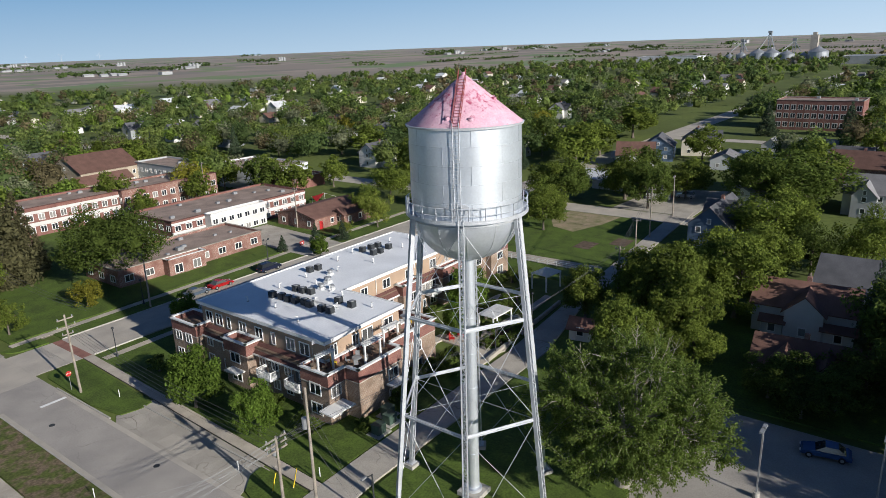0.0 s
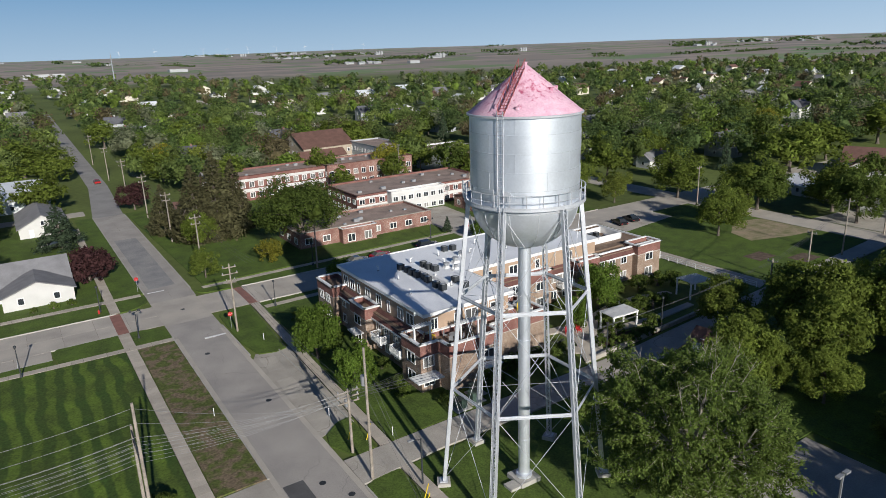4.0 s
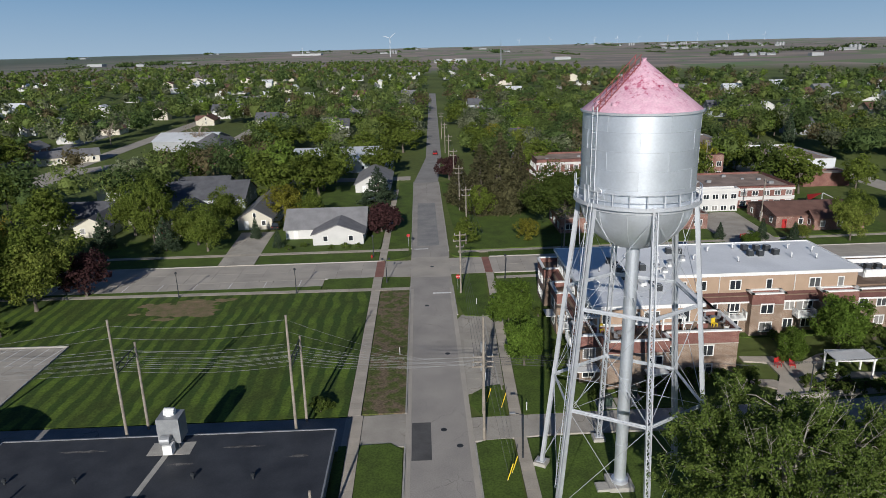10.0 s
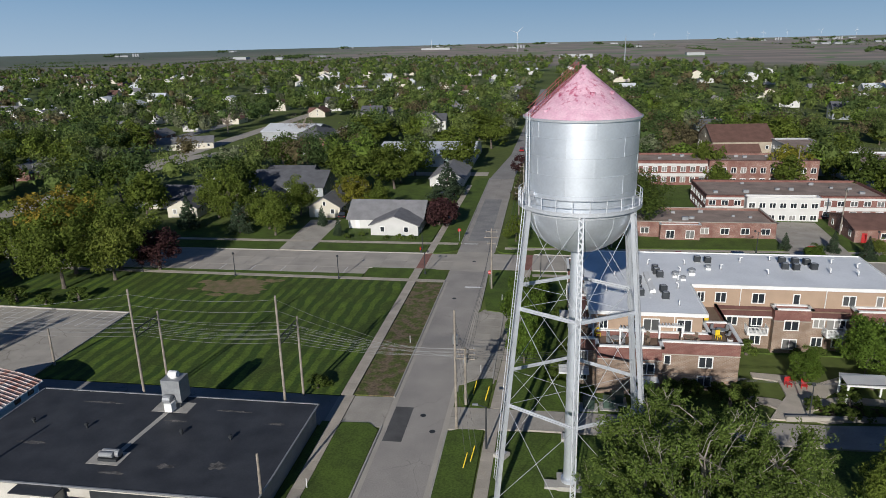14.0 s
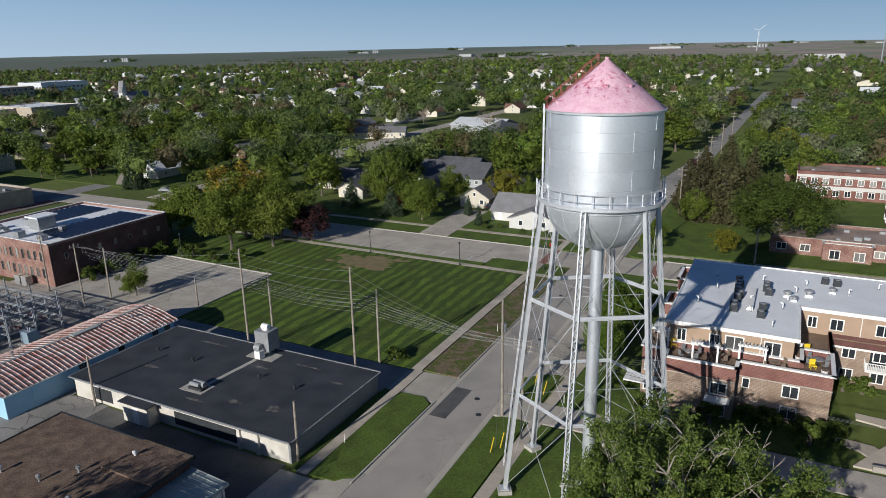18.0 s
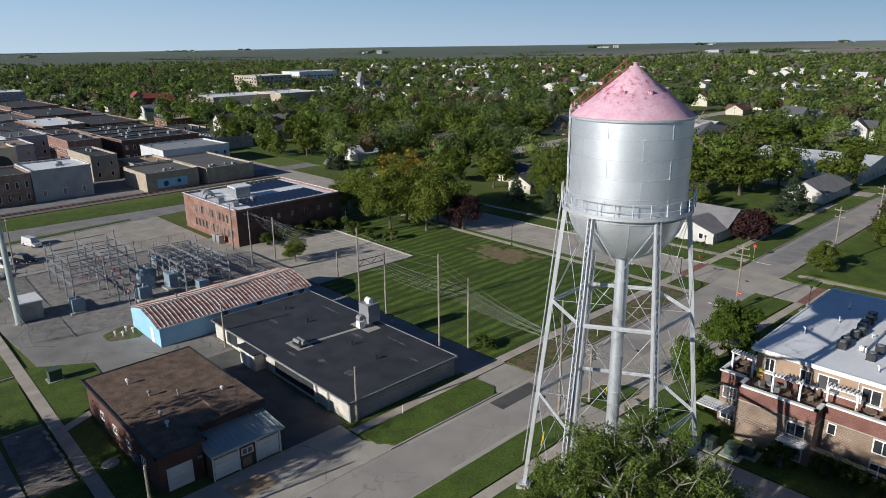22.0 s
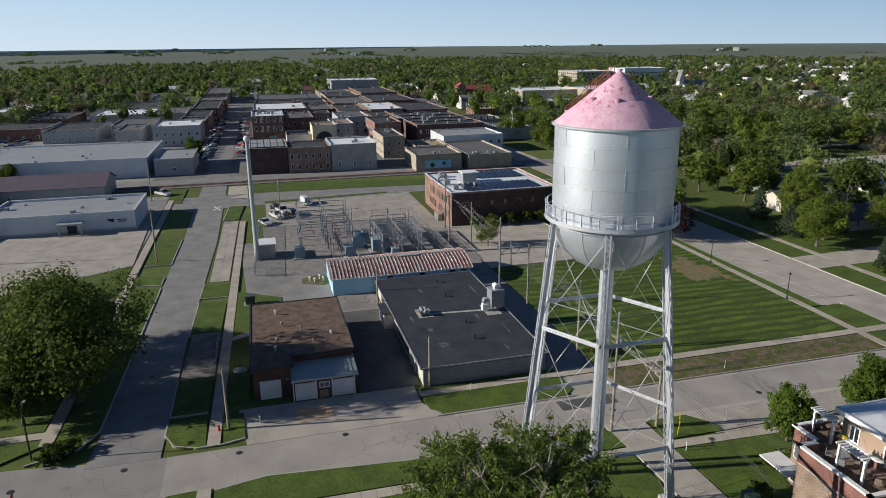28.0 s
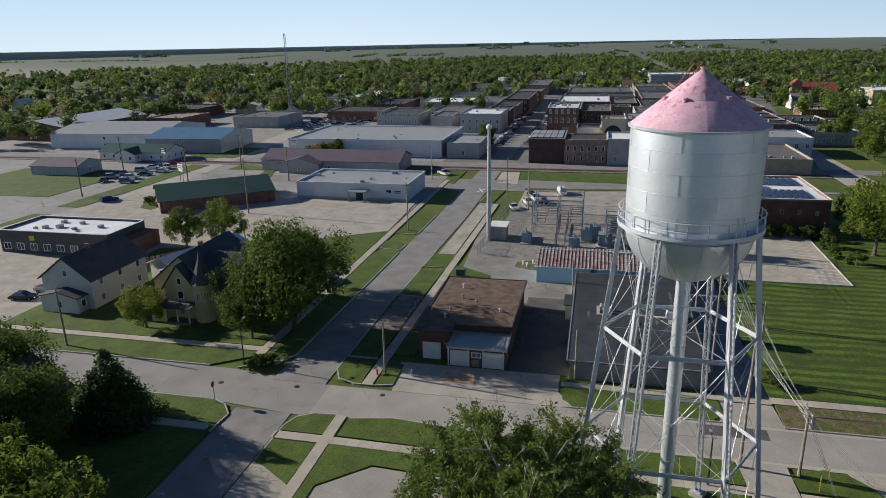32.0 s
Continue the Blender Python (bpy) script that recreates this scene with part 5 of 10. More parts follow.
# ---- flat-roofed buildings west of the street ----
ROOF_BLACK = mat("black_roofing", (0.054, 0.057, 0.064), 0.62, 0, 0.16, 0.35, 7, 0.15, dark=(0.03, 0.032, 0.038), spec=0.4)
BLOCK = mat("painted_block", (0.62, 0.60, 0.54), 0.85, 0, 0.08, 0.5, 10, 0.1, dark=(0.48, 0.45, 0.39))
GREYBOARD = mat("grey_boards", (0.30, 0.31, 0.31), 0.85, 0, 0.1, 0.6, 12, 0.1)
BLUE = mat("blue_metal", (0.29, 0.54, 0.76), 0.6, 0, 0.06, 0.4, 10, 0.05, dark=(0.37, 0.59, 0.77))
GRAVEL_ROOF = mat("brown_gravel_roof", (0.185, 0.13, 0.095), 0.95, 0, 0.45, 0.9, 6, 0.8, dark=(0.095, 0.066, 0.05))
PALE_METAL = mat("pale_metal_roof", (0.47, 0.52, 0.50), 0.5, 0.3, 0.06, 0.4, 8, 0.05)


def rusty_roof():
    m = mat("rusty_corrugated", (0.47, 0.42, 0.395), 0.6, 0.2, 0.1, 0.4, 10, 0.1)
    n, l = m.node_tree.nodes, m.node_tree.links
    geo = n.new("ShaderNodeNewGeometry")
    mp = n.new("ShaderNodeMapping")
    mp.inputs["Scale"].default_value = (2.4, 0.5, 0.5)
    l.new(geo.outputs["Position"], mp.inputs["Vector"])
    nz = n.new("ShaderNodeTexNoise")
    nz.inputs["Scale"].default_value, nz.inputs["Detail"].default_value = 1.2, 6
    l.new(mp.outputs["Vector"], nz.inputs["Vector"])
    mr = n.new("ShaderNodeMapRange")
    mr.inputs["From Min"].default_value, mr.inputs["From Max"].default_value = 0.36, 0.62
    l.new(nz.outputs["Fac"], mr.inputs["Value"])
    old = [x for x in n if x.bl_idname == "ShaderNodeMix"][0]
    old.inputs["B"].default_value = (0.29, 0.15, 0.12, 1)
    l.new(mr.outputs["Result"], old.inputs["Factor"])
    return m


def roof_pipe(x, y, z, h=0.6, material=None, label="small dark roof vent with a cowl"):
    v = thing("roof_vent", label, "roof vent", (x, y, z), group="low roof vents")
    part("pipe", MB().tube((0, 0, 0), (0, 0, h), 0.1, 0.1, 8), material or DARK, v)
    part("cowl", MB().lathe([(0.2, h - 0.1), (0.22, h + 0.1), (0.02, h + 0.2)], 10), material or DARK, v)
    return v


def black_building():
    b = thing("workshop_building", "low block workshop with a flat black tarred roof", "building")
    part("wall", MB().prism(rect(-60.9, -8.8, -27.9, 7.4), -0.1, 2.45), BLOCK, b, "pale painted block walls")
    part("east_wall", MB().span(-28.0, -8.85, -0.1, -27.75, 7.45, 2.4), GREYBOARD, b, "grey boarded end wall")
    for i in range(8):
        part("board", MB().span(-27.76, -8.85, 0.05 + i * 0.3, -27.71, 7.45, 0.31 + i * 0.3), GREYBOARD, b)
    part("roof", MB().prism(rect(-61.3, -9.2, -27.4, 7.7), 2.45, 2.62), ROOF_BLACK, b, "black tarred roof with pale seams")
    coping(b, rect(-61.3, -9.2, -27.4, 7.7), 2.62, 0.16, 0.14, GREY, "roof_edge")
    part("roof_seam", MB().bar((-44.3, -3.6, 2.63), (-43.5, 5.2, 2.63), 0.55, 0.02).span(-46.5, -5.7, 2.62, -43.1, -3.5, 2.65).span(-45.5, 4.2, 2.62, -41.3, 6.4, 2.65), KERB, b, "pale walkway strips on the roof")
    scuff = mat("scuffed_roofing", (0.17, 0.16, 0.15), 0.9, 0, 0.35, 1.2, 7, 0.2, dark=(0.05, 0.05, 0.052))
    pr = random.Random(8)
    for px, py, pw, pd in ((-33.5, -4.6, 1.3, 0.9), (-38.4, -5.2, 1.6, 0.5), (-36.0, 5.2, 2.4, 0.25), (-41.5, 2.6, 1.8, 0.22), (-30.6, 3.2, 1.2, 0.3), (-54.5, -3.0, 2.2, 0.4), (-43.0, -6.8, 1.5, 0.3), (-52.0, 5.4, 2.6, 0.3)):
        ring = [(px + pw * pr.uniform(0.35, 1.0) * math.cos(a), py + pd * pr.uniform(0.35, 1.0) * math.sin(a)) for a in [0.2856 * k for k in range(22)]]
        part("worn_patch", MB().prism(ring, 2.61, 2.626), scuff, b, "pale worn patch in the roofing")
    part("porch", MB().span(-50.6, -10.3, -0.1, -46.6, -8.8, 2.4), BLOCK, b)
    part("porch_roof", MB().span(-50.9, -10.6, 2.4, -46.3, -9.2, 2.52), ROOF_BLACK, b)
    for x, w in ((-39.5, 9.0), (-55.8, 3.0)):
        part("dock_opening", MB().span(x - w / 2, -8.86, 0.4, x + w / 2, -8.78, 2.0), DARK, b, "dark open loading dock")
    part("door", MB().span(-48.9, -10.34, 0, -48, -10.28, 2.05), WHITE, b)
    for x in (-32, -34.5):
        part("pier", MB().span(x - 0.2, -9.05, -0.1, x + 0.2, -8.8, 2.4), BLOCK, b)
    for x, y in ((-39.7, 0.2), (-34.1, -0.2), (-57.0, 0.5), (-50.5, 0.2)):
        roof_pipe(x, y, 2.62, 0.45)
    u = thing("rooftop_unit", "tall galvanised rooftop air handler with a round hood", "air handler", (-43.4, 5.7, 2.62))
    part("cabinet", MB().box((0, 0.4, 2.05), (2.2, 2.0, 2.6)), GREY, u)
    part("stand", MB().box((-0.8, -0.3, 0.4), (0.1, 0.1, 0.8)).box((0.8, -0.3, 0.4), (0.1, 0.1, 0.8)).box((-0.8, 1.1, 0.4), (0.1, 0.1, 0.8)).box((0.8, 1.1, 0.4), (0.1, 0.1, 0.8)), DARK, u)
    part("hood", MB().tube((0, 0.4, 3.3), (0, 0.4, 3.6), 0.45, 0.45, 14).tube((-0.5, 0.4, 3.7), (0.5, 0.4, 3.7), 0.42, 0.38, 14), WHITE, u)
    part("fan_box", MB().box((0.1, -1.3, 0.65), (0.9, 0.9, 1.0)), WHITE, u)
    part("blower", MB().tube((-0.6, -1.1, 1.4), (0.3, -1.1, 1.4), 0.5, 0.5, 14), GREY, u)
    part("duct", MB().bar((0.2, -1.0, 1.1), (0.3, 0.0, 1.2), 0.5, 0.5), GREY, u)
    u = thing("rooftop_unit", "low double-barrel exhaust unit with red blower on the roof", "air handler", (-44.5, -4.7, 2.65))
    part("base", MB().box((0, 0, 0.15), (2.0, 1.1, 0.3)), DARK, u)
    for s in (-0.5, 0.4):
        part("drum", MB().tube((-0.8, s * 0.6, 0.65), (0.6, s * 0.6, 0.65), 0.28, 0.28, 12), GREY, u)
    part("blower", MB().tube((0.6, 0.2, 0.55), (1.0, 0.2, 0.55), 0.4, 0.4, 12), GREY, u)


def blue_building():
    b = thing("blue_shed", "long pale blue metal shed with a rusty corrugated roof", "shed")
    x0, x1, y0, y1, e, r = -73.6, -62.8, -16.1, 8.3, 3.2, 4.5
    xm = (x0 + x1) / 2
    part("wall", MB().span(x0, y0, -0.1, x1, y1, e), BLUE, b, "pale blue metal walls")
    part("gable", MB().add([(x0, y0 + 0.02, e), (x1, y0 + 0.02, e), (xm, y0 + 0.02, r - 0.12), (x0, y1 - 0.02, e), (x1, y1 - 0.02, e), (xm, y1 - 0.02, r - 0.12)], [(0, 1, 2), (5, 4, 3), (0, 2, 5, 3), (1, 4, 5, 2)]), BLUE, b)
    rusty = rusty_roof()
    # curved roof sheets with ribs, one sheet a part
    n = 40
    w = (y1 - y0 + 0.8) / n
    prof = [(x0 - 0.5, e - 0.12), (x0 + 2.2, e + 0.72), (xm, r), (x1 - 2.2, e + 0.72), (x1 + 0.5, e - 0.12)]
    sheet, strip = MB(), []
    for dy, up in ((0, 0), (w * 0.7, 0), (w * 0.76, 0.09), (w * 0.9, 0.09), (w * 0.98, 0)):
        strip += [(xa, dy, za + up) for xa, za in prof]
    m = len(prof)
    sheet.add(strip, [(r * m + i, r * m + i + 1, (r + 1) * m + i + 1, (r + 1) * m + i) for r in range(4) for i in range(m - 1)])
    me = sheet.mesh("roof_sheet", rusty)
    for i in range(n):
        s = part("roof_sheet", me, rusty, b)
        s.location = (0, y0 - 0.4 + i * w, 0)
    part("ridge", MB().bar((xm, y0 - 0.4, r + 0.03), (xm, y1 + 0.4, r + 0.03), 0.4, 0.06), PALE_METAL, b)
    for yy, w2 in ((-13.8, 0.9),):
        part("door", MB().span(x1 - 3.4, y0 - 0.05, 0, x1 - 2.2, y0, 2.2), WHITE, b)
    part("roller_door", MB().span(x1 - 0.02, -12.8, 0, x1 + 0.05, -9.4, 2.8), BLUE, b, "pale blue roller door")
    for y in (-6.3, -0.6, 4.9, 7.0):
        window(b, x1, y, 2.1, 0.9, 0.6, 0, 2, DARK)
    roof_pipe(xm - 1.6, -10.5, 4.0, 0.7, GREY, "galvanised roof vent pipe")
    roof_pipe(xm + 1.6, 4.5, 4.0, 0.6, GREY, "galvanised roof vent pipe")
    part("skylight", MB().bar((xm + 0.4, -3.8, r + 0.06), (xm + 0.4, 0.0, r + 0.06), 0.7, 0.14), PALE_METAL, b)
    part("eave_gutter", MB().bar((x1 + 0.52, y0 - 0.3, e - 0.16), (x1 + 0.52, y1 + 0.3, e - 0.16), 0.12, 0.12), WHITE, b)


def brown_garage():
    b = thing("brick_garage", "brown brick garage with white doors and a gravel roof", "garage")
    part("wall", MB().prism([(-51, -29.1), (-30.0, -29.1), (-30.0, -24.8), (-32.6, -24.8), (-32.6, -17.0), (-51, -17.0)], -0.1, 3.95), BRICK_DARK, b, "maroon brick walls")
    part("roof", MB().prism([(-51.3, -29.4), (-29.6, -29.4), (-29.6, -24.5), (-32.3, -24.5), (-32.3, -16.7), (-51.3, -16.7)], 3.95, 4.18), GRAVEL_ROOF, b, "brown gravel roof")
    coping(b, [(-51.3, -29.4), (-29.6, -29.4), (-29.6, -24.5), (-32.3, -24.5), (-32.3, -16.7), (-51.3, -16.7)], 4.16, 0.2, 0.2, DARK, "roof_edge")
    part("roof_step", MB().prism(rect(-38.8, -21.5, -32.3, -16.7), 4.18, 4.4), GRAVEL_ROOF, b)
    part("porch_wall", MB().prism(rect(-32.6, -24.6, -28.6, -17.1), -0.1, 2.75), BRICK_DARK, b)
    part("porch_roof", MB().add([(-33, -24.8, 3.25), (-28.1, -24.8, 2.85), (-28.1, -16.8, 2.85), (-33, -16.8, 3.25), (-33, -24.8, 3.0), (-28.1, -24.8, 2.62), (-28.1, -16.8, 2.62), (-33, -16.8, 3.0)], [(0, 1, 2, 3), (7, 6, 5, 4), (0, 4, 5, 1), (1, 5, 6, 2), (2, 6, 7, 3)]), PALE_METAL, b, "pale ribbed metal porch roof")
    for i in range(15):
        y = -24.6 + i * 0.55
        part("rib", MB().bar((-33, y, 3.29), (-28.1, y, 2.89), 0.05, 0.06), PALE_METAL, b)

    def roller(x, y, w, h):
        d = part("garage_door", MB().box((x, y, h / 2), (0.1, w, h)), WHITE, b, "white panelled garage door")
        for i in range(4):
            part("door_panel", MB().box((x + 0.06, y, 0.3 + i * h / 4), (0.05, w - 0.12, h / 4 - 0.06)), WHITE, d)

    roller(-29.97, -27.2, 2.5, 2.4)
    roller(-28.57, -23.1, 2.6, 2.2)
    roller(-28.57, -18.7, 2.6, 2.2)
    window(b, -28.6, -20.9, 1.3, 1.3, 0.8, 0, 2)
    part("service_door", MB().span(-28.62, -21.5, 0.0, -28.52, -20.5, 1.0), BRICK_TAN, b)
    for y in (-24.6, -21.9, -20.0, -17.3):
        part("post", MB().box((-28.4, y, 1.3), (0.14, 0.14, 2.6)), WHITE, b)
    for x, y, m in ((-46.5, -25.9, WHITE), (-42, -25.2, GREY), (-40, -22.8, GREY), (-37.3, -19.0, WHITE), (-34.4, -26.3, WHITE), (-36.8, -26, GREY)):
        roof_pipe(x, y, 4.18, 0.55, m)
    for x in (-34, -38, -42, -46):
        window(b, x, -29.1, 1.2, 1.2, 1.0, -90, 2)
    part("wall_unit", MB().box((-35.8, -29.3, 1.3), (0.8, 0.5, 0.6)), GREY, b)
    m = thing("manhole_cover", "round pale concrete well cover in the grass", "cover", (-38.5, -31, 0.13))
    part("disc", MB().lathe([(0.01, 0.12), (0.85, 0.1), (0.88, 0.0)], 24), KERB, m)
    part("lid", MB().lathe([(0.01, 0.16), (0.35, 0.15), (0.36, 0.1)], 18), GREY, m)


def brick_building():
    b = thing("brick_warehouse", "two-storey red brick building with solar panels on a white roof", "building")
    x0, x1, y0, y1, h = -127, -101, 15.6, 41.5, 7.7
    part("wall", MB().span(x0, y0, -0.1, x1, y1, h - 0.3), BRICK_RED, b, "red brick walls")
    # east face turned from the sun: its shade is put into a darker brick colour
    part("east_wall", MB().span(x1 - 0.02, y0, -0.1, x1 + 0.12, y1, h - 0.2), brick_mat("shaded_red_brick", (0.12, 0.065, 0.055), (0.09, 0.05, 0.045), (0.12, 0.1, 0.09)), b, "brick side wall coloured darker for its shade")
    part("roof", MB().span(x0 + 0.2, y0 + 0.2, h - 0.3, x1 - 0.2, y1 - 0.2, h - 0.15), MEMBRANE, b, "white membrane roof")
    parapet(b, rect(x0, y0, x1, y1), h - 0.3, h + 0.25, 0.3, BRICK_RED)
    coping(b, rect(x0, y0, x1, y1), h + 0.27, 0.4, 0.1, MEMBRANE)
    for i in range(11):
        x = x0 + 6 + i * 1.75
        for z in (1.3, 4.4):
            window(b, x, y0, z, 0.9, 1.9, -90, 1, BRICK_TAN)
    for i in range(7):
        window(b, x1 + 0.12, y0 + 3 + i * 3.4, 4.6, 0.7, 1.0, 0, 1, BRICK_TAN)
    part("penthouse", MB().span(-116, 22, h - 0.2, -113, 25.5, h + 2.2), GREY, b)
    part("penthouse_roof", MB().span(-116.4, 21.6, h + 2.2, -112.6, 25.9, h + 2.45), MEMBRANE, b)
    panel = MB().box((0, 0, 0), (1.65, 1.0, 0.05), tilt=Matrix.Rotation(radians(9), 3, "X")).mesh("solar_panel", mat("solar_cells", (0.012, 0.016, 0.035), 0.2, 0.1, 0.05, 2, 20, 0, spec=0.7))
    for ox, oy, nx, ny in ((-110.5, 20.5, 5, 14), (-124.5, 28.0, 5, 9)):
        for i in range(nx):
            for j in range(ny):
                p = part("solar_panel", panel, None, b)
                p.location = (ox + i * 1.72, oy + j * 1.35, h + 0.1)
    for x, y in ((-122, 19), (-118.5, 18)):
        part("curved_duct", MB().lathe([(0.9, -0.7), (1.3, -0.7), (1.3, 0.7), (0.9, 0.7)], 12, 0, math.pi), GREY, b).matrix_basis = pose(x, y, h - 0.1, 90, 0, 90)
    for x, y, s in ((-112, 17.5, 1.4), (-106, 18, 1.2), (-119, 24, 1.6), (-109, 24, 1.0)):
        part("roof_unit", MB().box((x, y, h + 0.35 * s), (s * 1.2, s, s * 0.8)), GREY, b)
    for x, y in ((-108.8, 14.2), (-106.9, 14.2)):
        t = thing("wall_cabinet", "pale metal equipment cabinet beside the brick wall", "cabinet", (x, y, 0))
        part("body", MB().box((0, 0, 0.9), (1.5, 1.1, 1.7)), BAY, t)
        part("door", MB().box((0, -0.56, 0.9), (1.3, 0.04, 1.5)), GREY, t)


black_building()
blue_building()
brown_garage()
brick_building()

# small things of the service yard
slab("yard_grass", [(-69.6, -32.2), (-64.6, -24.6), (-54.2, -25.4), (-51.8, -29.4), (-53, -32.3)], -0.1, 0.1, GRASS, "shaded grass behind the brick garage", "lawn")
slab("garage_path", [(-49.6, -32.6), (-48.2, -32.6), (-50.0, -29.2), (-51.4, -29.2)], -0.05, 0.16, WALK, "narrow concrete path to the garage", "path")
slab("weedy_patch", [(-71.8 + (2.6 + 0.5 * math.sin(3 * a)) * math.cos(a), -18.2 + (3.2 + 0.6 * math.cos(2 * a)) * math.sin(a)) for a in [0.349 * k for k in range(18)]], -0.05, 0.06, WORN, "weedy patch round the buried tanks", "soil")
for x, y in ((-71.2, -17.0), (-72.4, -17.6), (-71.6, -19.4), (-70.8, -18.6)):
    roof_pipe(x, y, 0.04, 0.7, WHITE, "short white vent pipe in the weedy patch")
c = thing("utility_cabinet", "dark green utility cabinet on the grass", "cabinet", (-62.9, -29.7, 0.1))
part("body", MB().box((0, 0, 0.75), (1.3, 1.5, 1.4)), GREENBOX, c)
part("lid", MB().box((0, 0, 1.49), (1.4, 1.6, 0.08)), GREENBOX, c)
part("pad", MB().box((0, 0, 0.03), (1.8, 2.0, 0.1)), KERB, c)
for i in range(6):
    c = thing("kerb_stone", "loose broken concrete kerb stone", "stone", (-42 - i * 1.5, -34.3 + 0.1 * (i % 2), 0.12), 3 * i)
    part("block", MB().box((0, 0, 0.1), (1.0, 0.25, 0.24)), KERB, c)
b = thing("bollard", "short white bollard beside the apron", "bollard", (-24.6, -28.6, 0.03))
part("post", MB().tube((0, 0, 0), (0, 0, 0.9), 0.08, 0.08, 8), WHITE, b)
m = tagged(new("valve_cover", MB().lathe([(0.01, 0.05), (0.5, 0.05), (0.52, 0.03), (0.9, 0.045), (0.92, 0.0)], 20).mesh("valve_cover", KERB)), "round pale valve cover in the apron", "cover", kind="structure")
m.location = (-24.2, -19.2, 0.0)
for x, y, z, w in ((-30.1, -25.2, 2.4, 0.5), (-52.2, -22.5, 2.2, 0.8)):
    c = thing("wall_lamp", "small grey wall lamp on the brick garage", "lamp", (x + 0.2, y, z))
    part("body", MB().box((0, 0, 0), (0.3, w, 0.22)), GREY, c)

# ---- substation ----
slab("substation_gravel", rect(-113, -27, -76, 9), -0.1, 0.03, mat("gravel", (0.29, 0.275, 0.255), 0.95, 0, 0.2, 0.8, 10, 0.5), "pale gravel substation yard", "ground")
STEELGREY = mat("galvanised_steel", (0.34, 0.36, 0.38), 0.6, 0.3, 0.12, 1.0, 12, 0.05)
BLUEGREY = mat("blue_grey_paint", (0.25, 0.33, 0.39), 0.55, 0.1, 0.1, 1.0, 12, 0.05)


def gantry(x0, y0, x1, y1, h, nx, ny, label):
    g = thing("gantry", label, "gantry")
    for i in range(nx + 1):
        for j in range(ny + 1):
            x, y = x0 + (x1 - x0) * i / nx, y0 + (y1 - y0) * j / ny
            post = part("post", MB().bar((x - 0.18, y, 0), (x - 0.18, y, h + (1.6 if (i + j) % 2 else 0)), 0.13).bar((x + 0.18, y, 0), (x + 0.18, y, h), 0.13), STEELGREY, g)
            lac = MB()
            for k in range(int(h / 0.7)):
                s = 1 if k % 2 else -1
                lac.bar((x - 0.18 * s, y, k * 0.7), (x + 0.18 * s, y, k * 0.7 + 0.7), 0.07)
            part("lacing", lac, STEELGREY, post)
    for z in (h, h * 0.72, h * 0.45):
        for j in range(ny + 1):
            y = y0 + (y1 - y0) * j / ny
            part("beam", MB().bar((x0, y - 0.15, z), (x1, y - 0.15, z), 0.1).bar((x0, y + 0.15, z), (x1, y + 0.15, z), 0.1), STEELGREY, g)
        for i in range(nx + 1):
            x = x0 + (x1 - x0) * i / nx
            part("beam", MB().bar((x, y0, z), (x, y1, z), 0.12), STEELGREY, g)
    for i in range(nx):
        for j in range(ny):
            for k in range(3):
                x, y = x0 + (x1 - x0) * (i + (k + 1) / 4) / nx, y0 + (y1 - y0) * (j + 0.5) / ny
                part("busbar", MB().tube((x, y0 + (y1 - y0) * j / ny, h * 0.72 + 0.35), (x, y0 + (y1 - y0) * (j + 1) / ny, h * 0.72 + 0.35), 0.04, 0.04, 6), STEELGREY, g)
                part("insulator", MB().lathe([(0.05, 0), (0.13, 0.08), (0.05, 0.14), (0.13, 0.22), (0.05, 0.28), (0.13, 0.34), (0.05, 0.42)], 8, c=(x, y)), RUST, g).location = (0, 0, h * 0.45 + 0.05)


gantry(-104.5, -19.5, -90, -9, 7.2, 3, 2, "tall galvanised lattice gantry with busbars and insulators")
gantry(-98, -4, -82, 4, 4.6, 5, 2, "lower galvanised switchgear gantry")
for x, y, s, h in ((-86.5, -4.5, 2.6, 3.0), (-89.8, -8.2, 2.3, 2.8), (-84.5, -10.5, 2.0, 2.4), (-93.5, -6.5, 2.2, 2.6), (-99, -2, 2.4, 2.6), (-81, -1.8, 1.8, 2.2), (-86.2, -20.4, 1.9, 2.6)):
    t = thing("transformer", "blue-grey oil transformer with cooling fins and bushings", "transformer", (x, y, 0), 0, "substation transformers")
    part("tank", MB().box((0, 0, h / 2 + 0.15), (s, s * 0.8, h * 0.8)), BLUEGREY, t)
    part("plinth", MB().box((0, 0, 0.1), (s * 1.3, s * 1.2, 0.3)), KERB, t)
    for k in range(6):
        part("cooling_fin", MB().box((-s * 0.42 + k * s * 0.168, s * 0.52, h / 2), (0.08, s * 0.24, h * 0.6)), BLUEGREY, t)
    for k in range(3):
        part("bushing", MB().lathe([(0.06, 0), (0.13, 0.1), (0.06, 0.2), (0.13, 0.3), (0.06, 0.4), (0.1, 0.5), (0.03, 0.7)], 8, c=(-s * 0.3 + k * s * 0.3, 0)), GREY, t).location = (0, 0, h * 0.93)
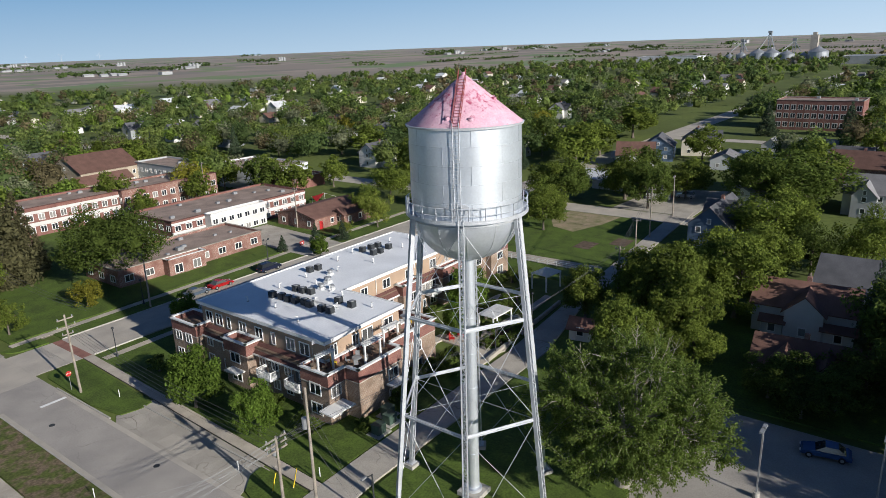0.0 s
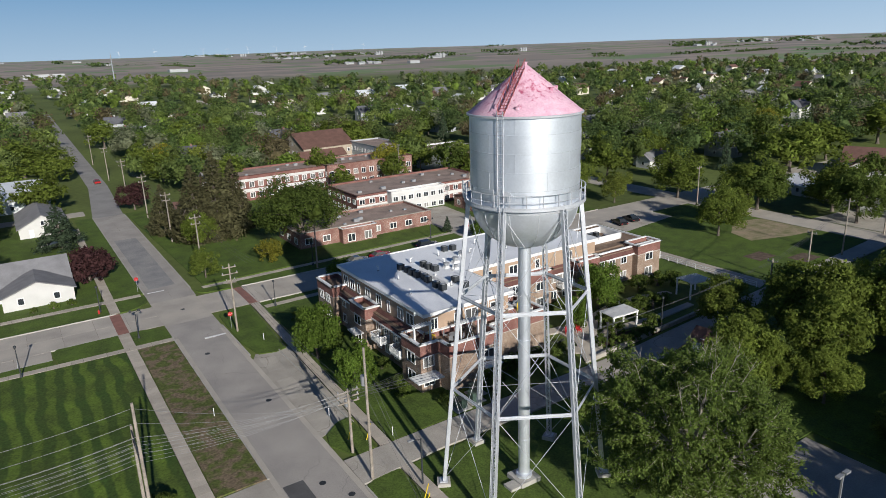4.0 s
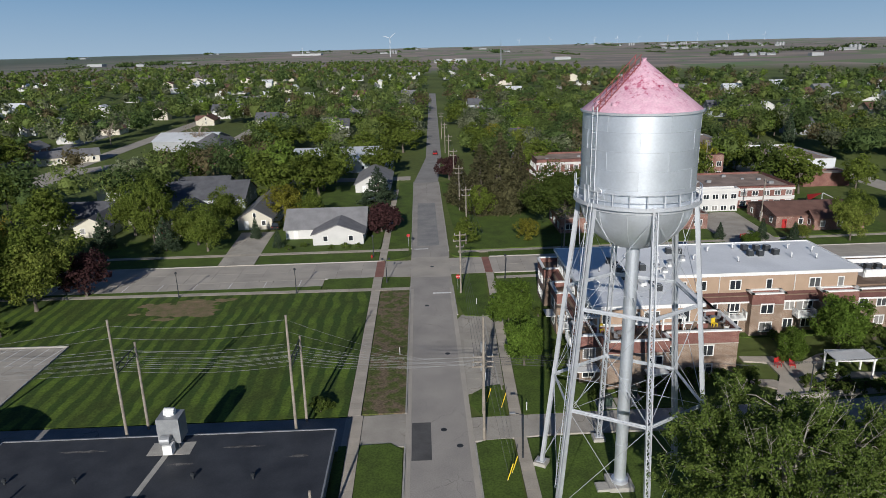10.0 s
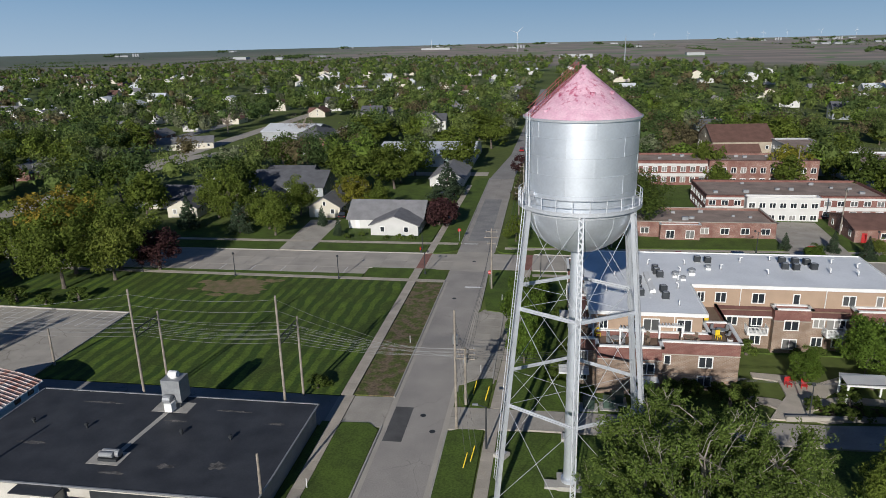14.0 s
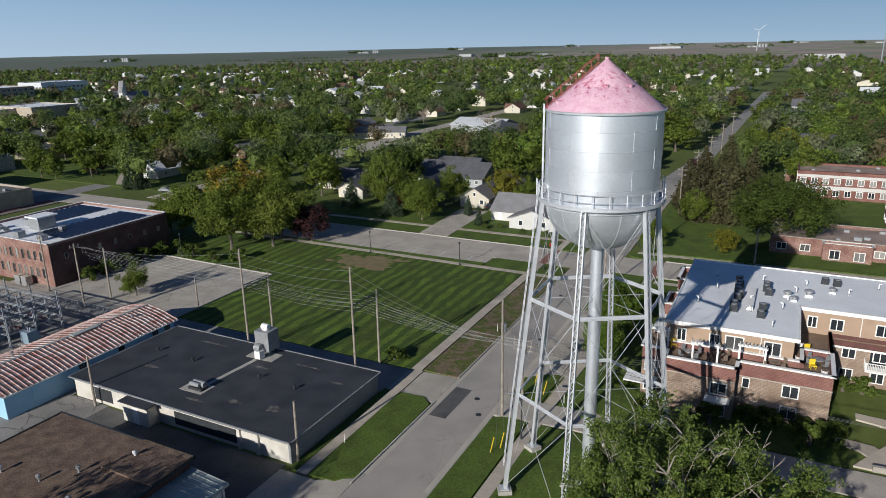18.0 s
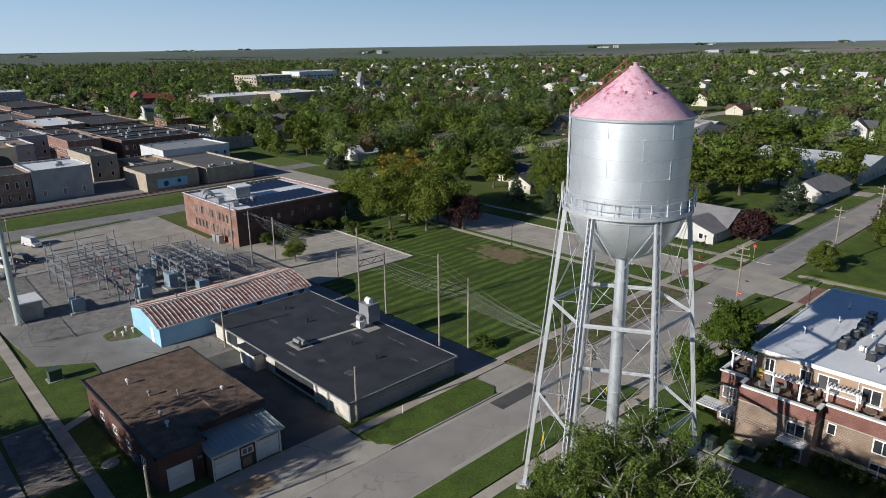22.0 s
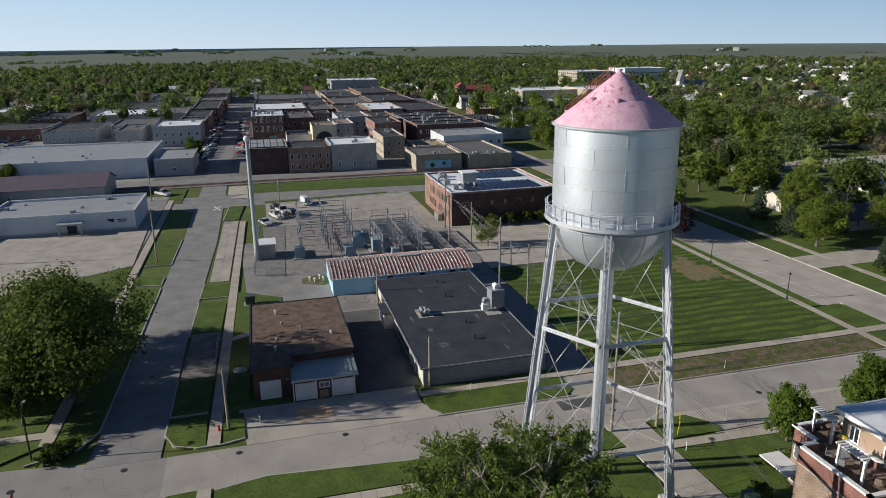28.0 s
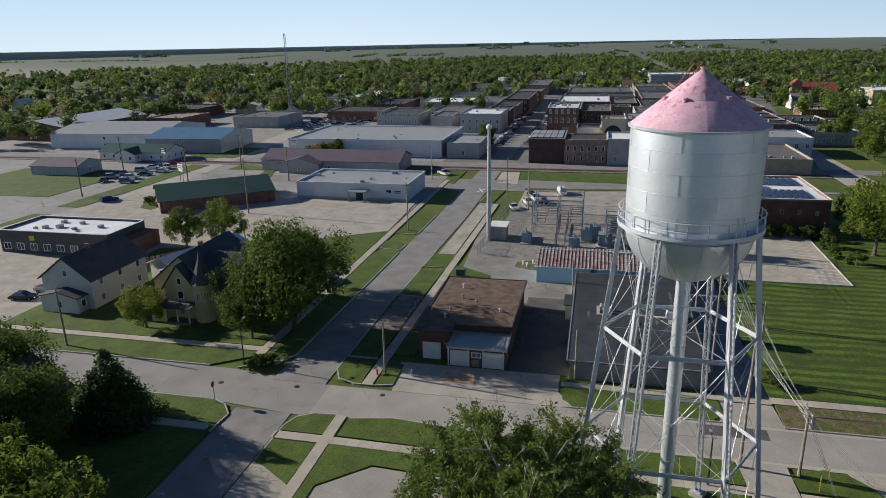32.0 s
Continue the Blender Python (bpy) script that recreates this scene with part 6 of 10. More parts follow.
for i in range(9):
    t = thing("switch_stand", "slim steel switch stand with insulators", "switchgear", (-80.5 - i * 2.6, -14.0 + (i % 2) * 1.8, 0), 0, "switch stands")
    part("post", MB().bar((0, 0, 0), (0, 0, 3.4), 0.16), STEELGREY, t)
    part("crossarm", MB().bar((-0.8, 0, 3.4), (0.8, 0, 3.4), 0.12), STEELGREY, t)
    for k in (-0.7, 0, 0.7):
        part("insulator", MB().lathe([(0.05, 3.4), (0.12, 3.5), (0.05, 3.6), (0.12, 3.7), (0.05, 3.85)], 8, c=(k, 0)), RUST, t)
h = thing("control_house", "plain cream control house with a flat roof", "shed", (-101, -26.2, 0))
part("wall", MB().span(9, -2.0, -0.1, 13.5, 1.4, 2.9), BAY, h)
part("roof", MB().span(8.8, -2.2, 2.9, 13.7, 1.6, 3.05), WHITE, h)
part("door", MB().box((13.52, 0, 1.05), (0.06, 1.0, 2.1)), GREY, h)
mp = thing("monopole", "tall tapering galvanised monopole mast", "mast", (-87.2, -28.4, 0))
part("shaft", MB().tube((0, 0, 0), (0, 0, 24.2), 0.52, 0.3, 18), PALE_METAL, mp)
part("base_flange", MB().tube((0, 0, 0), (0, 0, 0.15), 0.8, 0.8, 18), GREY, mp)
part("cap", MB().lathe([(0.42, 23.6), (0.6, 23.9), (0.55, 24.4), (0.1, 24.6)], 14), WHITE, mp)


def chain_fence(pts, h, label):
    f = thing("fence", label, "fence")
    for a, b in zip(pts, pts[1:]):
        a, b = Vector((*a, 0)), Vector((*b, 0))
        n = max(1, round((b - a).length / 3))
        for i in range(n + 1):
            p = a.lerp(b, i / n)
            part("post", MB().tube(p, p + Vector((0, 0, h)), 0.035, 0.035, 6), GREY, f)
        part("top_rail", MB().bar(a + Vector((0, 0, h)), b + Vector((0, 0, h)), 0.05), GREY, f)
        wires = MB()
        for k in range(1, 12):
            wires.bar(a + Vector((0, 0, h * k / 12)), b + Vector((0, 0, h * k / 12)), 0.012)
        m = int((b - a).length / 0.3)
        for k in range(m):
            p = a.lerp(b, k / m)
            wires.bar(p, p + Vector((0, 0, h)), 0.01)
        part("wire_mesh", wires, GREY, f)


chain_fence([(-76, -29), (-113, -27.5), (-113, 9), (-76, 9)], 2.2, "galvanised chain-link fence round the substation")
chain_fence([(-78, -30), (-76, -24)], 1.6, "galvanised chain-link gate panels")


# ---- care home, downtown and shops ----
ROOF_BROWN = mat("brown_flat_roof", (0.355, 0.275, 0.23), 0.95, 0, 0.18, 0.3, 8, 0.2)
ROOF_GREY = mat("grey_flat_roof", (0.15, 0.148, 0.148), 0.9, 0, 0.12, 0.2, 6, 0.15)
ROOF_DARK = mat("dark_flat_roof", (0.065, 0.068, 0.075), 0.9, 0, 0.15, 0.2, 6, 0.15)
SHINGLE_GREY = mat("grey_shingles", (0.225, 0.222, 0.228), 0.9, 0, 0.12, 0.5, 10, 0.25, per_object=0.2)
SHINGLE_BROWN = mat("brown_shingles", (0.17, 0.095, 0.075), 0.9, 0, 0.14, 0.5, 10, 0.25, per_object=0.2)
SHINGLE_DARK = mat("charcoal_shingles", (0.105, 0.107, 0.118), 0.9, 0, 0.14, 0.5, 10, 0.25, per_object=0.15)
SIDING_WHITE = mat("white_siding", (0.62, 0.61, 0.585), 0.75, 0, 0.05, 0.5, 12, 0.05, per_object=0.08)
SIDING_CREAM = mat("cream_siding", (0.60, 0.56, 0.46), 0.75, 0, 0.05, 0.5, 12, 0.05, per_object=0.12)
SIDING_BLUE = mat("slate_blue_siding", (0.10, 0.15, 0.23), 0.75, 0, 0.06, 0.5, 12, 0.05)
SIDING_GREY = mat("grey_siding", (0.36, 0.38, 0.39), 0.75, 0, 0.05, 0.5, 12, 0.05, per_object=0.15)
SIDING_YELLOW = mat("yellow_siding", (0.62, 0.50, 0.25), 0.75, 0, 0.05, 0.5, 12, 0.05)
STONE = mat("buff_stone", (0.42, 0.36, 0.28), 0.9, 0, 0.12, 0.6, 8, 0.15)
METAL_BLUE = mat("blue_metal_roof", (0.12, 0.23, 0.34), 0.45, 0.2, 0.06, 0.3, 8, 0.05)
METAL_GREEN = mat("green_metal_roof", (0.045, 0.10, 0.085), 0.55, 0.2, 0.06, 0.3, 8, 0.05)
METAL_GREY = mat("grey_metal_roof", (0.37, 0.38, 0.385), 0.55, 0.15, 0.06, 0.3, 8, 0.05)
METAL_PURPLE = mat("purple_grey_roof", (0.16, 0.13, 0.155), 0.6, 0.1, 0.08, 0.3, 8, 0.05)
CHURCH = mat("dull_red_tiles", (0.30, 0.075, 0.06), 0.85, 0, 0.12, 0.5, 8, 0.2)
METAL_WHITE = mat("white_metal", (0.66, 0.68, 0.70), 0.5, 0.1, 0.06, 0.3, 8, 0.05)


FOOT = [(-61, -9, -27, 8), (-73, -16, -62, 8), (-51, -29, -28, -17), (-127, 15, -101, 42), (0, 18, 58, 52)]


def flat_block(label, x0, y0, x1, y1, h, wall, roof, rows=(), faces="es", gap=3.4, win=(1.3, 1.5), name="building", base=0.0, units=2, frame=None, cap=None):
    """A flat-roofed building with a parapet; rows: sill heights of its window rows on the named faces."""
    b = thing(name, label, "building")
    FOOT.append((x0, y0, x1, y1))
    part("wall", MB().span(x0, y0, -0.1, x1, y1, h), wall, b)
    part("roof", MB().span(x0 + 0.25, y0 + 0.25, h, x1 - 0.25, y1 - 0.25, h + 0.08), roof, b)
    parapet(b, rect(x0, y0, x1, y1), h - 0.02, h + 0.5, 0.3, wall)
    coping(b, rect(x0, y0, x1, y1), h + 0.54, 0.4, 0.1, cap or BAY)
    far, spots = math.hypot((x0 + x1) / 2, (y0 + y1) / 2) > 190, []
    for z in rows:
        for f in faces:
            lo, hi = (y0, y1) if f in "ew" else (x0, x1)
            n = max(1, int((hi - lo - 1) / gap))
            for i in range(n):
                s = lo + (hi - lo) * (i + 0.5) / n
                x, y, a = {"e": (x1, s, 0), "w": (x0, s, 180), "s": (s, y0, -90), "n": (s, y1, 90)}[f]
                if far:
                    spots.append((x, y, z, win[0], win[1], a))
                else:
                    window(b, x, y, z, win[0], win[1], a, 2 if win[0] > 1 else 1, frame)
    if spots:
        far_windows(b, spots, 2 if win[0] > 1 else 1, frame)
    rng = random.Random(int(x0 * 7 + y0 * 3))
    for i in range(units):
        s = rng.uniform(0.4, 0.9) if h < 7.5 else rng.uniform(0.8, 1.5)
        u = part("roof_unit", MB().box((rng.uniform(x0 + 2, x1 - 2), rng.uniform(y0 + 2, y1 - 2), h + 0.08 + s * 0.4), (s * 1.5, s, s * 0.8)), GREY, b)
    return b


def gable_mesh(x0, y0, x1, y1, e, r, along="x", over=0.45, th=0.16):
    """Wall ends and roof slabs of a gabled block: the two meshes in the making."""
    w, f = MB(), MB()
    w.span(x0, y0, -0.1, x1, y1, e)
    if along == "x":
        m = (y0 + y1) / 2
        w.add([(x0, y0, e), (x0, y1, e), (x0, m, r), (x1, y0, e), (x1, y1, e), (x1, m, r)], [(0, 2, 1), (3, 4, 5), (0, 3, 5, 2), (1, 2, 5, 4)])
        k = (r - e) / (m - y0)
        for s, ye in ((-1, y0 - over), (1, y1 + over)):
            ze = e - over * k
            vs = [(x0 - over, ye, ze + 0.02), (x1 + over, ye, ze + 0.02), (x1 + over, m, r + 0.02), (x0 - over, m, r + 0.02)]
            vs += [(a, b, c + th) for a, b, c in vs]
            f.add(vs, [(3, 2, 1, 0), (4, 5, 6, 7), (0, 1, 5, 4), (1, 2, 6, 5), (2, 3, 7, 6), (3, 0, 4, 7)])
    else:
        m = (x0 + x1) / 2
        w.add([(x0, y0, e), (x1, y0, e), (m, y0, r), (x0, y1, e), (x1, y1, e), (m, y1, r)], [(0, 1, 2), (3, 5, 4), (0, 2, 5, 3), (1, 4, 5, 2)])
        k = (r - e) / (m - x0)
        for s, xe in ((-1, x0 - over), (1, x1 + over)):
            ze = e - over * k
            vs = [(xe, y0 - over, ze + 0.02), (xe, y1 + over, ze + 0.02), (m, y1 + over, r + 0.02), (m, y0 - over, r + 0.02)]
            vs += [(a, b, c + th) for a, b, c in vs]
            f.add(vs, [(3, 2, 1, 0), (4, 5, 6, 7), (0, 1, 5, 4), (1, 2, 6, 5), (2, 3, 7, 6), (3, 0, 4, 7)])
    return w, f


def house(label, at, rz, blocks, wall, roof, storeys=1, chimney=True, name="house", category="house", frame=None, gap=3.6, joined=False):
    """blocks: gabled blocks (x0, y0, x1, y1, eaves, ridge, along); windows and a door on every side."""
    h, spots = thing(name, label, category, at, rz), []
    FOOT.append((at[0] + min(q[0] for q in blocks), at[1] + min(q[1] for q in blocks), at[0] + max(q[2] for q in blocks), at[1] + max(q[3] for q in blocks)))
    for bi, (x0, y0, x1, y1, e, r, along) in enumerate(blocks):
        w, f = gable_mesh(x0, y0, x1, y1, e, r, along)
        part("wall", w, wall, h)
        part("roof", f, roof, h)
        rows = [0.9, 3.6, 6.2][: max(1, int(e / 2.5))]
        for z in rows:
            for lo, hi, f2 in ((x0, x1, "s"), (x0, x1, "n"), (y0, y1, "e"), (y0, y1, "w")):
                n = max(1, int((hi - lo) / gap))
                for i in range(n):
                    s = lo + (hi - lo) * (i + 0.5) / n
                    x, y, a = {"e": (x1, s, 0), "w": (x0, s, 180), "s": (s, y0, -90), "n": (s, y1, 90)}[f2]
                    if any(bj != bi and q[0] - 0.1 < x < q[2] + 0.1 and q[1] - 0.1 < y < q[3] + 0.1 for bj, q in enumerate(blocks)):
                        continue
                    if z < 1 and f2 == "s" and i == 0 and bi == 0:
                        part("door", MB().box((x, y - 0.03, 1.05), (1.0, 0.1, 2.1)), RED if random.random() < 0.3 else WHITE, h)
                    else:
                        spots.append((x, y, z, 1.1, 1.3, a))
        if along == "x" and r - e > 2.2:
            window(h, x1, (y0 + y1) / 2, e + 0.3, 0.8, 1.1, 0, 1)
            window(h, x0, (y0 + y1) / 2, e + 0.3, 0.8, 1.1, 180, 1)
        elif r - e > 2.2:
            window(h, (x0 + x1) / 2, y0, e + 0.3, 0.8, 1.1, -90, 1)
    if joined:
        far_windows(h, spots, 1, frame)
    else:
        for x, y, z, w, d, a in spots:
            window(h, x, y, z, w, d, a, 1, frame)
    if chimney:
        x0, y0, x1, y1, e, r, along = blocks[0]
        part("chimney", MB().box(((x0 + x1) / 2 + (1.2 if along == "x" else 0.3), (y0 + y1) / 2, r), (0.6, 0.6, 1.6)), BRICK_RED, h)
    return h


# care home north of street B: long brick wings with brown roofs
NH = "red brick care home wing with white panels and brown roof"
nh = flat_block(NH, 34, 105, 73, 123, 5.0, BRICK_MAROON, ROOF_BROWN, (0.7, 3.1), "sw", 2.6, (1.6, 1.3), cap=MAROON_ROOF, units=9)
part("white_band", MB().span(33.9, 104.9, 2.1, 73.1, 105.02, 2.95).span(33.9, 104.9, 4.5, 73.1, 105.02, 5.0), SIDING_WHITE, nh)
flat_block("white-fronted two-storey care home entrance wing", 42.4, 102.6, 58, 105, 5.1, SIDING_WHITE, ROOF_BROWN, (0.3, 3.1), "s", 1.9, (1.5, 1.3), cap=WHITE, units=0)
flat_block("low red brick care home wing with a brown roof", 12, 87.6, 44.5, 100.4, 3.0, BRICK_RED, ROOF_BROWN, (0.9,), "sw", 3.6, (1.8, 1.4), units=7)
flat_block("red brick entrance porch of the care home", 21, 85.6, 29, 87.6, 2.9, BRICK_RED, ROOF_BROWN, (0.4,), "s", 2.5, (1.8, 1.8), units=0, cap=WHITE)
house("low red brick pavilion with a brown hipped roof", (68, 92.5, 0), 0, [(-9, -6.5, 9, 7, 2.9, 4.4, "x"), (-2, -9, 9, -5, 2.8, 4.0, "x")], BRICK_RED, SHINGLE_BROWN, 1, False, "pavilion", "pavilion")
nh = flat_block(NH, 16, 142.5, 42, 155.5, 6.7, BRICK_MAROON, ROOF_BROWN, (0.9, 3.9), "sw", 2.4, (1.5, 1.6), cap=MAROON_ROOF, units=4)
flat_block(NH, 42.2, 141, 71, 154, 6.9, BRICK_RED, ROOF_BROWN, (0.9, 3.9), "sw", 2.4, (1.5, 1.6), cap=MAROON_ROOF, units=4)
part("white_band", MB().span(15.9, 142.4, 2.6, 42.1, 142.54, 3.5).span(15.9, 142.4, 5.6, 42.1, 142.53, 6.3), SIDING_WHITE, nh)
house("small red brick chapel wing with a gabled roof", (4, 128, 0), 0, [(-8, -6, 8, 6, 3.0, 5.6, "x")], BRICK_RED, SHINGLE_BROWN, 1, True, "wing", "building")
flat_block("white and grey hall with a red brick end", 82, 133.5, 100, 161, 6.2, METAL_WHITE, ROOF_BROWN, (), "s", units=4)
flat_block("red brick end block of the hall", 88, 127.5, 101, 133.4, 3.2, BRICK_MAROON, ROOF_BROWN, (), "s", units=0)
flat_block("grey two-storey wing behind the trees", 72, 158, 84, 188, 6.6, SIDING_GREY, ROOF_BROWN, (1.0, 4.0), "sw", 2.6, units=2)
house("large brown-roofed hall with stone walls", (62, 195, 0), 4, [(-10, -9, 10, 9, 6.4, 11, "x"), (-13, -14, 4, -8, 3.6, 5.6, "x")], STONE, SHINGLE_BROWN, 2, False, "hall", "hall")
flat_block("three-storey dark brick school with long window bands", 285, 2, 303, 35, 12.2, BRICK_MAROON, ROOF_BROWN, (1.2, 5.0, 8.6), "w", 2.6, (2.0, 2.2), "school", frame=WHITE)
slab("court_drive", [(44, 73.2), (55, 73.2), (57, 101.5), (45, 101.5)], -0.05, 0.15, BAY, "pale concrete entrance court", "pavement")
s = thing("sign", "small red care home sign with white bars", "sign", (48.5, 79, 0.13), 15)
part("board", MB().box((0, 0, 0.7), (1.6, 0.12, 0.8)), RED, s)
part("text_bar", MB().box((0, -0.075, 0.8), (1.1, 0.02, 0.14)), WHITE, s)
part("text_bar", MB().box((0, -0.075, 0.55), (0.7, 0.02, 0.1)), WHITE, s)
part("post", MB().box((-0.7, 0, 0.15), (0.1, 0.1, 0.5)), WHITE, s)
part("post", MB().box((0.7, 0, 0.15), (0.1, 0.1, 0.5)), WHITE, s)
s = thing("shade_sail", "red and white shade sails in the court", "sail", (76, 104, 0.1))
part("sail", MB().add([(0, 0, 1.6), (4, 1, 3.2), (2, 4, 2.2), (0, 0, 1.56), (4, 1, 3.16), (2, 4, 2.16)], [(0, 1, 2), (5, 4, 3), (0, 3, 4, 1), (1, 4, 5, 2), (2, 5, 3, 0)]), RED, s)
part("sail", MB().add([(4, 1, 3.2), (7, 0, 1.8), (6, 4, 2.6), (4, 1, 3.16), (7, 0, 1.76), (6, 4, 2.56)], [(0, 1, 2), (5, 4, 3), (0, 3, 4, 1), (1, 4, 5, 2), (2, 5, 3, 0)]), WHITE, s)
for px, py, h in ((0, 0, 1.6), (4, 1, 3.2), (7, 0, 1.8), (2, 4, 2.2), (6, 4, 2.6)):
    part("post", MB().tube((px, py, -0.1), (px, py, h), 0.06, 0.06, 6), WHITE, s)

# rail strip and the far street before downtown
slab("lawn_rail", [(-153.5, -29), (-150.2, 20), (-147, 62), (-156, 62), (-160, 20), (-166, -29)], -0.1, 0.06, GRASS, "long green railway verge", "lawn")
slab("lawn_rail_south", [(-156, -51), (-158, -130), (-166, -130), (-166.5, -51)], -0.1, 0.06, GRASS, "long green railway verge", "lawn")
slab("lawn_rail_corner", [(-148, -35.6), (-152.5, -30.6), (-152.5, -36.0), (-165, -36.2), (-165, -30.4), (-154, -29.6), (-146.5, -29.2)], -0.1, 0.05, WALK, "pale walk across the railway verge", "pavement")
slab("road_rail_near", [(-134, -44), (-136, -36), (-141.6, 19), (-145.6, 62.7), (-150, 62.7), (-150.2, 19), (-153.4, -30), (-152, -36), (-152, -51), (-150, -130), (-141, -130), (-140, -51)], -0.1, 0.014, ASPHALT, "grey asphalt street beside the railway verge", "road")
slab("lawn_lot_edge", [(-138.6, -26.2), (-140.8, -26.2), (-143.4, 8), (-142.2, 8)], -0.1, 0.1, GRASS, "thin green strip along the street", "lawn")
slab("road_rail", rect(-182, -320, -173.8, 300), -0.1, 0.01, ASPHALT, "grey street along the railway", "road")
BALLAST = mat("ballast", (0.22, 0.20, 0.185), 0.95, 0, 0.2, 0.8, 6, 0.4)
slab("ballast", rect(-173.2, -320, -167, 62), -0.1, 0.12, BALLAST, "grey railway ballast", "ground")
for x in (-171.0, -169.6):
    solid("rail_track", MB().bar((x, -320, 0.2), (x, 62, 0.2), 0.1, 0.16), RUST, "rusty steel rail", "rail")
slab("downtown_pavement", [(-560, -60), (-177, -60), (-177, 62), (-560, 120)], -0.1, 0.004, mat("town_asphalt", (0.20, 0.195, 0.19), 0.9, 0, 0.15, 0.1, 5, 0.1, dark=(0.15, 0.147, 0.142)), "grey downtown streets and lots", "pavement")
slab("shop_lots", [(-420, -320), (-56, -320), (-56, -60), (-76, -52), (-420, -52)], -0.1, 0.003, cracked(mat("lot_asphalt", (0.325, 0.318, 0.305), 0.9, 0, 0.18, 0.06, 4, 0.1, dark=(0.255, 0.245, 0.23)), 9.0, 0.2, (0.15, 0.145, 0.135)), "grey car parks between the shops", "pavement")
for r in (rect(-92, -148, -56, -140), rect(-165, -148, -100, -141), rect(-150, -205, -110, -160), rect(-138, -130, -128, -118), rect(-165, -52, -145, -48), rect(-88, -100, -80, -60), rect(-205, -160, -180, -140)):
    slab("lawn_strip", r, -0.05, 0.1, GRASS, "green strip between car parks", "lawn")
for x, y, w, d, a in ((-108, -124, 9, 3.0, 30), (-126, -121, 8, 3.0, 25), (-138, -116, 8, 2.6, 20), (-150, -112, 8, 2.4, 15)):
    ca, sa = math.cos(radians(a)), math.sin(radians(a))
    slab("lawn_island", [(x + u * w * ca - v * d * sa, y + u * w * sa + v * d * ca) for u, v in ((-1, -0.7), (0.6, -1), (1, 0), (0.6, 1), (-1, 0.7))], -0.05, 0.12, GRASS, "rounded green island in the car park", "lawn")
slab("road_lot", [(-420, -160), (-420, -170), (-100, -138), (-56, -131), (-56, -124), (-100, -130)], -0.05, 0.012, CONCRETE, "pale shop access road", "road")

TOWN_BROWN = brick_mat("town_brown_brick", (0.17, 0.095, 0.075), (0.13, 0.07, 0.058), (0.2, 0.15, 0.12))
TOWN_RED = brick_mat("town_red_brick", (0.25, 0.12, 0.09), (0.19, 0.09, 0.07), (0.26, 0.19, 0.15))
WALLS = (TOWN_BROWN, TOWN_RED, SIDING_GREY, STONE, METAL_GREY, BRICK_TAN)
ROOFS = (MEMBRANE, ROOF_GREY, ROOF_DARK, ROOF_BROWN)
TOWN = ("dark brick shop block with a flat roof", "red brick shop block with arched window rows", "grey painted shop block with a flat roof", "buff stone shop block with a flat roof", "pale metal-clad block with a flat roof", "brown brick block with a flat roof")
BRICK_PINK = brick_mat("faded_pink_brick", (0.36, 0.235, 0.185), (0.29, 0.18, 0.14))
DARK_PAINT = mat("dark_painted_brick", (0.095, 0.06, 0.055), 0.85, 0, 0.12, 0.4, 10, 0.1)
GREY_PAINT = mat("chalky_grey_paint", (0.40, 0.40, 0.40), 0.85, 0, 0.12, 0.35, 8, 0.1, dark=(0.30, 0.295, 0.29))
CREAM = mat("cream_render", (0.66, 0.57, 0.40), 0.8, 0, 0.07, 0.4, 9, 0.05)


def shop(x0, y0, x1, y1, h, wi, ri, rows=(1.0, 4.4), faces="es", cap=None, units=3):
    return flat_block(TOWN[wi], x0, y0, x1, y1, h, WALLS[wi], ROOFS[ri], rows, faces, 2.8, (1.0, 1.7), units=units, cap=cap)


# the front row along the railway
end = flat_block("dark painted corner block with a glazed panel roof", -205, -29.5, -183, -17.6, 8.0, DARK_PAINT, ROOF_DARK, (4.6,), "s", 3.0, (1.0, 1.7), units=0)
for i in range(5):
    for j in range(2):
        part("roof_panel", MB().box((-199.5 + j * 9.5, -28.1 + i * 2.2, 8.62), (8.8, 1.9, 0.08)), METAL_GREY, end, "pale glazed roof panel")
pink = flat_block("faded pink brick shop block with arched windows", -199, -17.4, -182.6, -3.4, 7.8, BRICK_PINK, ROOF_DARK, (1.0, 4.4), "e", 1.9, (0.9, 1.9), units=1)
for i in range(7):
    for z in (2.9, 6.3):
        part("window_arch", MB().lathe([(0.02, 0), (0.55, 0), (0.55, 0.12), (0.02, 0.12)], 10, 0, math.pi), BRICK_TAN, pink).matrix_basis = pose(-182.6, -16.4 + 2.0 * i, z, 90, 0, 90)
part("back_stair", MB().span(-182.6, -9.4, 2.6, -180.4, -5.6, 2.8).span(-180.6, -9.4, 2.8, -180.4, -5.6, 3.8).span(-180.5, -9.4, 0, -180.3, -9.2, 2.6).span(-180.5, -5.8, 0, -180.3, -5.6, 2.6), WOOD, pink, "weathered wooden rear landing")
flat_block("chalky grey painted block with a white roof", -200, -3.2, -182, 12, 8.3, GREY_PAINT, MEMBRANE, (1.2,), "e", 4.2, (1.0, 1.9), units=2, cap=WHITE)
tall = flat_block("tall brown brick block with rows of tall windows", -278, -28.5, -254, -15.5, 11.6, TOWN_BROWN, MEMBRANE, (5.6, 9.4), "e", 2.4, (1.1, 2.2), units=7, cap=WHITE)
part("awning", MB().box((-253.4, -20.5, 3.4), (1.4, 3.0, 0.9)), METAL_BLUE, tall, "blue fabric awning")
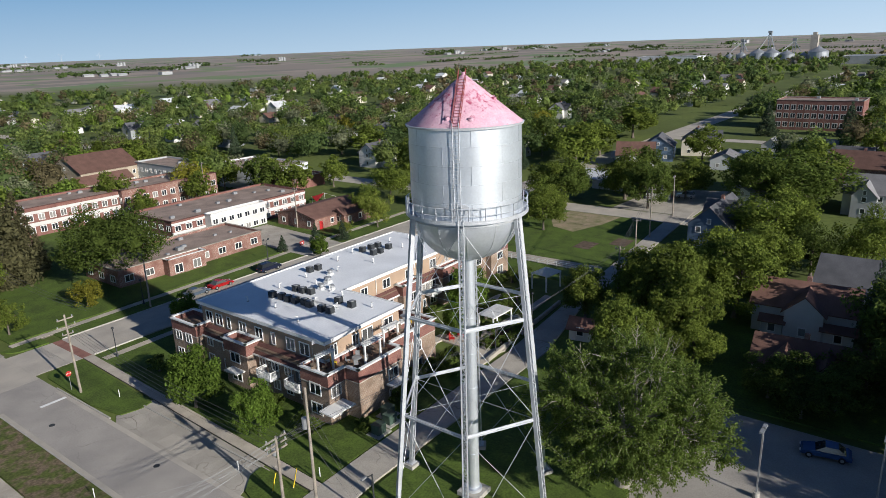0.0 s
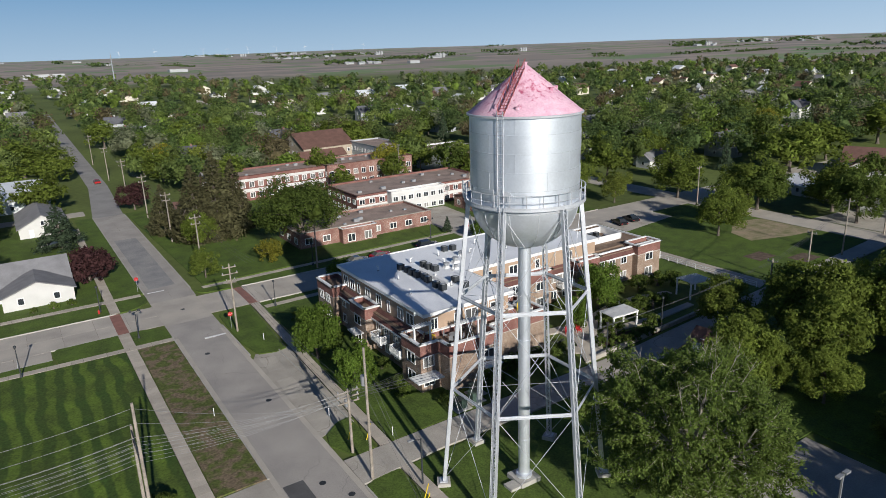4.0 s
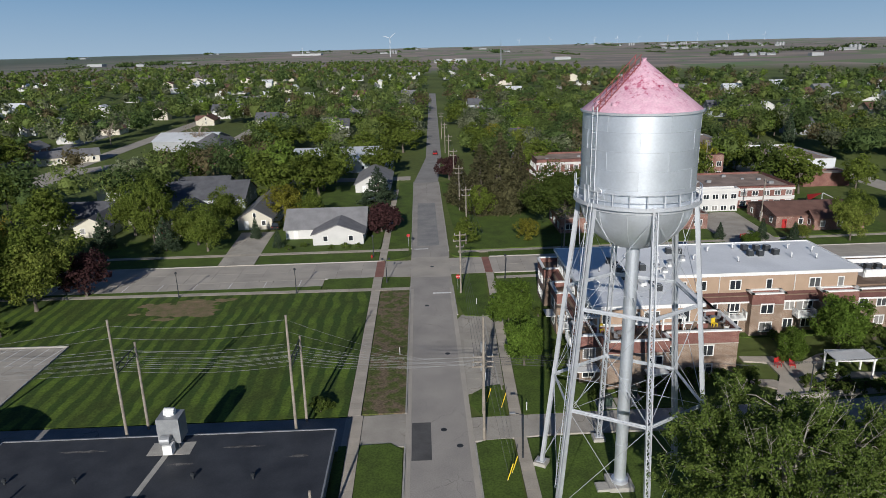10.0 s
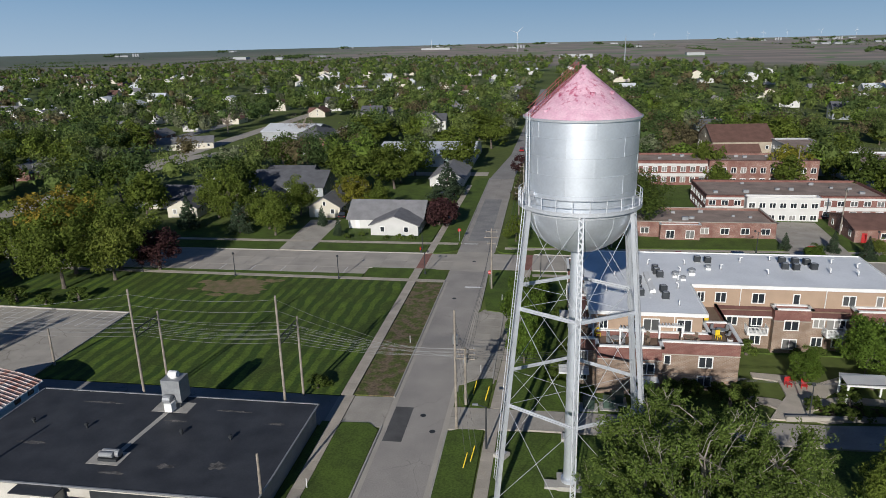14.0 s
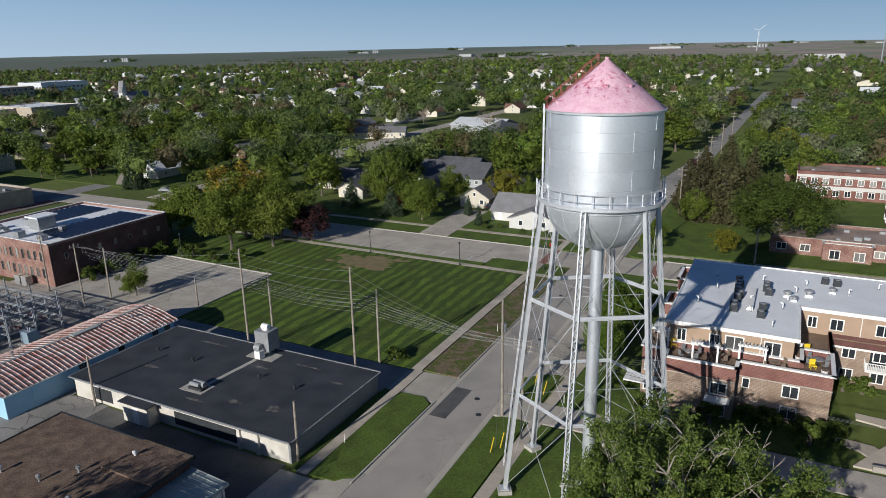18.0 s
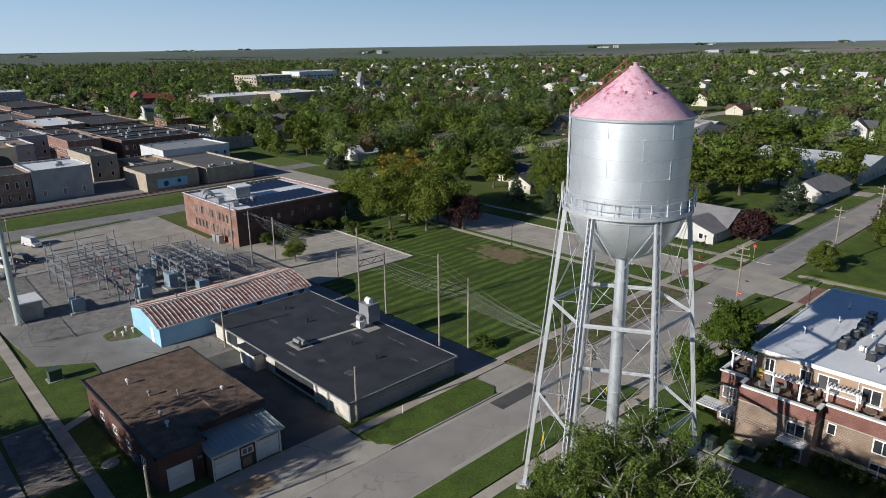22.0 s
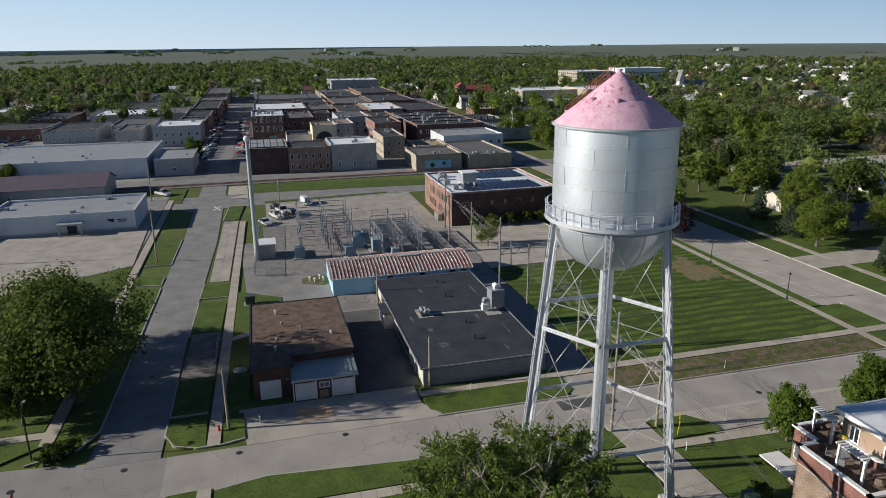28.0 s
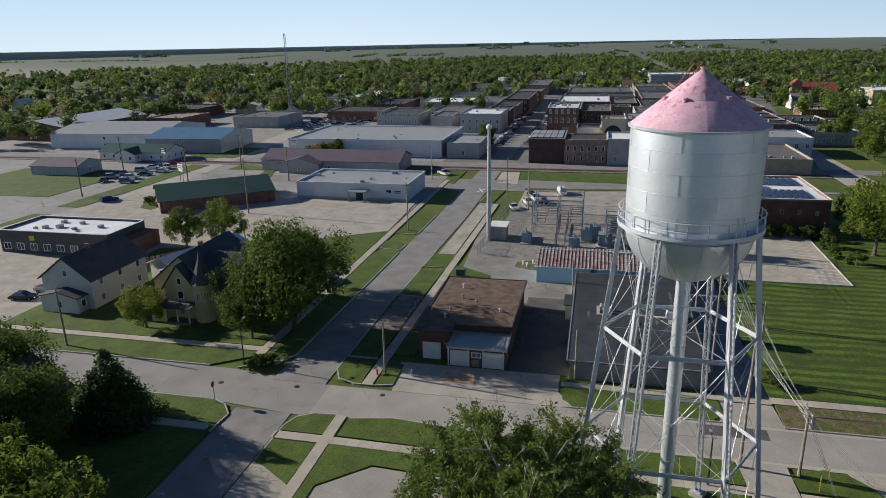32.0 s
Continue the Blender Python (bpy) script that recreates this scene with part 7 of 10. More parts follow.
flat_block("low white rendered row with small windows", -256, -15.2, -240, -5.4, 4.8, SIDING_WHITE, ROOF_DARK, (1.6,), "e", 2.6, (0.9, 1.0), units=1)
arch = flat_block("cream rendered hall with a wide arched front", -246, -5.2, -233, 4.4, 9.2, CREAM, ROOF_BROWN, (), "e", units=1)
part("arch_opening", MB().lathe([(0.02, 0), (3.4, 0), (3.4, 0.1), (0.02, 0.1)], 20, 0, math.pi), DARK, arch, "dark arched opening").matrix_basis = pose(-233, -0.6, 3.8, 90, 0, 90)
part("arch_sill", MB().span(-233.1, -4.6, 3.2, -232.6, 3.4, 3.8), WHITE, arch)
shop(-272, 4.8, -250, 13.6, 7.6, 2, 3, cap=WHITE)
shop(-300, 9.8, -274, 24, 8.0, 2, 1, cap=WHITE)
flat_block("orange brick gabled block with a dark roof", -257, 20, -232, 31, 9.4, BRICK_RED, ROOF_DARK, (1.2, 5.0), "es", 2.4, (1.0, 1.8), units=2)
flat_block("pale painted block with a dark roof", -226, 18, -202, 26, 7.6, STONE, ROOF_DARK, (1.2, 4.6), "es", 2.6, (0.9, 1.5), units=2)
for x in (-246.8, -261.4, -276.0, -290.6):
    shop(x, 38, x + 14.4, 67, 7.8 - 0.3 * (x < -260), 0, 2, (1.2, 4.6) if x > -250 else (), "e", BAY, 6)
flat_block("low stone shop with a tan gravel roof", -212, 29, -196, 41, 4.4, STONE, mat("tan_gravel_roof", (0.42, 0.33, 0.22), 0.95, 0, 0.12, 0.5, 8, 0.2), (), "e", units=3)
flat_block("pale metal hall with a grey roof", -226, 42, -205, 66, 6.4, METAL_WHITE, METAL_GREY, (3.2,), "e", 3.2, (1.2, 1.6), units=2)
flat_block("low buff stone block with a mural on its end", -190, 23.5, -172, 39.2, 5.0, STONE, ROOF_GREY, (), "e", units=2)
flat_block("low buff block with a grey roof", -204, 41.5, -171, 57, 4.4, STONE, ROOF_GREY, (), "e", units=4)
# blocks between the main street and the square
for row in ((-318, -28, -279, -15, 8.6, 0, 2), (-312, -14.6, -280, -1, 7.8, 1, 1), (-362, -28, -322, -1, 8.4, 1, 0), (-316, -0.4, -303, 9, 7.4, 5, 2), (-352, -0.6, -318, 12.6, 8.0, 0, 1), (-392, -27, -366, 14, 7.6, 5, 2)):
    shop(*row)
for row in ((-436, -26, -395, 14, 8.2, 3, 1), (-345, 14, -304, 28, 8.0, 1, 2), (-348, 30, -304, 47, 8.2, 5, 0), (-398, 17, -350, 38, 8.0, 0, 1), (-412, 40, -358, 66, 8.2, 0, 2), (-443, 17, -402, 38.6, 8.4, 3, 2)):
    shop(*row)
for row in ((-350, 49, -304, 71, 7.4, 1, 2), (-480, 17, -446, 39, 8.0, 5, 1), (-480, 42, -416, 66, 9.0, 1, 2), (-300, 26, -262, 36.6, 7.6, 1, 2), (-353, 96, -336, 111, 3.4, 1, 3), (-300, 72, -276, 92, 4.2, 3, 2), (-260, 74, -236, 92, 4.4, 4, 1)):
    shop(*row)
# south side of the main street
for row in ((-285, -69, -260, -50, 8.2, 2, 0), (-350, -62, -318, -49.5, 6.4, 5, 2), (-312, -62, -289, -50, 6.8, 0, 2), (-382, -80, -341, -63, 6.2, 4, 1), (-414, -61, -356, -47, 7.0, 0, 2), (-446, -62, -418, -45, 7.0, 1, 1), (-553, -62, -481, -45, 7.0, 5, 1)):
    shop(*row)
for row in ((-444, -112, -396, -82, 5.0, 4, 2), (-323, -118, -287, -96, 4.8, 2, 2), (-441, -171, -384, -150, 6.0, 3, 0), (-532, -129, -480, -98, 5.0, 4, 2), (-330, -92, -296, -74, 5.4, 4, 1), (-392, -140, -350, -122, 4.6, 0, 2), (-480, -96, -452, -72, 5.2, 2, 2)):
    shop(*row)
flat_block("long buff stone civic building with a white roof", -405, 140, -372, 178, 10.5, STONE, MEMBRANE, (1.2, 5.0), "es", 4.0, (2.4, 1.8), "civic_building", units=3, cap=WHITE)
flat_block("buff stone corner wing with a white roof", -392, 178.3, -358, 206, 11.2, STONE, MEMBRANE, (1.2, 5.0), "es", 4.5, (2.0, 1.8), "civic_building", units=2, cap=WHITE)
flat_block("low pale civic wing with a flat roof", -371.8, 150, -352, 176, 5.4, STONE, MEMBRANE, (1.2,), "es", 4.0, (2.4, 1.8), "civic_building", units=2, cap=WHITE)
flat_block("five-storey grey office block with a white roof", -520, 30, -486, 66, 14, SIDING_GREY, MEMBRANE, (1.5, 5, 8.5, 12), "es", 3.5, (2.4, 1.6), units=5)
flat_block("white and yellow town hall above the trees", -560, 250, -520, 285, 15, STONE, MEMBRANE, (9.5, 12.5), "es", 4, (2.6, 1.8), units=3)
house("red-roofed church with a brick tower", (-432, 124, 0), 0, [(-9, -7, 9, 14, 6.4, 11.6, "y"), (4, -13, 10, -7.2, 11.5, 14.0, "x")], BRICK_RED, CHURCH, 2, False, "church", "church")
house("small white church with a steeple", (-434, 308, 0), 0, [(-6, -10, 6, 10, 6, 11, "y"), (-2, -13, 2, -9, 12, 19, "x")], SIDING_WHITE, SHINGLE_GREY, 1, False, "church", "church")
b = thing("mural_panel", "painted blue and green wall mural panel", "mural", (-171.95, 25, 0))
part("panel", MB().box((0.1, 6, 2.2), (0.1, 9, 2.6)), BLUE, b)
part("shape", MB().tube((0.16, 4, 2.0), (0.19, 4, 2.0), 0.8, 0.8, 12).tube((0.16, 8, 2.4), (0.19, 8, 2.4), 0.6, 0.6, 12), METAL_GREEN, b)

# shops and sheds south of street C
office = flat_block("long low pale bluish office with a metal roof", -139, -87, -119.6, -55.4, 4.2, mat("pale_bluish_siding", (0.54, 0.585, 0.64), 0.6, 0.05, 0.06, 0.3, 8, 0.05), METAL_GREY, (1.2,), "s", 6.5, (1.3, 1.0), units=7, cap=METAL_WHITE)
part("base_band", MB().span(-119.6, -86.9, -0.1, -119.52, -55.5, 0.75), METAL_GREY, office, "grey band along the foot of the wall")
part("porch_roof", MB().span(-119.6, -71.4, 2.6, -117.0, -66.2, 2.95), METAL_GREY, office, "grey canopy over the entrance")
for y in (-71.1, -66.5):
    part("porch_post", MB().span(-117.5, y - 0.2, -0.1, -117.1, y + 0.2, 2.6), METAL_GREY, office)
part("entrance_door", MB().span(-119.6, -69.9, 0.0, -119.5, -67.9, 2.2), DARK, office, "dark glazed double door")
part("sign_shape", MB().box((-119.56, -60.6, 2.75), (0.08, 1.4, 0.5)).box((-119.56, -60.3, 2.45), (0.08, 0.7, 0.5)), DARK, office, "dark emblem on the wall")
for z, w in ((2.75, 2.0), (2.3, 1.8)):
    part("sign_bar", MB().box((-119.56, -58.2, z), (0.06, w, 0.22)), DARK, office)
for a in (-1, 1):
    tagged(new("crossing_mark", MB().bar((-138.8, -38.3 - 0.9 * a, 0.026), (-134.0, -38.3 + 0.9 * a, 0.026), 0.35, 0.012).mesh("crossing_mark", WHITE)), "white painted railway warning cross in the street", "marking", "crossing marks", "structure")
house("long low shop with a purple-grey metal roof", (-166, -95, 0), 0, [(-8, -22, 8, 26, 3.6, 6.2, "y"), (4, -14, 12, 0, 3.2, 5.0, "x")], METAL_GREY, METAL_PURPLE, 1, False, "shop", "shop", gap=60)
market = flat_block("white supermarket with a red awning", -232, -122, -190, -62, 5.8, METAL_WHITE, METAL_GREY, (), "e", units=8, cap=METAL_WHITE)
part("awning", MB().box((-188.8, -106, 3.5), (2.6, 9, 0.6), tilt=Matrix.Rotation(radians(25), 3, "Y")), RED, market)
flat_block("grey metal hall beside the supermarket", -214, -60, -190, -48, 5.0, METAL_GREY, METAL_GREY, (1.2,), "e", 6, units=1)
house("green-roofed brick restaurant with deep eaves", (-113, -108.5, 0), -51.5, [(-14.5, -9, 14.5, 9, 3.2, 5.9, "x")], BRICK_MAROON, METAL_GREEN, 1, False, "restaurant", "restaurant", gap=60)
b = flat_block("dark grey restaurant with a flat white roof and timber screens", -74, -128, -62, -102, 4.4, mat("charcoal_panels", (0.09, 0.095, 0.10), 0.7, 0, 0.1, 0.5, 10, 0.05), MEMBRANE, (0.8,), "e", 3.0, (1.8, 1.5), units=8, cap=WHITE)
part("side_wing", MB().span(-73, -102, -0.1, -64, -98, 3.4), BRICK_MAROON, b)
part("sign_shape", MB().box((-61.9, -120, 3.4), (0.08, 1.2, 1.0)), YELLOW, b)
house("wide blue-roofed lumber store", (-215, -205, 0), 4, [(-22, -30, 18, 20, 6.0, 9.0, "y")], METAL_WHITE, METAL_GREY, 1, False, "store", "store", gap=60)
house("blue metal-roofed lumber store wing", (-205, -168, 0), 4, [(-14, -16, 16, 16, 5.6, 8.2, "y")], METAL_GREY, METAL_BLUE, 1, False, "store", "store", gap=60)
house("long brick hall with a white metal roof", (-245, -260, 0), 0, [(-30, -16, 30, 16, 6.0, 9.0, "x")], BRICK_MAROON, METAL_WHITE, 1, False, "hall", "hall", gap=60)
house("small green-roofed roadside shop", (-176, -176, 0), 0, [(-6, -14, 6, 14, 3.2, 5.4, "y"), (2, -4, 10, 4, 3.0, 4.8, "x")], METAL_WHITE, METAL_GREEN, 1, False, "shop", "shop")
house("weathered arched metal shed", (-146, -184, 0), 0, [(-6, -9, 6, 9, 3.0, 5.0, "y")], SIDING_GREY, METAL_PURPLE, 1, False, "shed", "shed", gap=60)
for x0, y0, x1, y1, h, wi, ri in ((-330, -150, -300, -120, 5, 1, 2), (-300, -190, -270, -165, 5, 4, 1), (-290, -235, -262, -215, 5, 1, 3), (-380, -110, -345, -80, 6, 4, 0), (-400, -190, -360, -160, 5, 4, 1), (-340, -260, -310, -235, 5, 0, 2), (-295, -85, -270, -75, 6, 4, 1)):
    flat_block(TOWN[wi], x0, y0, x1, y1, h, WALLS[wi], ROOFS[ri], (1.0,), "e", 5, units=3)
def roadside_sign(x, y, h, w, rz, material, label):
    g = thing("roadside_sign", label, "sign", (x, y, 0.0), rz, "roadside signs")
    for k in (-0.3, 0.3):
        part("post", MB().tube((0, k * w, -0.1), (0, k * w, h), 0.09, 0.09, 8), GREY, g)
    part("board", MB().box((0, 0, h - 0.1), (0.25, w, w * 0.5)), material, g)
    part("lower_board", MB().box((0, 0, h - w * 0.42), (0.2, w * 0.8, w * 0.22)), WHITE, g)
    for k in (0.1, -0.12):
        part("text_bar", MB().box((0.14, 0, h - 0.1 + k * w), (0.03, w * 0.7, w * 0.08)), DARK if material is WHITE else WHITE, g)


for x, y, h, w, rz, m, lab in ((-128, -128, 6.5, 3.0, -30, WHITE, "white double sign board on posts beside the road"), (-152, -150, 7.5, 2.6, -20, DARK, "dark sign board on a tall post"), (-186, -118, 6.0, 2.8, 0, WHITE, "white store sign beside its car park"), (-196, -122, 5.0, 3.2, 0, DARK, "dark store sign beside its car park")):
    roadside_sign(x, y, h, w, rz, m, lab)
for x, y, h in ((-116, -118, 14), (-101, -92, 14), (-160, -126, 12), (-187, -140, 12), (-142, -100, 11), (-150, -165, 12), (-112, -150, 11)):
    g = thing("utility_pole", "dark wooden utility pole beside the shop road", "utility pole", (x, y, 0), 0, "utility poles")
    part("shaft", MB().tube((0, 0, -0.2), (0.1, 0, h), 0.2, 0.13, 9), WOOD, g)
    part("crossarm", MB().box((0.1, 0, h - 0.6), (0.12, 2.0, 0.14)), WOOD, g)
g = thing("board_fence", "grey weathered board fence behind the outbuilding", "fence")
for i in range(26):
    part("board", MB().box((-50 - i * 0.85, -97 + i * 0.62, 0.95), (0.82, 0.05, 1.9), radians(-36)), WOOD, g)
mast = thing("lattice_mast", "tall slim lattice radio mast", "mast", (-300, -172, 0))
for k in range(3):
    a = radians(120 * k)
    part("leg", MB().bar((1.4 * math.cos(a), 1.4 * math.sin(a), 0), (0.5 * math.cos(a), 0.5 * math.sin(a), 46), 0.16), STEELGREY, mast)
lac = MB()
for i in range(30):
    r0, r1 = 1.4 - i * 0.03, 1.37 - i * 0.03
    for k in range(3):
        a, c = radians(120 * k), radians(120 * (k + 1))
        lac.bar((r0 * math.cos(a), r0 * math.sin(a), i * 1.53), (r1 * math.cos(c), r1 * math.sin(c), i * 1.53 + 1.53), 0.07)
part("lacing", lac, STEELGREY, mast)

# houses seen well
house("pale gabled bungalow with a grey shingle roof", (0, 0, 0), 0, [(-48, 90, -30.6, 101, 2.5, 5.6, "x"), (-41.3, 84.5, -30.6, 92, 2.5, 4.5, "y")], SIDING_WHITE, SHINGLE_GREY, 1, False)
house("grey-roofed bungalow with a white garage", (-95, 106, 0), 0, [(-17, 0, 7, 12, 2.6, 5.2, "x"), (-2.5, -8.5, 5.5, 2, 2.6, 4.6, "y")], SIDING_CREAM, SHINGLE_DARK, 1, False)
house("grey-roofed bungalow with a pale garage front", (-76, 108, 0), 0, [(-3, -12, 5, 6, 2.6, 5.0, "y")], SIDING_CREAM, SHINGLE_DARK, 1, False)
house("broad grey-roofed duplex behind trees", (-76, 133, 0), 0, [(-11, -10, 11, 4, 2.7, 6.2, "x"), (-12, 2, 3, 13, 2.7, 5.6, "x")], SIDING_GREY, SHINGLE_DARK, 1, False)
house("pale garage house with a grey roof", (-56.5, 112, 0), 0, [(-4.5, -12, 3.5, 14, 2.6, 5.0, "y")], SIDING_CREAM, SHINGLE_GREY, 1, False)
house("small white bungalow with a grey roof", (-32, 147, 0), 0, [(-5, -9.5, 5, 10, 2.5, 5.2, "y")], SIDING_WHITE, SHINGLE_GREY, 1, False)
house("long white metal storage hall", (-45, 187, 0), 0, [(-17, -16, 17, 16, 3.8, 6.2, "x")], METAL_WHITE, METAL_WHITE, 1, False, "hall", "hall")
house("low bungalow with a pale grey roof beside the curve", (-158, 212, 0), 25, [(-14, -6, 14, 6, 2.7, 4.6, "x")], SIDING_CREAM, SHINGLE_GREY, 1, False)
house("white arched barn beside the school", (-117, 241, 0), -8, [(-12, -9, 14, 9, 4.2, 6.8, "x")], METAL_GREY, METAL_WHITE, 1, False, "barn", "barn", gap=60)
house("low brick school wing with a grey roof", (-100, 222, 0), 20, [(-8, -28, 8, 24, 3.6, 6.6, "y")], BRICK_RED, SHINGLE_GREY, 1, False, "school", "school")
house("white two-storey house with a brown shingle roof", (57.5, -18, 0), 3, [(-3.5, -6.3, 4.5, 6.5, 4.4, 7.0, "y"), (-5, -2.6, 0, 2.2, 4.4, 6.6, "x"), (-5.2, -6.4, -3.4, -2.7, 2.5, 3.0, "y"), (-5, 2.3, -3.4, 5.0, 2.5, 3.0, "y")], SIDING_WHITE, SHINGLE_BROWN, 2, True)
house("white two-storey house with a charcoal roof behind trees", (68, -23, 0), 0, [(-6, -5, 6, 5, 5.2, 8.6, "y"), (-9, -3, -5.8, 3, 2.8, 4.0, "x")], SIDING_WHITE, SHINGLE_DARK, 2, False)
house("red-roofed white house with a grey wing", (176, 55, 0), 20, [(-7, -6, 7, 6, 4.0, 7.4, "y"), (-11, -3, -6, 4, 2.8, 5, "x")], SIDING_WHITE, SHINGLE_BROWN, 2, False)
house("cream two-storey house with dark gables", (206, 44, 0), 15, [(-6, -5, 6, 5, 5.2, 9, "x"), (-4, -8, 2, 0, 5.2, 8.4, "y")], SIDING_CREAM, SHINGLE_DARK, 2, True)
house("dark-roofed blue-grey house by the side street", (190, 52, 0), 15, [(-6, -5, 6, 5, 5.0, 8.4, "x")], SIDING_BLUE, SHINGLE_DARK, 2, False)
house("grey-roofed pale garage by the lane", (182, 27, 0), 10, [(-5.5, -4.5, 5.5, 4.5, 3.0, 5.2, "x")], SIDING_GREY, SHINGLE_GREY, 1, False, "garage", "garage")
house("long white mobile home", (198, 20.5, 0), 80, [(-6, -2.2, 6, 2.2, 2.6, 3.2, "x")], SIDING_WHITE, METAL_WHITE, 1, False, "mobile_home", "mobile home")
house("small white shed with a grey roof", (216, 21, 0), 0, [(-3, -3, 3, 3, 3.2, 5.4, "x")], SIDING_WHITE, SHINGLE_GREY, 1, False, "shed", "shed")
house("white gabled garage beside a gravel drive", (131, 30, 0), 10, [(-3.5, -3, 3.5, 3, 2.6, 4.2, "x")], SIDING_WHITE, SHINGLE_DARK, 1, False, "garage", "garage")
house("brown-roofed two-storey brick house", (178, -11, 0), 0, [(-8, -8, 8, 8, 4.6, 8.2, "y")], BRICK_RED, SHINGLE_BROWN, 2, True)
house("pale blue two-storey house with dormers", (140, -17, 0), 0, [(-7, -5, 6, 5, 5.2, 8.6, "y"), (-9, -2, 0, 3, 5.0, 7.6, "x")], METAL_GREY, SHINGLE_GREY, 2, False)
house("white garage with a dark roof", (204, -5, 0), 0, [(-5, -6, 5, 6, 3.2, 5.6, "y")], SIDING_WHITE, SHINGLE_DARK, 1, False, "garage", "garage")
house("cream house with several steep brown shingle gables", (41.6, -20.6, 0), 4, [(-2.5, -5.5, 5, 5.5, 2.2, 4.5, "y"), (-4.4, -0.2, 1, 4.2, 2.2, 4.1, "x"), (-5, -4.4, 1, -0.8, 2.2, 4.3, "x"), (0, -7.4, 4.4, -5, 2.1, 3.4, "y")], SIDING_CREAM, SHINGLE_BROWN, 1, True)
house("small white garden shed with a red-brown roof", (38, 7.2, 0), 10, [(-1.6, -1.6, 1.6, 1.6, 2.0, 3.0, "y")], SIDING_WHITE, SHINGLE_BROWN, 1, False, "garden_shed", "shed")
house("slate-blue gabled house with a dark roof and white trim", (96.5, 5, 0), 0, [(-8, -4, 7, 4, 5.2, 8.9, "x"), (-2, -6.4, 5, 3, 5.2, 8.5, "y")], SIDING_BLUE, SHINGLE_DARK, 2, True)
house("white two-storey house with a dark roof and a porch", (-43, -90, 0), 0, [(-8, -4.6, 6, 4.6, 5.2, 8.6, "x"), (5.6, -3.4, 8.2, 3.4, 2.8, 3.6, "x")], SIDING_WHITE, SHINGLE_DARK, 2, True)
house("long white outbuilding behind the house", (-60, -80, 0), -18, [(-9, -3, 9, 3, 3.2, 4.4, "x")], SIDING_WHITE, METAL_WHITE, 1, False, "outbuilding", "shed")
old_house = house("yellow two-storey house with dark gabled roofs and a turret", (-43, -69, 0), 0, [(-9, -5, 5.5, 5, 5.8, 9.8, "x"), (-2, -2, 7.2, 3.2, 5.6, 9.0, "x"), (-4, 2, 3, 7.2, 5.6, 9.0, "y"), (5, -4, 8.6, -1.5, 2.8, 3.5, "x")], SIDING_YELLOW, SHINGLE_DARK, 2, True)
house("dark blue gabled house with white trim", (2.6, -69, 0), 0, [(-9.5, -4, 5, 5, 4.6, 8.0, "x"), (-10.4, -1, -8, 4, 2.8, 3.6, "x")], SIDING_BLUE, SHINGLE_DARK, 2, False)

turret = part("turret", MB().lathe([(1.5, 0), (1.5, 6.4)], 8, c=(6.6, 4.2)), SIDING_YELLOW, old_house, "eight-sided corner turret")
part("turret_roof", MB().lathe([(1.9, 6.3), (1.75, 6.5), (0.5, 9.6), (0.03, 11.4)], 8, c=(6.6, 4.2)), SHINGLE_DARK, turret)
for k in range(3):
    window(turret, 6.6 + 1.4 * math.cos(radians(-45 + 45 * k)), 4.2 + 1.4 * math.sin(radians(-45 + 45 * k)), 3.6, 0.7, 1.5, -45 + 45 * k, 1)
porch = part("porch", MB().span(5.4, -1.4, 0, 9.2, 3.0, 0.45), WOOD, old_house, "raised wooden front porch")
for y in (-1.2, 0.8, 2.8):
    part("column", MB().box((9.0, y, 1.6), (0.16, 0.16, 2.3)), WHITE, porch)
part("porch_roof", MB().add([(5.2, -1.7, 3.4), (9.5, -1.7, 2.75), (9.5, 3.3, 2.75), (5.2, 3.3, 3.4), (5.2, -1.7, 3.52), (9.5, -1.7, 2.87), (9.5, 3.3, 2.87), (5.2, 3.3, 3.52)], [(3, 2, 1, 0), (4, 5, 6, 7), (0, 1, 5, 4), (1, 2, 6, 5), (2, 3, 7, 6), (3, 0, 4, 7)]), SHINGLE_DARK, porch)

flat_block("tan brick low block beyond the park", -606, 306, -574, 336, 9, BRICK_TAN, ROOF_GREY, (1.2, 4.6), "es", 4, units=2)
flat_block("white upper block beyond the park", -626, 338, -592, 384, 14, METAL_WHITE, MEMBRANE, (5.0, 9.0), "es", 4, (3.0, 1.6), units=3)
flat_block("low tan park pavilion with a dark roof", -262, 108, -244, 122, 4, STONE, ROOF_DARK, (1.0,), "es", 4, units=0)
slab("park_lawn", [(-232, 84), (-156, 84), (-154, 150), (-232, 150)], -0.1, 0.09, GRASS, "green park lawn with paths", "lawn")
slab("park_plaza", [(-206 + 9 * math.cos(0.5236 * k), 121 + 6 * math.sin(0.5236 * k)) for k in range(12)], -0.1, 0.11, BAY, "round pale park plaza", "pavement")
slab("park_path", [(-206, 114), (-204, 114), (-172, 86), (-175, 86)], -0.1, 0.10, WALK, "pale park path", "path")


# ---- trees ----
BARK = mat("grey_bark", (0.16, 0.135, 0.11), 0.95, 0, 0.2, 2.0, 14, 0.4)


import itertools

PHI = (1 + 5**0.5) / 2
ICO_V = np.array([(a, b * PHI, 0) for a in (-1, 1) for b in (-1, 1)] + [(0, a, b * PHI) for a in (-1, 1) for b in (-1, 1)] + [(b * PHI, 0, a) for a in (-1, 1) for b in (-1, 1)]) / math.hypot(1, PHI)
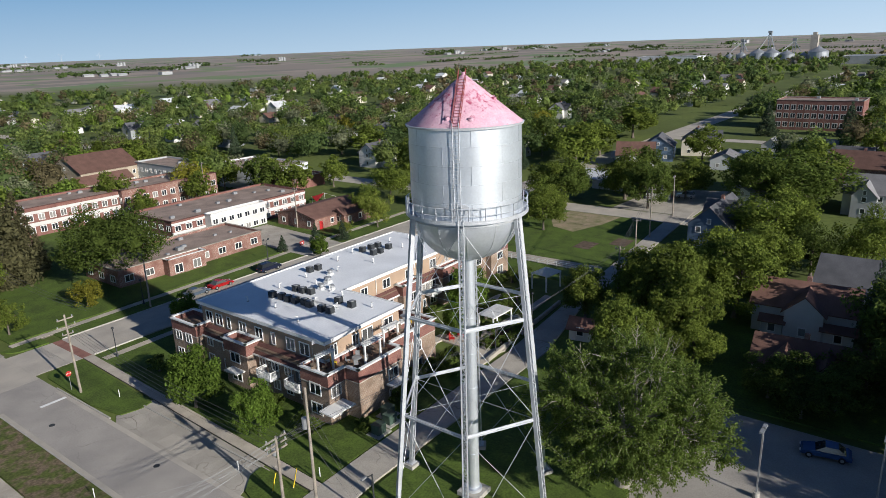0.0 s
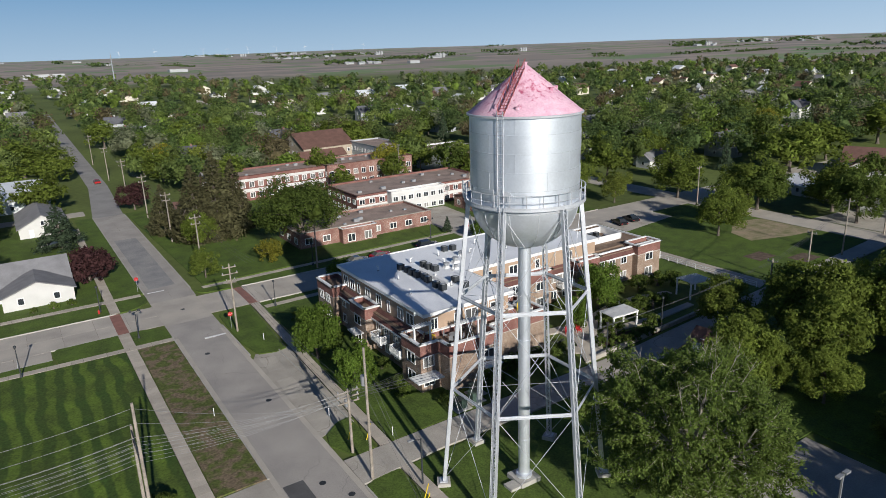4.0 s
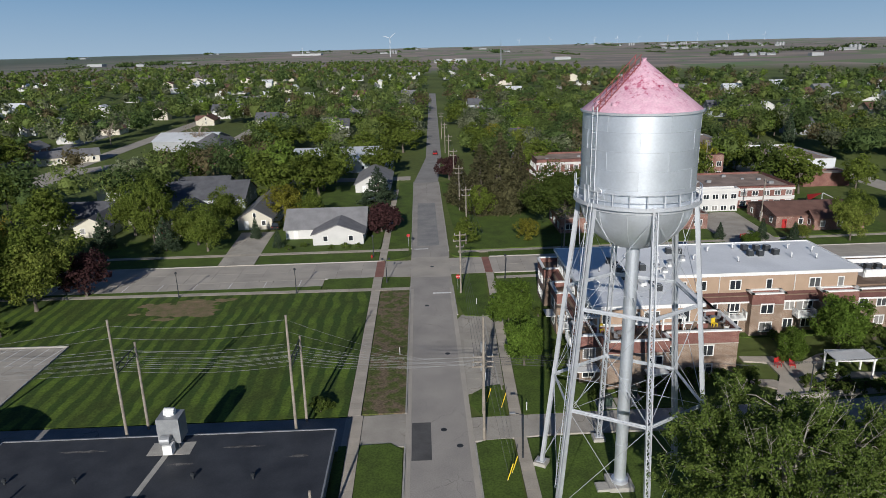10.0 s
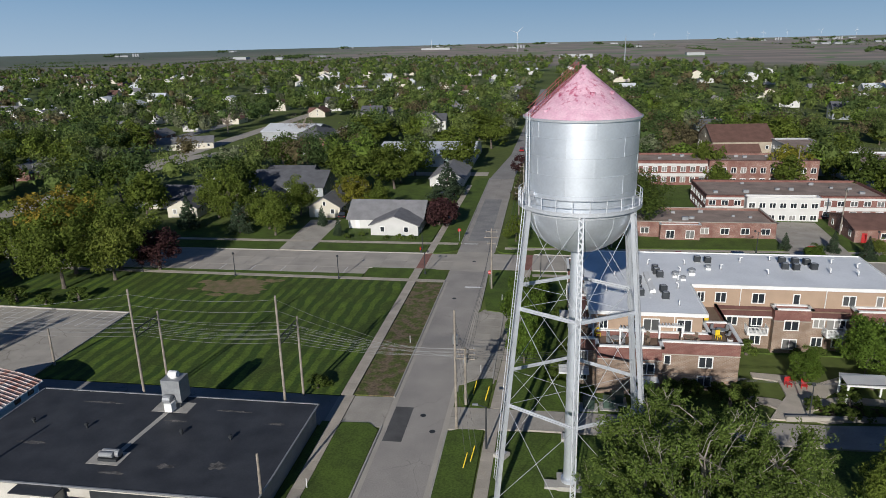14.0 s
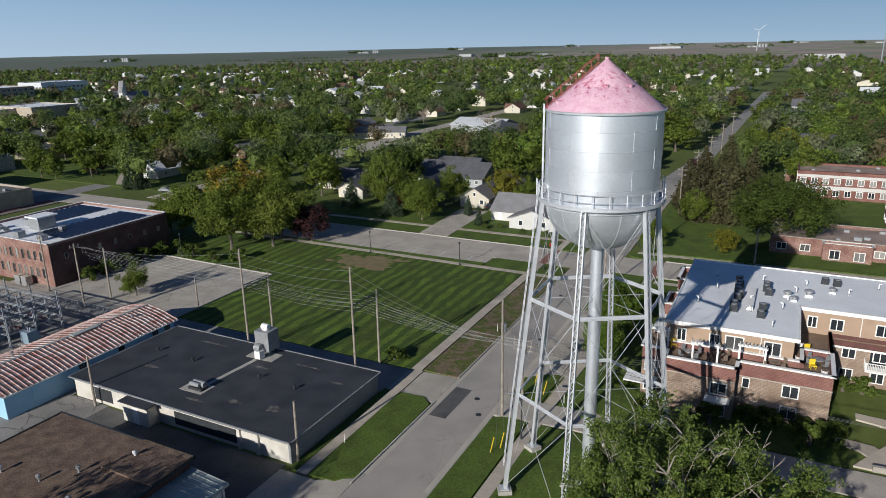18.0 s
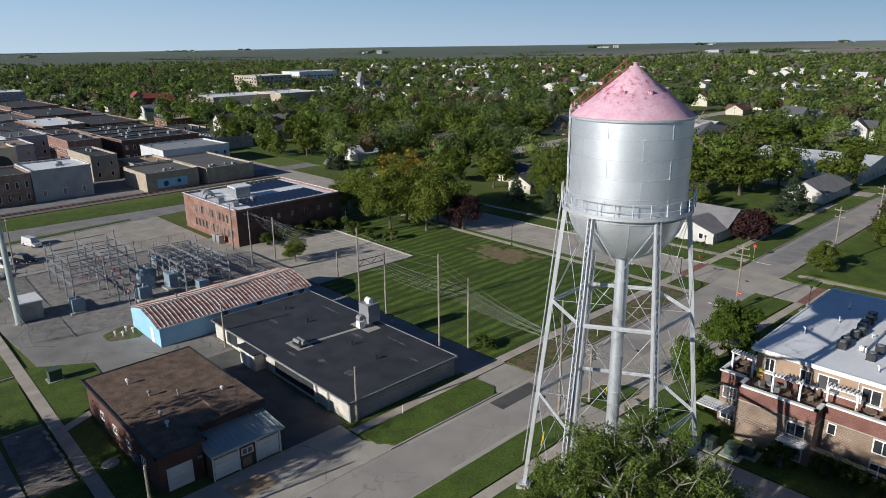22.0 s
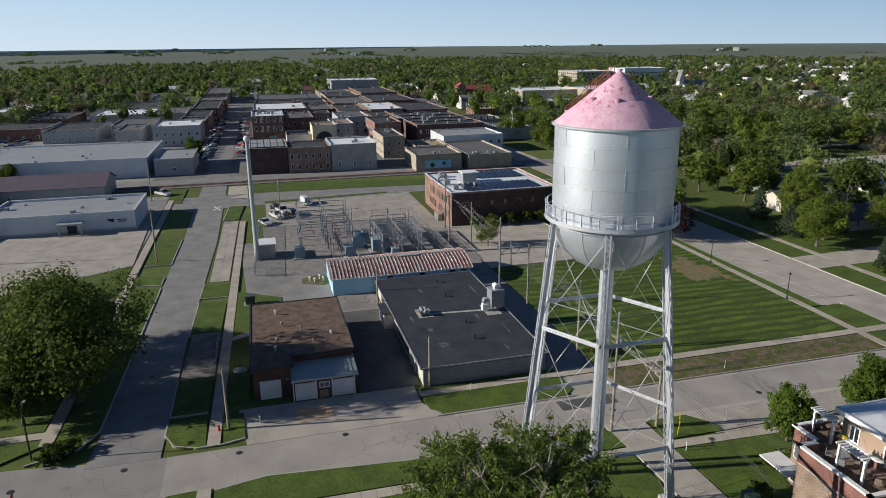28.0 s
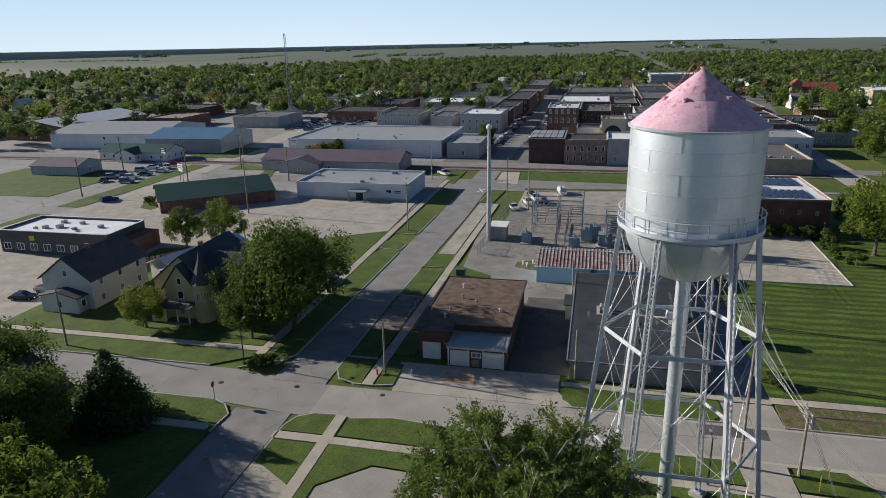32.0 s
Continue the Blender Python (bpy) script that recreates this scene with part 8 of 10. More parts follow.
ICO_F = np.array([f for f in itertools.combinations(range(12), 3) if all(abs(np.linalg.norm(ICO_V[a] - ICO_V[b]) - 2 / math.hypot(1, PHI)) < 0.01 for a, b in itertools.combinations(f, 2))])
for k in range(20):
    a, b, c = ICO_V[ICO_F[k]]
    if np.dot(np.cross(b - a, c - a), a) < 0:
        ICO_F[k] = ICO_F[k][::-1]


def triangles(name, v, f, material):
    me = bpy.data.meshes.new(name)
    me.vertices.add(len(v)), me.loops.add(3 * len(f)), me.polygons.add(len(f))
    me.vertices.foreach_set("co", v.astype(np.float32).ravel())
    me.loops.foreach_set("vertex_index", f.astype(np.int32).ravel())
    me.polygons.foreach_set("loop_start", np.arange(0, 3 * len(f), 3, dtype=np.int32))
    me.polygons.foreach_set("use_smooth", np.zeros(len(f), dtype=bool))
    me.materials.append(material)
    me.update()
    return me


def foliage(r, c, rad, pick, d, dist, size, squash=1.0, cores=None):
    """Leaf blades about lump centres, over a few ragged inner masses (centre, radii): vertices and faces."""
    count = len(pick)
    p = c[pick] + d * dist[:, None] * (1, 1, squash)
    nrm = d * 0.75 + r.normal(size=(count, 3)) * 0.5 + (0, 0, 0.3)
    nrm /= np.linalg.norm(nrm, axis=1)[:, None]
    t = np.cross(nrm, r.normal(size=(count, 3)))
    t /= np.linalg.norm(t, axis=1)[:, None] + 1e-9
    b = np.cross(nrm, t)
    s = size * r.uniform(0.55, 1.45, count)[:, None]
    leaf = np.stack([p - t * s * 0.7 - b * s * 0.6, p - t * s * 0.7 + b * s * 0.6, p + t * s], 1).reshape(-1, 3)
    cc, cr = cores
    body = (cc[:, None, :] + ICO_V[None] * cr[:, None, :] * r.uniform(0.7, 1.15, (len(cc), 12, 1))).reshape(-1, 3)
    f1 = np.arange(3 * count).reshape(-1, 3)
    f2 = (ICO_F[None] + 12 * np.arange(len(cc))[:, None, None]).reshape(-1, 3) + 3 * count
    return np.concatenate([leaf, body]), np.concatenate([f1, f2])


def leaf_mesh(name, centers, radii, count, size, material, seed, squash=0.8, core=0.68):
    """Many small leaf blades round lump centres, as one mesh."""
    r = np.random.default_rng(seed)
    c, rad = np.asarray(centers, float), np.asarray(radii, float)
    pick = r.choice(len(c), count, p=rad**2 / (rad**2).sum())
    d = r.normal(size=(count, 3))
    d /= np.linalg.norm(d, axis=1)[:, None]
    mid = c.mean(0)
    out = c[pick] - mid
    out /= np.linalg.norm(out, axis=1)[:, None] + 1e-9
    d = np.where((np.sum(d * out, 1) < -0.25)[:, None], -d, d)
    inner = (mid + (c[::3] - mid) * 0.6) if core else c[:0]
    cores = (inner, np.repeat(rad[::3, None][:len(inner)] * core, 3, 1) * (1, 1, squash))
    return triangles(name, *foliage(r, c, rad, pick, d, rad[pick] * r.uniform(0.45, 1.25, count), size, squash, cores), material)


def quads(name, q, material):
    n = len(q) // 4
    me = bpy.data.meshes.new(name)
    me.vertices.add(4 * n), me.loops.add(4 * n), me.polygons.add(n)
    me.vertices.foreach_set("co", q.astype(np.float32).ravel())
    me.loops.foreach_set("vertex_index", np.arange(4 * n, dtype=np.int32))
    me.polygons.foreach_set("loop_start", np.arange(0, 4 * n, 4, dtype=np.int32))
    me.materials.append(material)
    me.update()
    return me


def lumps(seed, R, z0, z1, n, kind):
    r = np.random.default_rng(seed)
    out, rad = [], []
    zc, hz = (z0 + z1) / 2, (z1 - z0) / 2
    for i in range(n):
        if kind == "cone":
            f = (i + 0.5) / n
            a = i * 2.4 + r.uniform(-0.4, 0.4)
            rr = R * (1 - f) ** 0.85 * r.uniform(0.45, 0.85)
            out.append((rr * math.cos(a), rr * math.sin(a), z0 + (z1 - z0) * f)), rad.append(max(0.35, R * 0.36 * (1 - f * 0.8)))
        else:
            d = r.normal(size=3)
            d /= np.linalg.norm(d)
            if d[2] < -0.8:
                d[2] *= -0.5
            k = r.uniform(0.4, 0.92)
            sh = (1.0 + 0.35 * d[2]) if kind == "vase" else (1.0 - 0.25 * max(0, d[2]) if kind == "tall" else 1.0)
            out.append((d[0] * R * k * sh, d[1] * R * k * sh, zc + d[2] * hz * k)), rad.append(R * r.uniform(0.14, 0.31))
    return out, rad


def tree_proto(seed, R, H, kind, material, leaves, size, label, clear=0.07, category="tree", n=66, bark=None, limbs=11, core=0.68):
    t = thing("tree", label, category)
    z0 = H * clear
    c, rad = lumps(seed, R, z0, H * 0.97, n, kind)
    rng = random.Random(seed)
    tr = MB()
    top = Vector((rng.uniform(-0.3, 0.3), rng.uniform(-0.3, 0.3), H * (0.9 if kind == "cone" else 0.55)))
    r0 = max(0.14, R * 0.048)
    mid = top * 0.45 + Vector((rng.uniform(-0.2, 0.2), rng.uniform(-0.2, 0.2), 0))
    tr.tube((0, 0, -0.1), (0, 0, 0.5), r0 * 1.5, r0, 9).tube((0, 0, 0.5), mid, r0, r0 * 0.75, 9).tube(mid, top, r0 * 0.75, r0 * 0.25, 8)
    lb = tr
    for i in range(limbs):
        e = Vector(c[(i * 5) % len(c)])
        s = mid.lerp(top, rng.uniform(0.0, 0.7))
        m = s.lerp(e, 0.5) + Vector((0, 0, 0.08 * H * rng.uniform(0, 1)))
        lb.tube(s, m, r0 * 0.42, r0 * 0.28, 6, False).tube(m, e, r0 * 0.28, r0 * 0.08, 6, False)
        f = Vector(c[(i * 7 + 3) % len(c)])
        lb.tube(m, m.lerp(f, 0.6), r0 * 0.2, r0 * 0.05, 5, False)
    part("trunk", lb, bark or BARK, t)
    part("crown", leaf_mesh("crown", c, rad, leaves, size, material, seed, 0.85, core), material, t)
    return t


L_MID = leaf_mat("leaf_green", (0.155, 0.20, 0.034))
L_DARK = leaf_mat("leaf_dark_green", (0.108, 0.15, 0.03))
L_LIGHT = leaf_mat("leaf_light_green", (0.22, 0.26, 0.05))
L_YEL = leaf_mat("leaf_yellow_green", (0.26, 0.25, 0.035))
L_ORANGE = leaf_mat("leaf_orange", (0.29, 0.225, 0.035))
L_RED = leaf_mat("leaf_dark_red", (0.095, 0.045, 0.045))
L_SPRUCE = leaf_mat("needle_blue_green", (0.08, 0.115, 0.065))
L_BROWN = leaf_mat("needle_brown_green", (0.12, 0.115, 0.055))
L_OLIVE = leaf_mat("leaf_olive_brown", (0.20, 0.165, 0.075))
L_SILVER = leaf_mat("leaf_silver_green", (0.24, 0.27, 0.15))
L_MAPLE = leaf_mat("leaf_silver_maple", (0.148, 0.205, 0.043), 0.0)

PROTO = {
    "green": (tree_proto(1, 5, 10, "round", L_MID, 7400, 0.2, "leafy green tree along the street"), 5, 10),
    "green2": (tree_proto(2, 5, 11, "tall", L_MID, 7400, 0.2, "tall leafy green tree in a garden"), 5, 11),
    "dark": (tree_proto(3, 5, 10, "round", L_DARK, 7400, 0.2, "dark green broadleaf tree by houses"), 5, 10),
    "dark2": (tree_proto(4, 5, 11, "vase", L_DARK, 7400, 0.2, "dark green spreading garden tree"), 5, 11),
    "light": (tree_proto(5, 5, 10, "vase", L_LIGHT, 7400, 0.2, "light green tree in young leaf"), 5, 10),
    "yellow": (tree_proto(6, 4, 8, "round", L_YEL, 3400, 0.22, "yellow-green tree in new leaf"), 4, 8),
    "orange": (tree_proto(7, 5, 11, "round", L_ORANGE, 4000, 0.24, "broadleaf tree with orange young leaves"), 5, 11),
    "red": (tree_proto(8, 4, 8, "round", L_RED, 3400, 0.22, "dark red-leaved ornamental garden tree"), 4, 8),
    "spruce": (tree_proto(9, 3.4, 10, "cone", L_SPRUCE, 4600, 0.2, "blue-green conical spruce on a lawn", 0.04, n=70, limbs=4), 3.4, 10),
    "pine": (tree_proto(10, 4.2, 14, "cone", L_BROWN, 6500, 0.26, "tall brownish spruce near the street", 0.04, n=80, limbs=4), 4.2, 14),
    "near": (tree_proto(15, 5, 11, "tall", L_MID, 10500, 0.19, "full green tree by the back gardens", n=64, limbs=16), 5, 11),
    "big": (tree_proto(16, 8, 16, "round", L_DARK, 18000, 0.22, "large dense dark green shade tree", 0.16, n=110, limbs=18), 8, 16),
    "street": (tree_proto(11, 3.5, 7, "round", leaf_mat("leaf_street", (0.12, 0.185, 0.028)), 9500, 0.155, "dense round green tree beside the sidewalk", 0.05, n=70), 3.5, 7),
    "juniper": (tree_proto(17, 4.6, 9, "cone", leaf_mat("leaf_juniper", (0.075, 0.115, 0.04)), 12000, 0.17, "broad dense dark green juniper with upright tips", 0.02, n=90, limbs=6), 4.6, 9),
    "shrub": (tree_proto(12, 1.2, 1.7, "round", L_DARK, 900, 0.13, "low rounded green shrub", 0.02, "shrub", 26, limbs=3), 1.2, 1.7),
    "redshrub": (tree_proto(13, 3.6, 5.4, "round", L_RED, 3600, 0.28, "broad dark red-leaved tree on the lawn", 0.05, n=60), 3.6, 5.4),
    "bare": (tree_proto(14, 5, 12, "vase", leaf_mat("buds", (0.30, 0.24, 0.17)), 700, 0.16, "bare pale tree not yet in leaf", n=60, limbs=40, core=0.0, bark=mat("pale_bark", (0.36, 0.30, 0.24), 0.9, 0, 0.15, 2, 12, 0.3)), 5, 12),
}
# plainer stand-ins of the same kinds for gardens far from the path
for k, seed, R, H, shape, m, lab in (("green", 31, 5, 10, "round", L_MID, "leafy green tree among far houses"), ("green2", 32, 5, 11, "tall", L_MID, "tall green tree among far houses"), ("dark", 33, 5, 10, "round", L_DARK, "dark green tree among far houses"),
                                     ("dark2", 34, 5, 11, "vase", L_DARK, "spreading dark green tree among far houses"), ("light", 35, 5, 10, "vase", L_LIGHT, "pale green tree among far houses"),
                                     ("olive", 36, 5, 11, "tall", L_OLIVE, "olive-brown tree coming into leaf among far houses"), ("silver", 37, 5, 12, "vase", L_SILVER, "silvery green tree among far houses")):
    PROTO[k + "_far"] = (tree_proto(seed, R, H, shape, m, 2200, 0.36, lab, n=48, limbs=6), R, H)
for k, (p, _, _) in PROTO.items():
    p.location = (3000, 300 + 20 * len(k), 0)
TREES = []


def tree(kind, x, y, h, r):
    p, R, H = PROTO[kind + "_far" if kind not in PROTO or (math.hypot(x, y) > 135 and kind + "_far" in PROTO) else kind]
    t = copy_thing(p, Matrix.Translation((x, y, 0.05)) @ Matrix.Rotation(random.uniform(0, 6.28), 4, "Z") @ Matrix.Diagonal((r / R, r / R, h / H, 1)))
    TREES.append((x, y, r))
    return t


for k, rows in {
    "street": ((-217, -49.8, 9.5, 3.8), (-5.6, 37.0, 8.4, 3.7), (-5.2, 25.4, 7.0, 2.7), (37.3, 26.9, 8.0, 3.8), (28.6, 22.9, 5.2, 2.1), (46.1, 70.7, 4.2, 2.2), (9.0, 61.2, 5.4, 2.6)),
    "dark2": ((133.4, -3.3, 14.0, 11),),
    "dark": ((127.9, 38.1, 10.0, 7.1), (112.5, 48.7, 12.0, 7.5), (-86.1, 113.3, 12.0, 6.4), (9.5, -60, 10, 5), (117, 28, 13, 6.4), (131, 6, 15, 8.5), (83, -14.4, 10, 5), (38, -27.5, 7, 5), (31.2, -22.4, 5.2, 3.6), (34.0, -18.4, 5.6, 3.4), (36.5, -20.6, 5.8, 3.0), (-31.3, -54.4, 8.5, 4.0), (35, -25.2, 5.6, 4), (41, -33, 13, 6), (50, -31, 14, 7), (33, -36.5, 13, 6)),
    "green": ((-240.4, 83.3, 11, 6.5), (-194.3, 92, 10, 5), (-182.4, 108.6, 12, 6), (-213.5, 145.5, 12, 6.5), (-190, 146.4, 11, 6), (-206.8, 171.4, 13, 7), (-199.6, 105.4, 12, 6.4), (-182, 138, 12, 7), (-172.5, 182, 13, 7), (-142.2, 127, 11, 6), (-229, 112, 12, 7), (-242.7, 140, 12, 6.5), (-220.2, 137, 12, 6.5), (-171, 90, 8, 4), (-248.8, 171.6, 12, 7), (-180, 159, 13, 8), (-280.3, 103.4, 10, 6), (-223, 175, 13, 8), (-84, 57, 16, 7.6), (-63, 83, 10, 5.2), (-84, 98, 12, 5.6), (-57, 128, 14, 8), (-47, 134, 12, 7.4), (-73, 214, 13, 10), (-25, 212, 12, 8), (-117, 93, 11, 6), (-107, 105, 10, 4.8), (109, 69, 13, 7.6), (114, 52, 13, 7.5), (124, 37, 13, 7.4), (112, 97, 12, 7), (139, 109, 12, 6), (171, 76, 14, 10), (230, 131, 14, 10), (161, 69.7, 14, 8.7), (86.1, 40.4, 10, 5), (131, 23.3, 10, 6), (93, -5, 13, 8), (88, -22, 12, 5.5), (106, -7, 10, 4.5), (96.4, 45.6, 10.0, 5.5), (148.8, 150.4, 12.0, 9.0), (95.0, 94.2, 10.0, 6.4), (44.3, 148.2, 12.0, 5.1), (-66.5, 88, 10.0, 5.4), (-63.9, 102, 10.0, 4.6), (-46.7, 142.0, 12.0, 6.7), (-31.2, 160, 12.0, 6.5), (-91.7, 54.3, 14.5, 7.4), (-88.2, 46.2, 14.0, 7.0), (-103, 52, 14, 7), (-83.6, 18.6, 5.6, 2.8), (-44.5, 104, 8, 3.6)),
    "green2": ((-76.6, 90, 15, 4.4), (-210.2, 85, 11, 5.4), (-209.7, 157, 12, 6.4), (-166, 194, 12, 7), (-291.7, 151, 12, 7), (-256, 100, 11, 6), (-274, 165, 13, 7), (-160, 140, 11, 6), (-168, 160, 12, 6), (-220, 126, 10, 5), (-300, 120, 12, 6), (-264.5, 136.2, 12, 6), (-201.9, 84.5, 9, 4), (-260, 192, 13, 8), (-309, 128, 12, 6), (-166, 120, 9, 4.5), (-160, 104, 10, 5), (78, 204, 13, 8), (85, 168, 12, 7), (62, 137, 10, 4.6), (82, 119, 12, 6), (75, 84.5, 9, 4.4), (43, 170, 8, 4.2), (42, 131, 9, 4), (189, 37, 13, 7), (149, -2, 15, 9.5), (235, 80, 15, 12), (189, 74, 13, 8.6), (240, 127, 12, 8), (183, 109, 12, 7), (273, -3, 12, 6.5), (28, -44, 17, 7.5), (20.5, -44, 14, 6.5), (13, -50, 12, 5), (42, -47, 17, 7.5), (56, -42, 16, 7), (36, -58, 18, 8), (18, -53, 14, 6), (185.6, 81.9, 12.0, 11), (77.4, 146.7, 12.0, 5.5), (91.9, 143, 10.0, 6.0), (138.9, 25.1, 10.0, 6.5), (149.4, 10.5, 12.0, 9), (44.5, 197, 12.0, 5), (-103.1, 97.2, 12.0, 5.8), (-40.0, 203, 10.0, 7.0), (-108.8, 48.9, 10.0, 5.0), (-76.3, -84.3, 10.0, 5.0), (-72, -91, 9.0, 4.5), (-4, 105, 8, 4), (-9, 82, 6, 3.2), (17, 157, 12, 6), (81, 200, 13, 6.4), (31, 266, 13, 9), (2, 298, 13, 9), (-32, 236, 13, 10), (6, 192, 11, 6)),
    "yellow": ((4.0, 83.4, 5.0, 2.8), (64.0, 143.9, 12.0, 5.3), (-51.2, 106, 9.6, 4.8), (-383.6, -267.4, 10.0, 7.6), (36, -21.5, 4, 2)),
    "big": ((13.6, 91, 15.0, 9.0), (-35.4, -49.6, 17.6, 8.4), (-50, -54, 12.0, 6.6), (-36, -56.5, 11, 5.6), (2.5, -63, 12, 6.5), (5.5, -70, 12, 6), (-5, -72, 13, 6), (-5, -86, 15, 6)),
    "juniper": ((-7.2, -58.8, 9.4, 5.0),),
    "near": ((-178, -108, 6, 3), (-183, -105, 6.4, 3), (-189, -102, 7, 3.2), (41.5, -6, 12, 5), (51.5, 4, 11, 5), (62, -3.5, 13, 5.6), (34, -4, 8, 3), (31.0, -1.2, 10, 4.4), (36.5, -9, 7.5, 3.4), (27, -2.5, 7, 3), (47.5, -1.5, 14, 6.2), (56.5, -8.6, 14, 6.6), (44.5, 10, 9, 4), (65, -1, 9, 4.4), (39, 2.4, 8, 3.4), (72, -9, 12, 5.5)),
    "orange": ((-95, 58, 17, 8.6),),
    "light": ((-32, -72.4, 7.0, 3.8), (69, 75.5, 9, 3.6), (60, 77, 4, 1.6), (-81.6, 51.4, 13.5, 6.2), (93, 76, 9, 4)),
    "red": ((-195.8, 95, 8, 4), (-76.4, 57.8, 9.0, 4.8), (-9.4, 154.0, 8.0, 4.4), (84, 130, 8, 4), (-110, 70, 8, 4)),
    "redshrub": ((-27.3, 94, 6.6, 4.4),),
    "pine": ((1.6, 110, 20.0, 6.4), (-3.4, 109.5, 17.5, 6.0), (6.5, 113.5, 17, 5), (-8, 121, 12, 4.5)),
    "spruce": ((-29.6, 123.3, 10.0, 5.2), (-86.6, 88, 8.0, 2.9), (-72, 84, 7.6, 3.0), (262, 33, 14.0, 4.4), (271, 4.3, 14.0, 4.4), (54.7, -26.5, 13, 2.8), (-72, 96, 8, 2.8), (-48.6, 84, 4.4, 1.2), (57, 75, 4.6, 1.5), (44, 80, 3.6, 1.3), (52.5, 79, 4.4, 1.4), (-55, 92, 5, 1.4)),
    "bare": ((-112, 236, 13.0, 6.5), (-160, 262, 12.0, 6.0)),
}.items():
    for row in rows:
        tree(k, *row)
for x, y, s in ((-2.6, 50.0, 1.4), (-0.6, 41.6, 0.9), (0.0, 29.0, 1.0), (-1.2, 22.5, 1.2), (-1.6, 20.8, 0.9), (2.0, 16.2, 1.0), (9.0, 16.6, 1.4), (12.6, 18.6, 1.2), (14.6, 18.8, 1.3), (17.9, 18.9, 1.1), (22.2, 31, 1.0), (24.2, 31.2, 1.2), (30.3, 30.6, 0.8), (33.2, 31.0, 0.9), (29.4, 15.6, 0.9), (31.0, 15.2, 0.9), (32.6, 15.2, 0.9), (34.2, 15.4, 0.9), (35.6, 15.6, 0.9), (38.2, 17.2, 1.2), (27.6, 17.0, 1.0), (36.5, 23, 1.3), (38.4, 22.4, 1.5), (40.5, 22.2, 1.4), (42.4, 22.6, 1.3), (44.2, 22.0, 1.5), (46.2, 21.6, 1.2), (33.4, 22.4, 1.0), (32, 18.2, 1.2), (20.4, 18.0, 1.5), (18.6, 16.6, 1.4), (48.6, 28.6, 1.6), (52.8, 28.2, 1.4), (55, 27, 1.5), (41, 29.2, 1.2), (44, 29.6, 1.3),
                (-30.4, 15.8, 1.1), (-29.6, 16.4, 0.8), (-46, 81.6, 0.8), (-43.2, 83.6, 0.7), (-37.2, 81.6, 0.6), (-34.2, 81.7, 0.8), (-31.5, 81.8, 0.7), (-22.3, -50.1, 0.8), (-23.0, -49.3, 0.9), (-23.8, -48.5, 0.95), (-24.6, -47.8, 0.85), (-23.9, -49.6, 0.9), (-122, -120, 1.5), (-126, -119, 1.6), (-130, -118, 1.5), (-106, -124, 1.4), (-110, -123, 1.5), (-114, -122, 1.3), (-81.5, 41, 1.5), (-86, 38.7, 1.3), (-92, 39.4, 1.6), (-97, 40, 1.6), (-98.7, 37, 1.7), (-98.9, 33, 1.7), (-98.9, 29, 1.7), (-98.8, 25, 1.6), (-98.8, 21, 1.5)):
    tree("shrub", x, y, 1.6 * s, 1.25 * s)

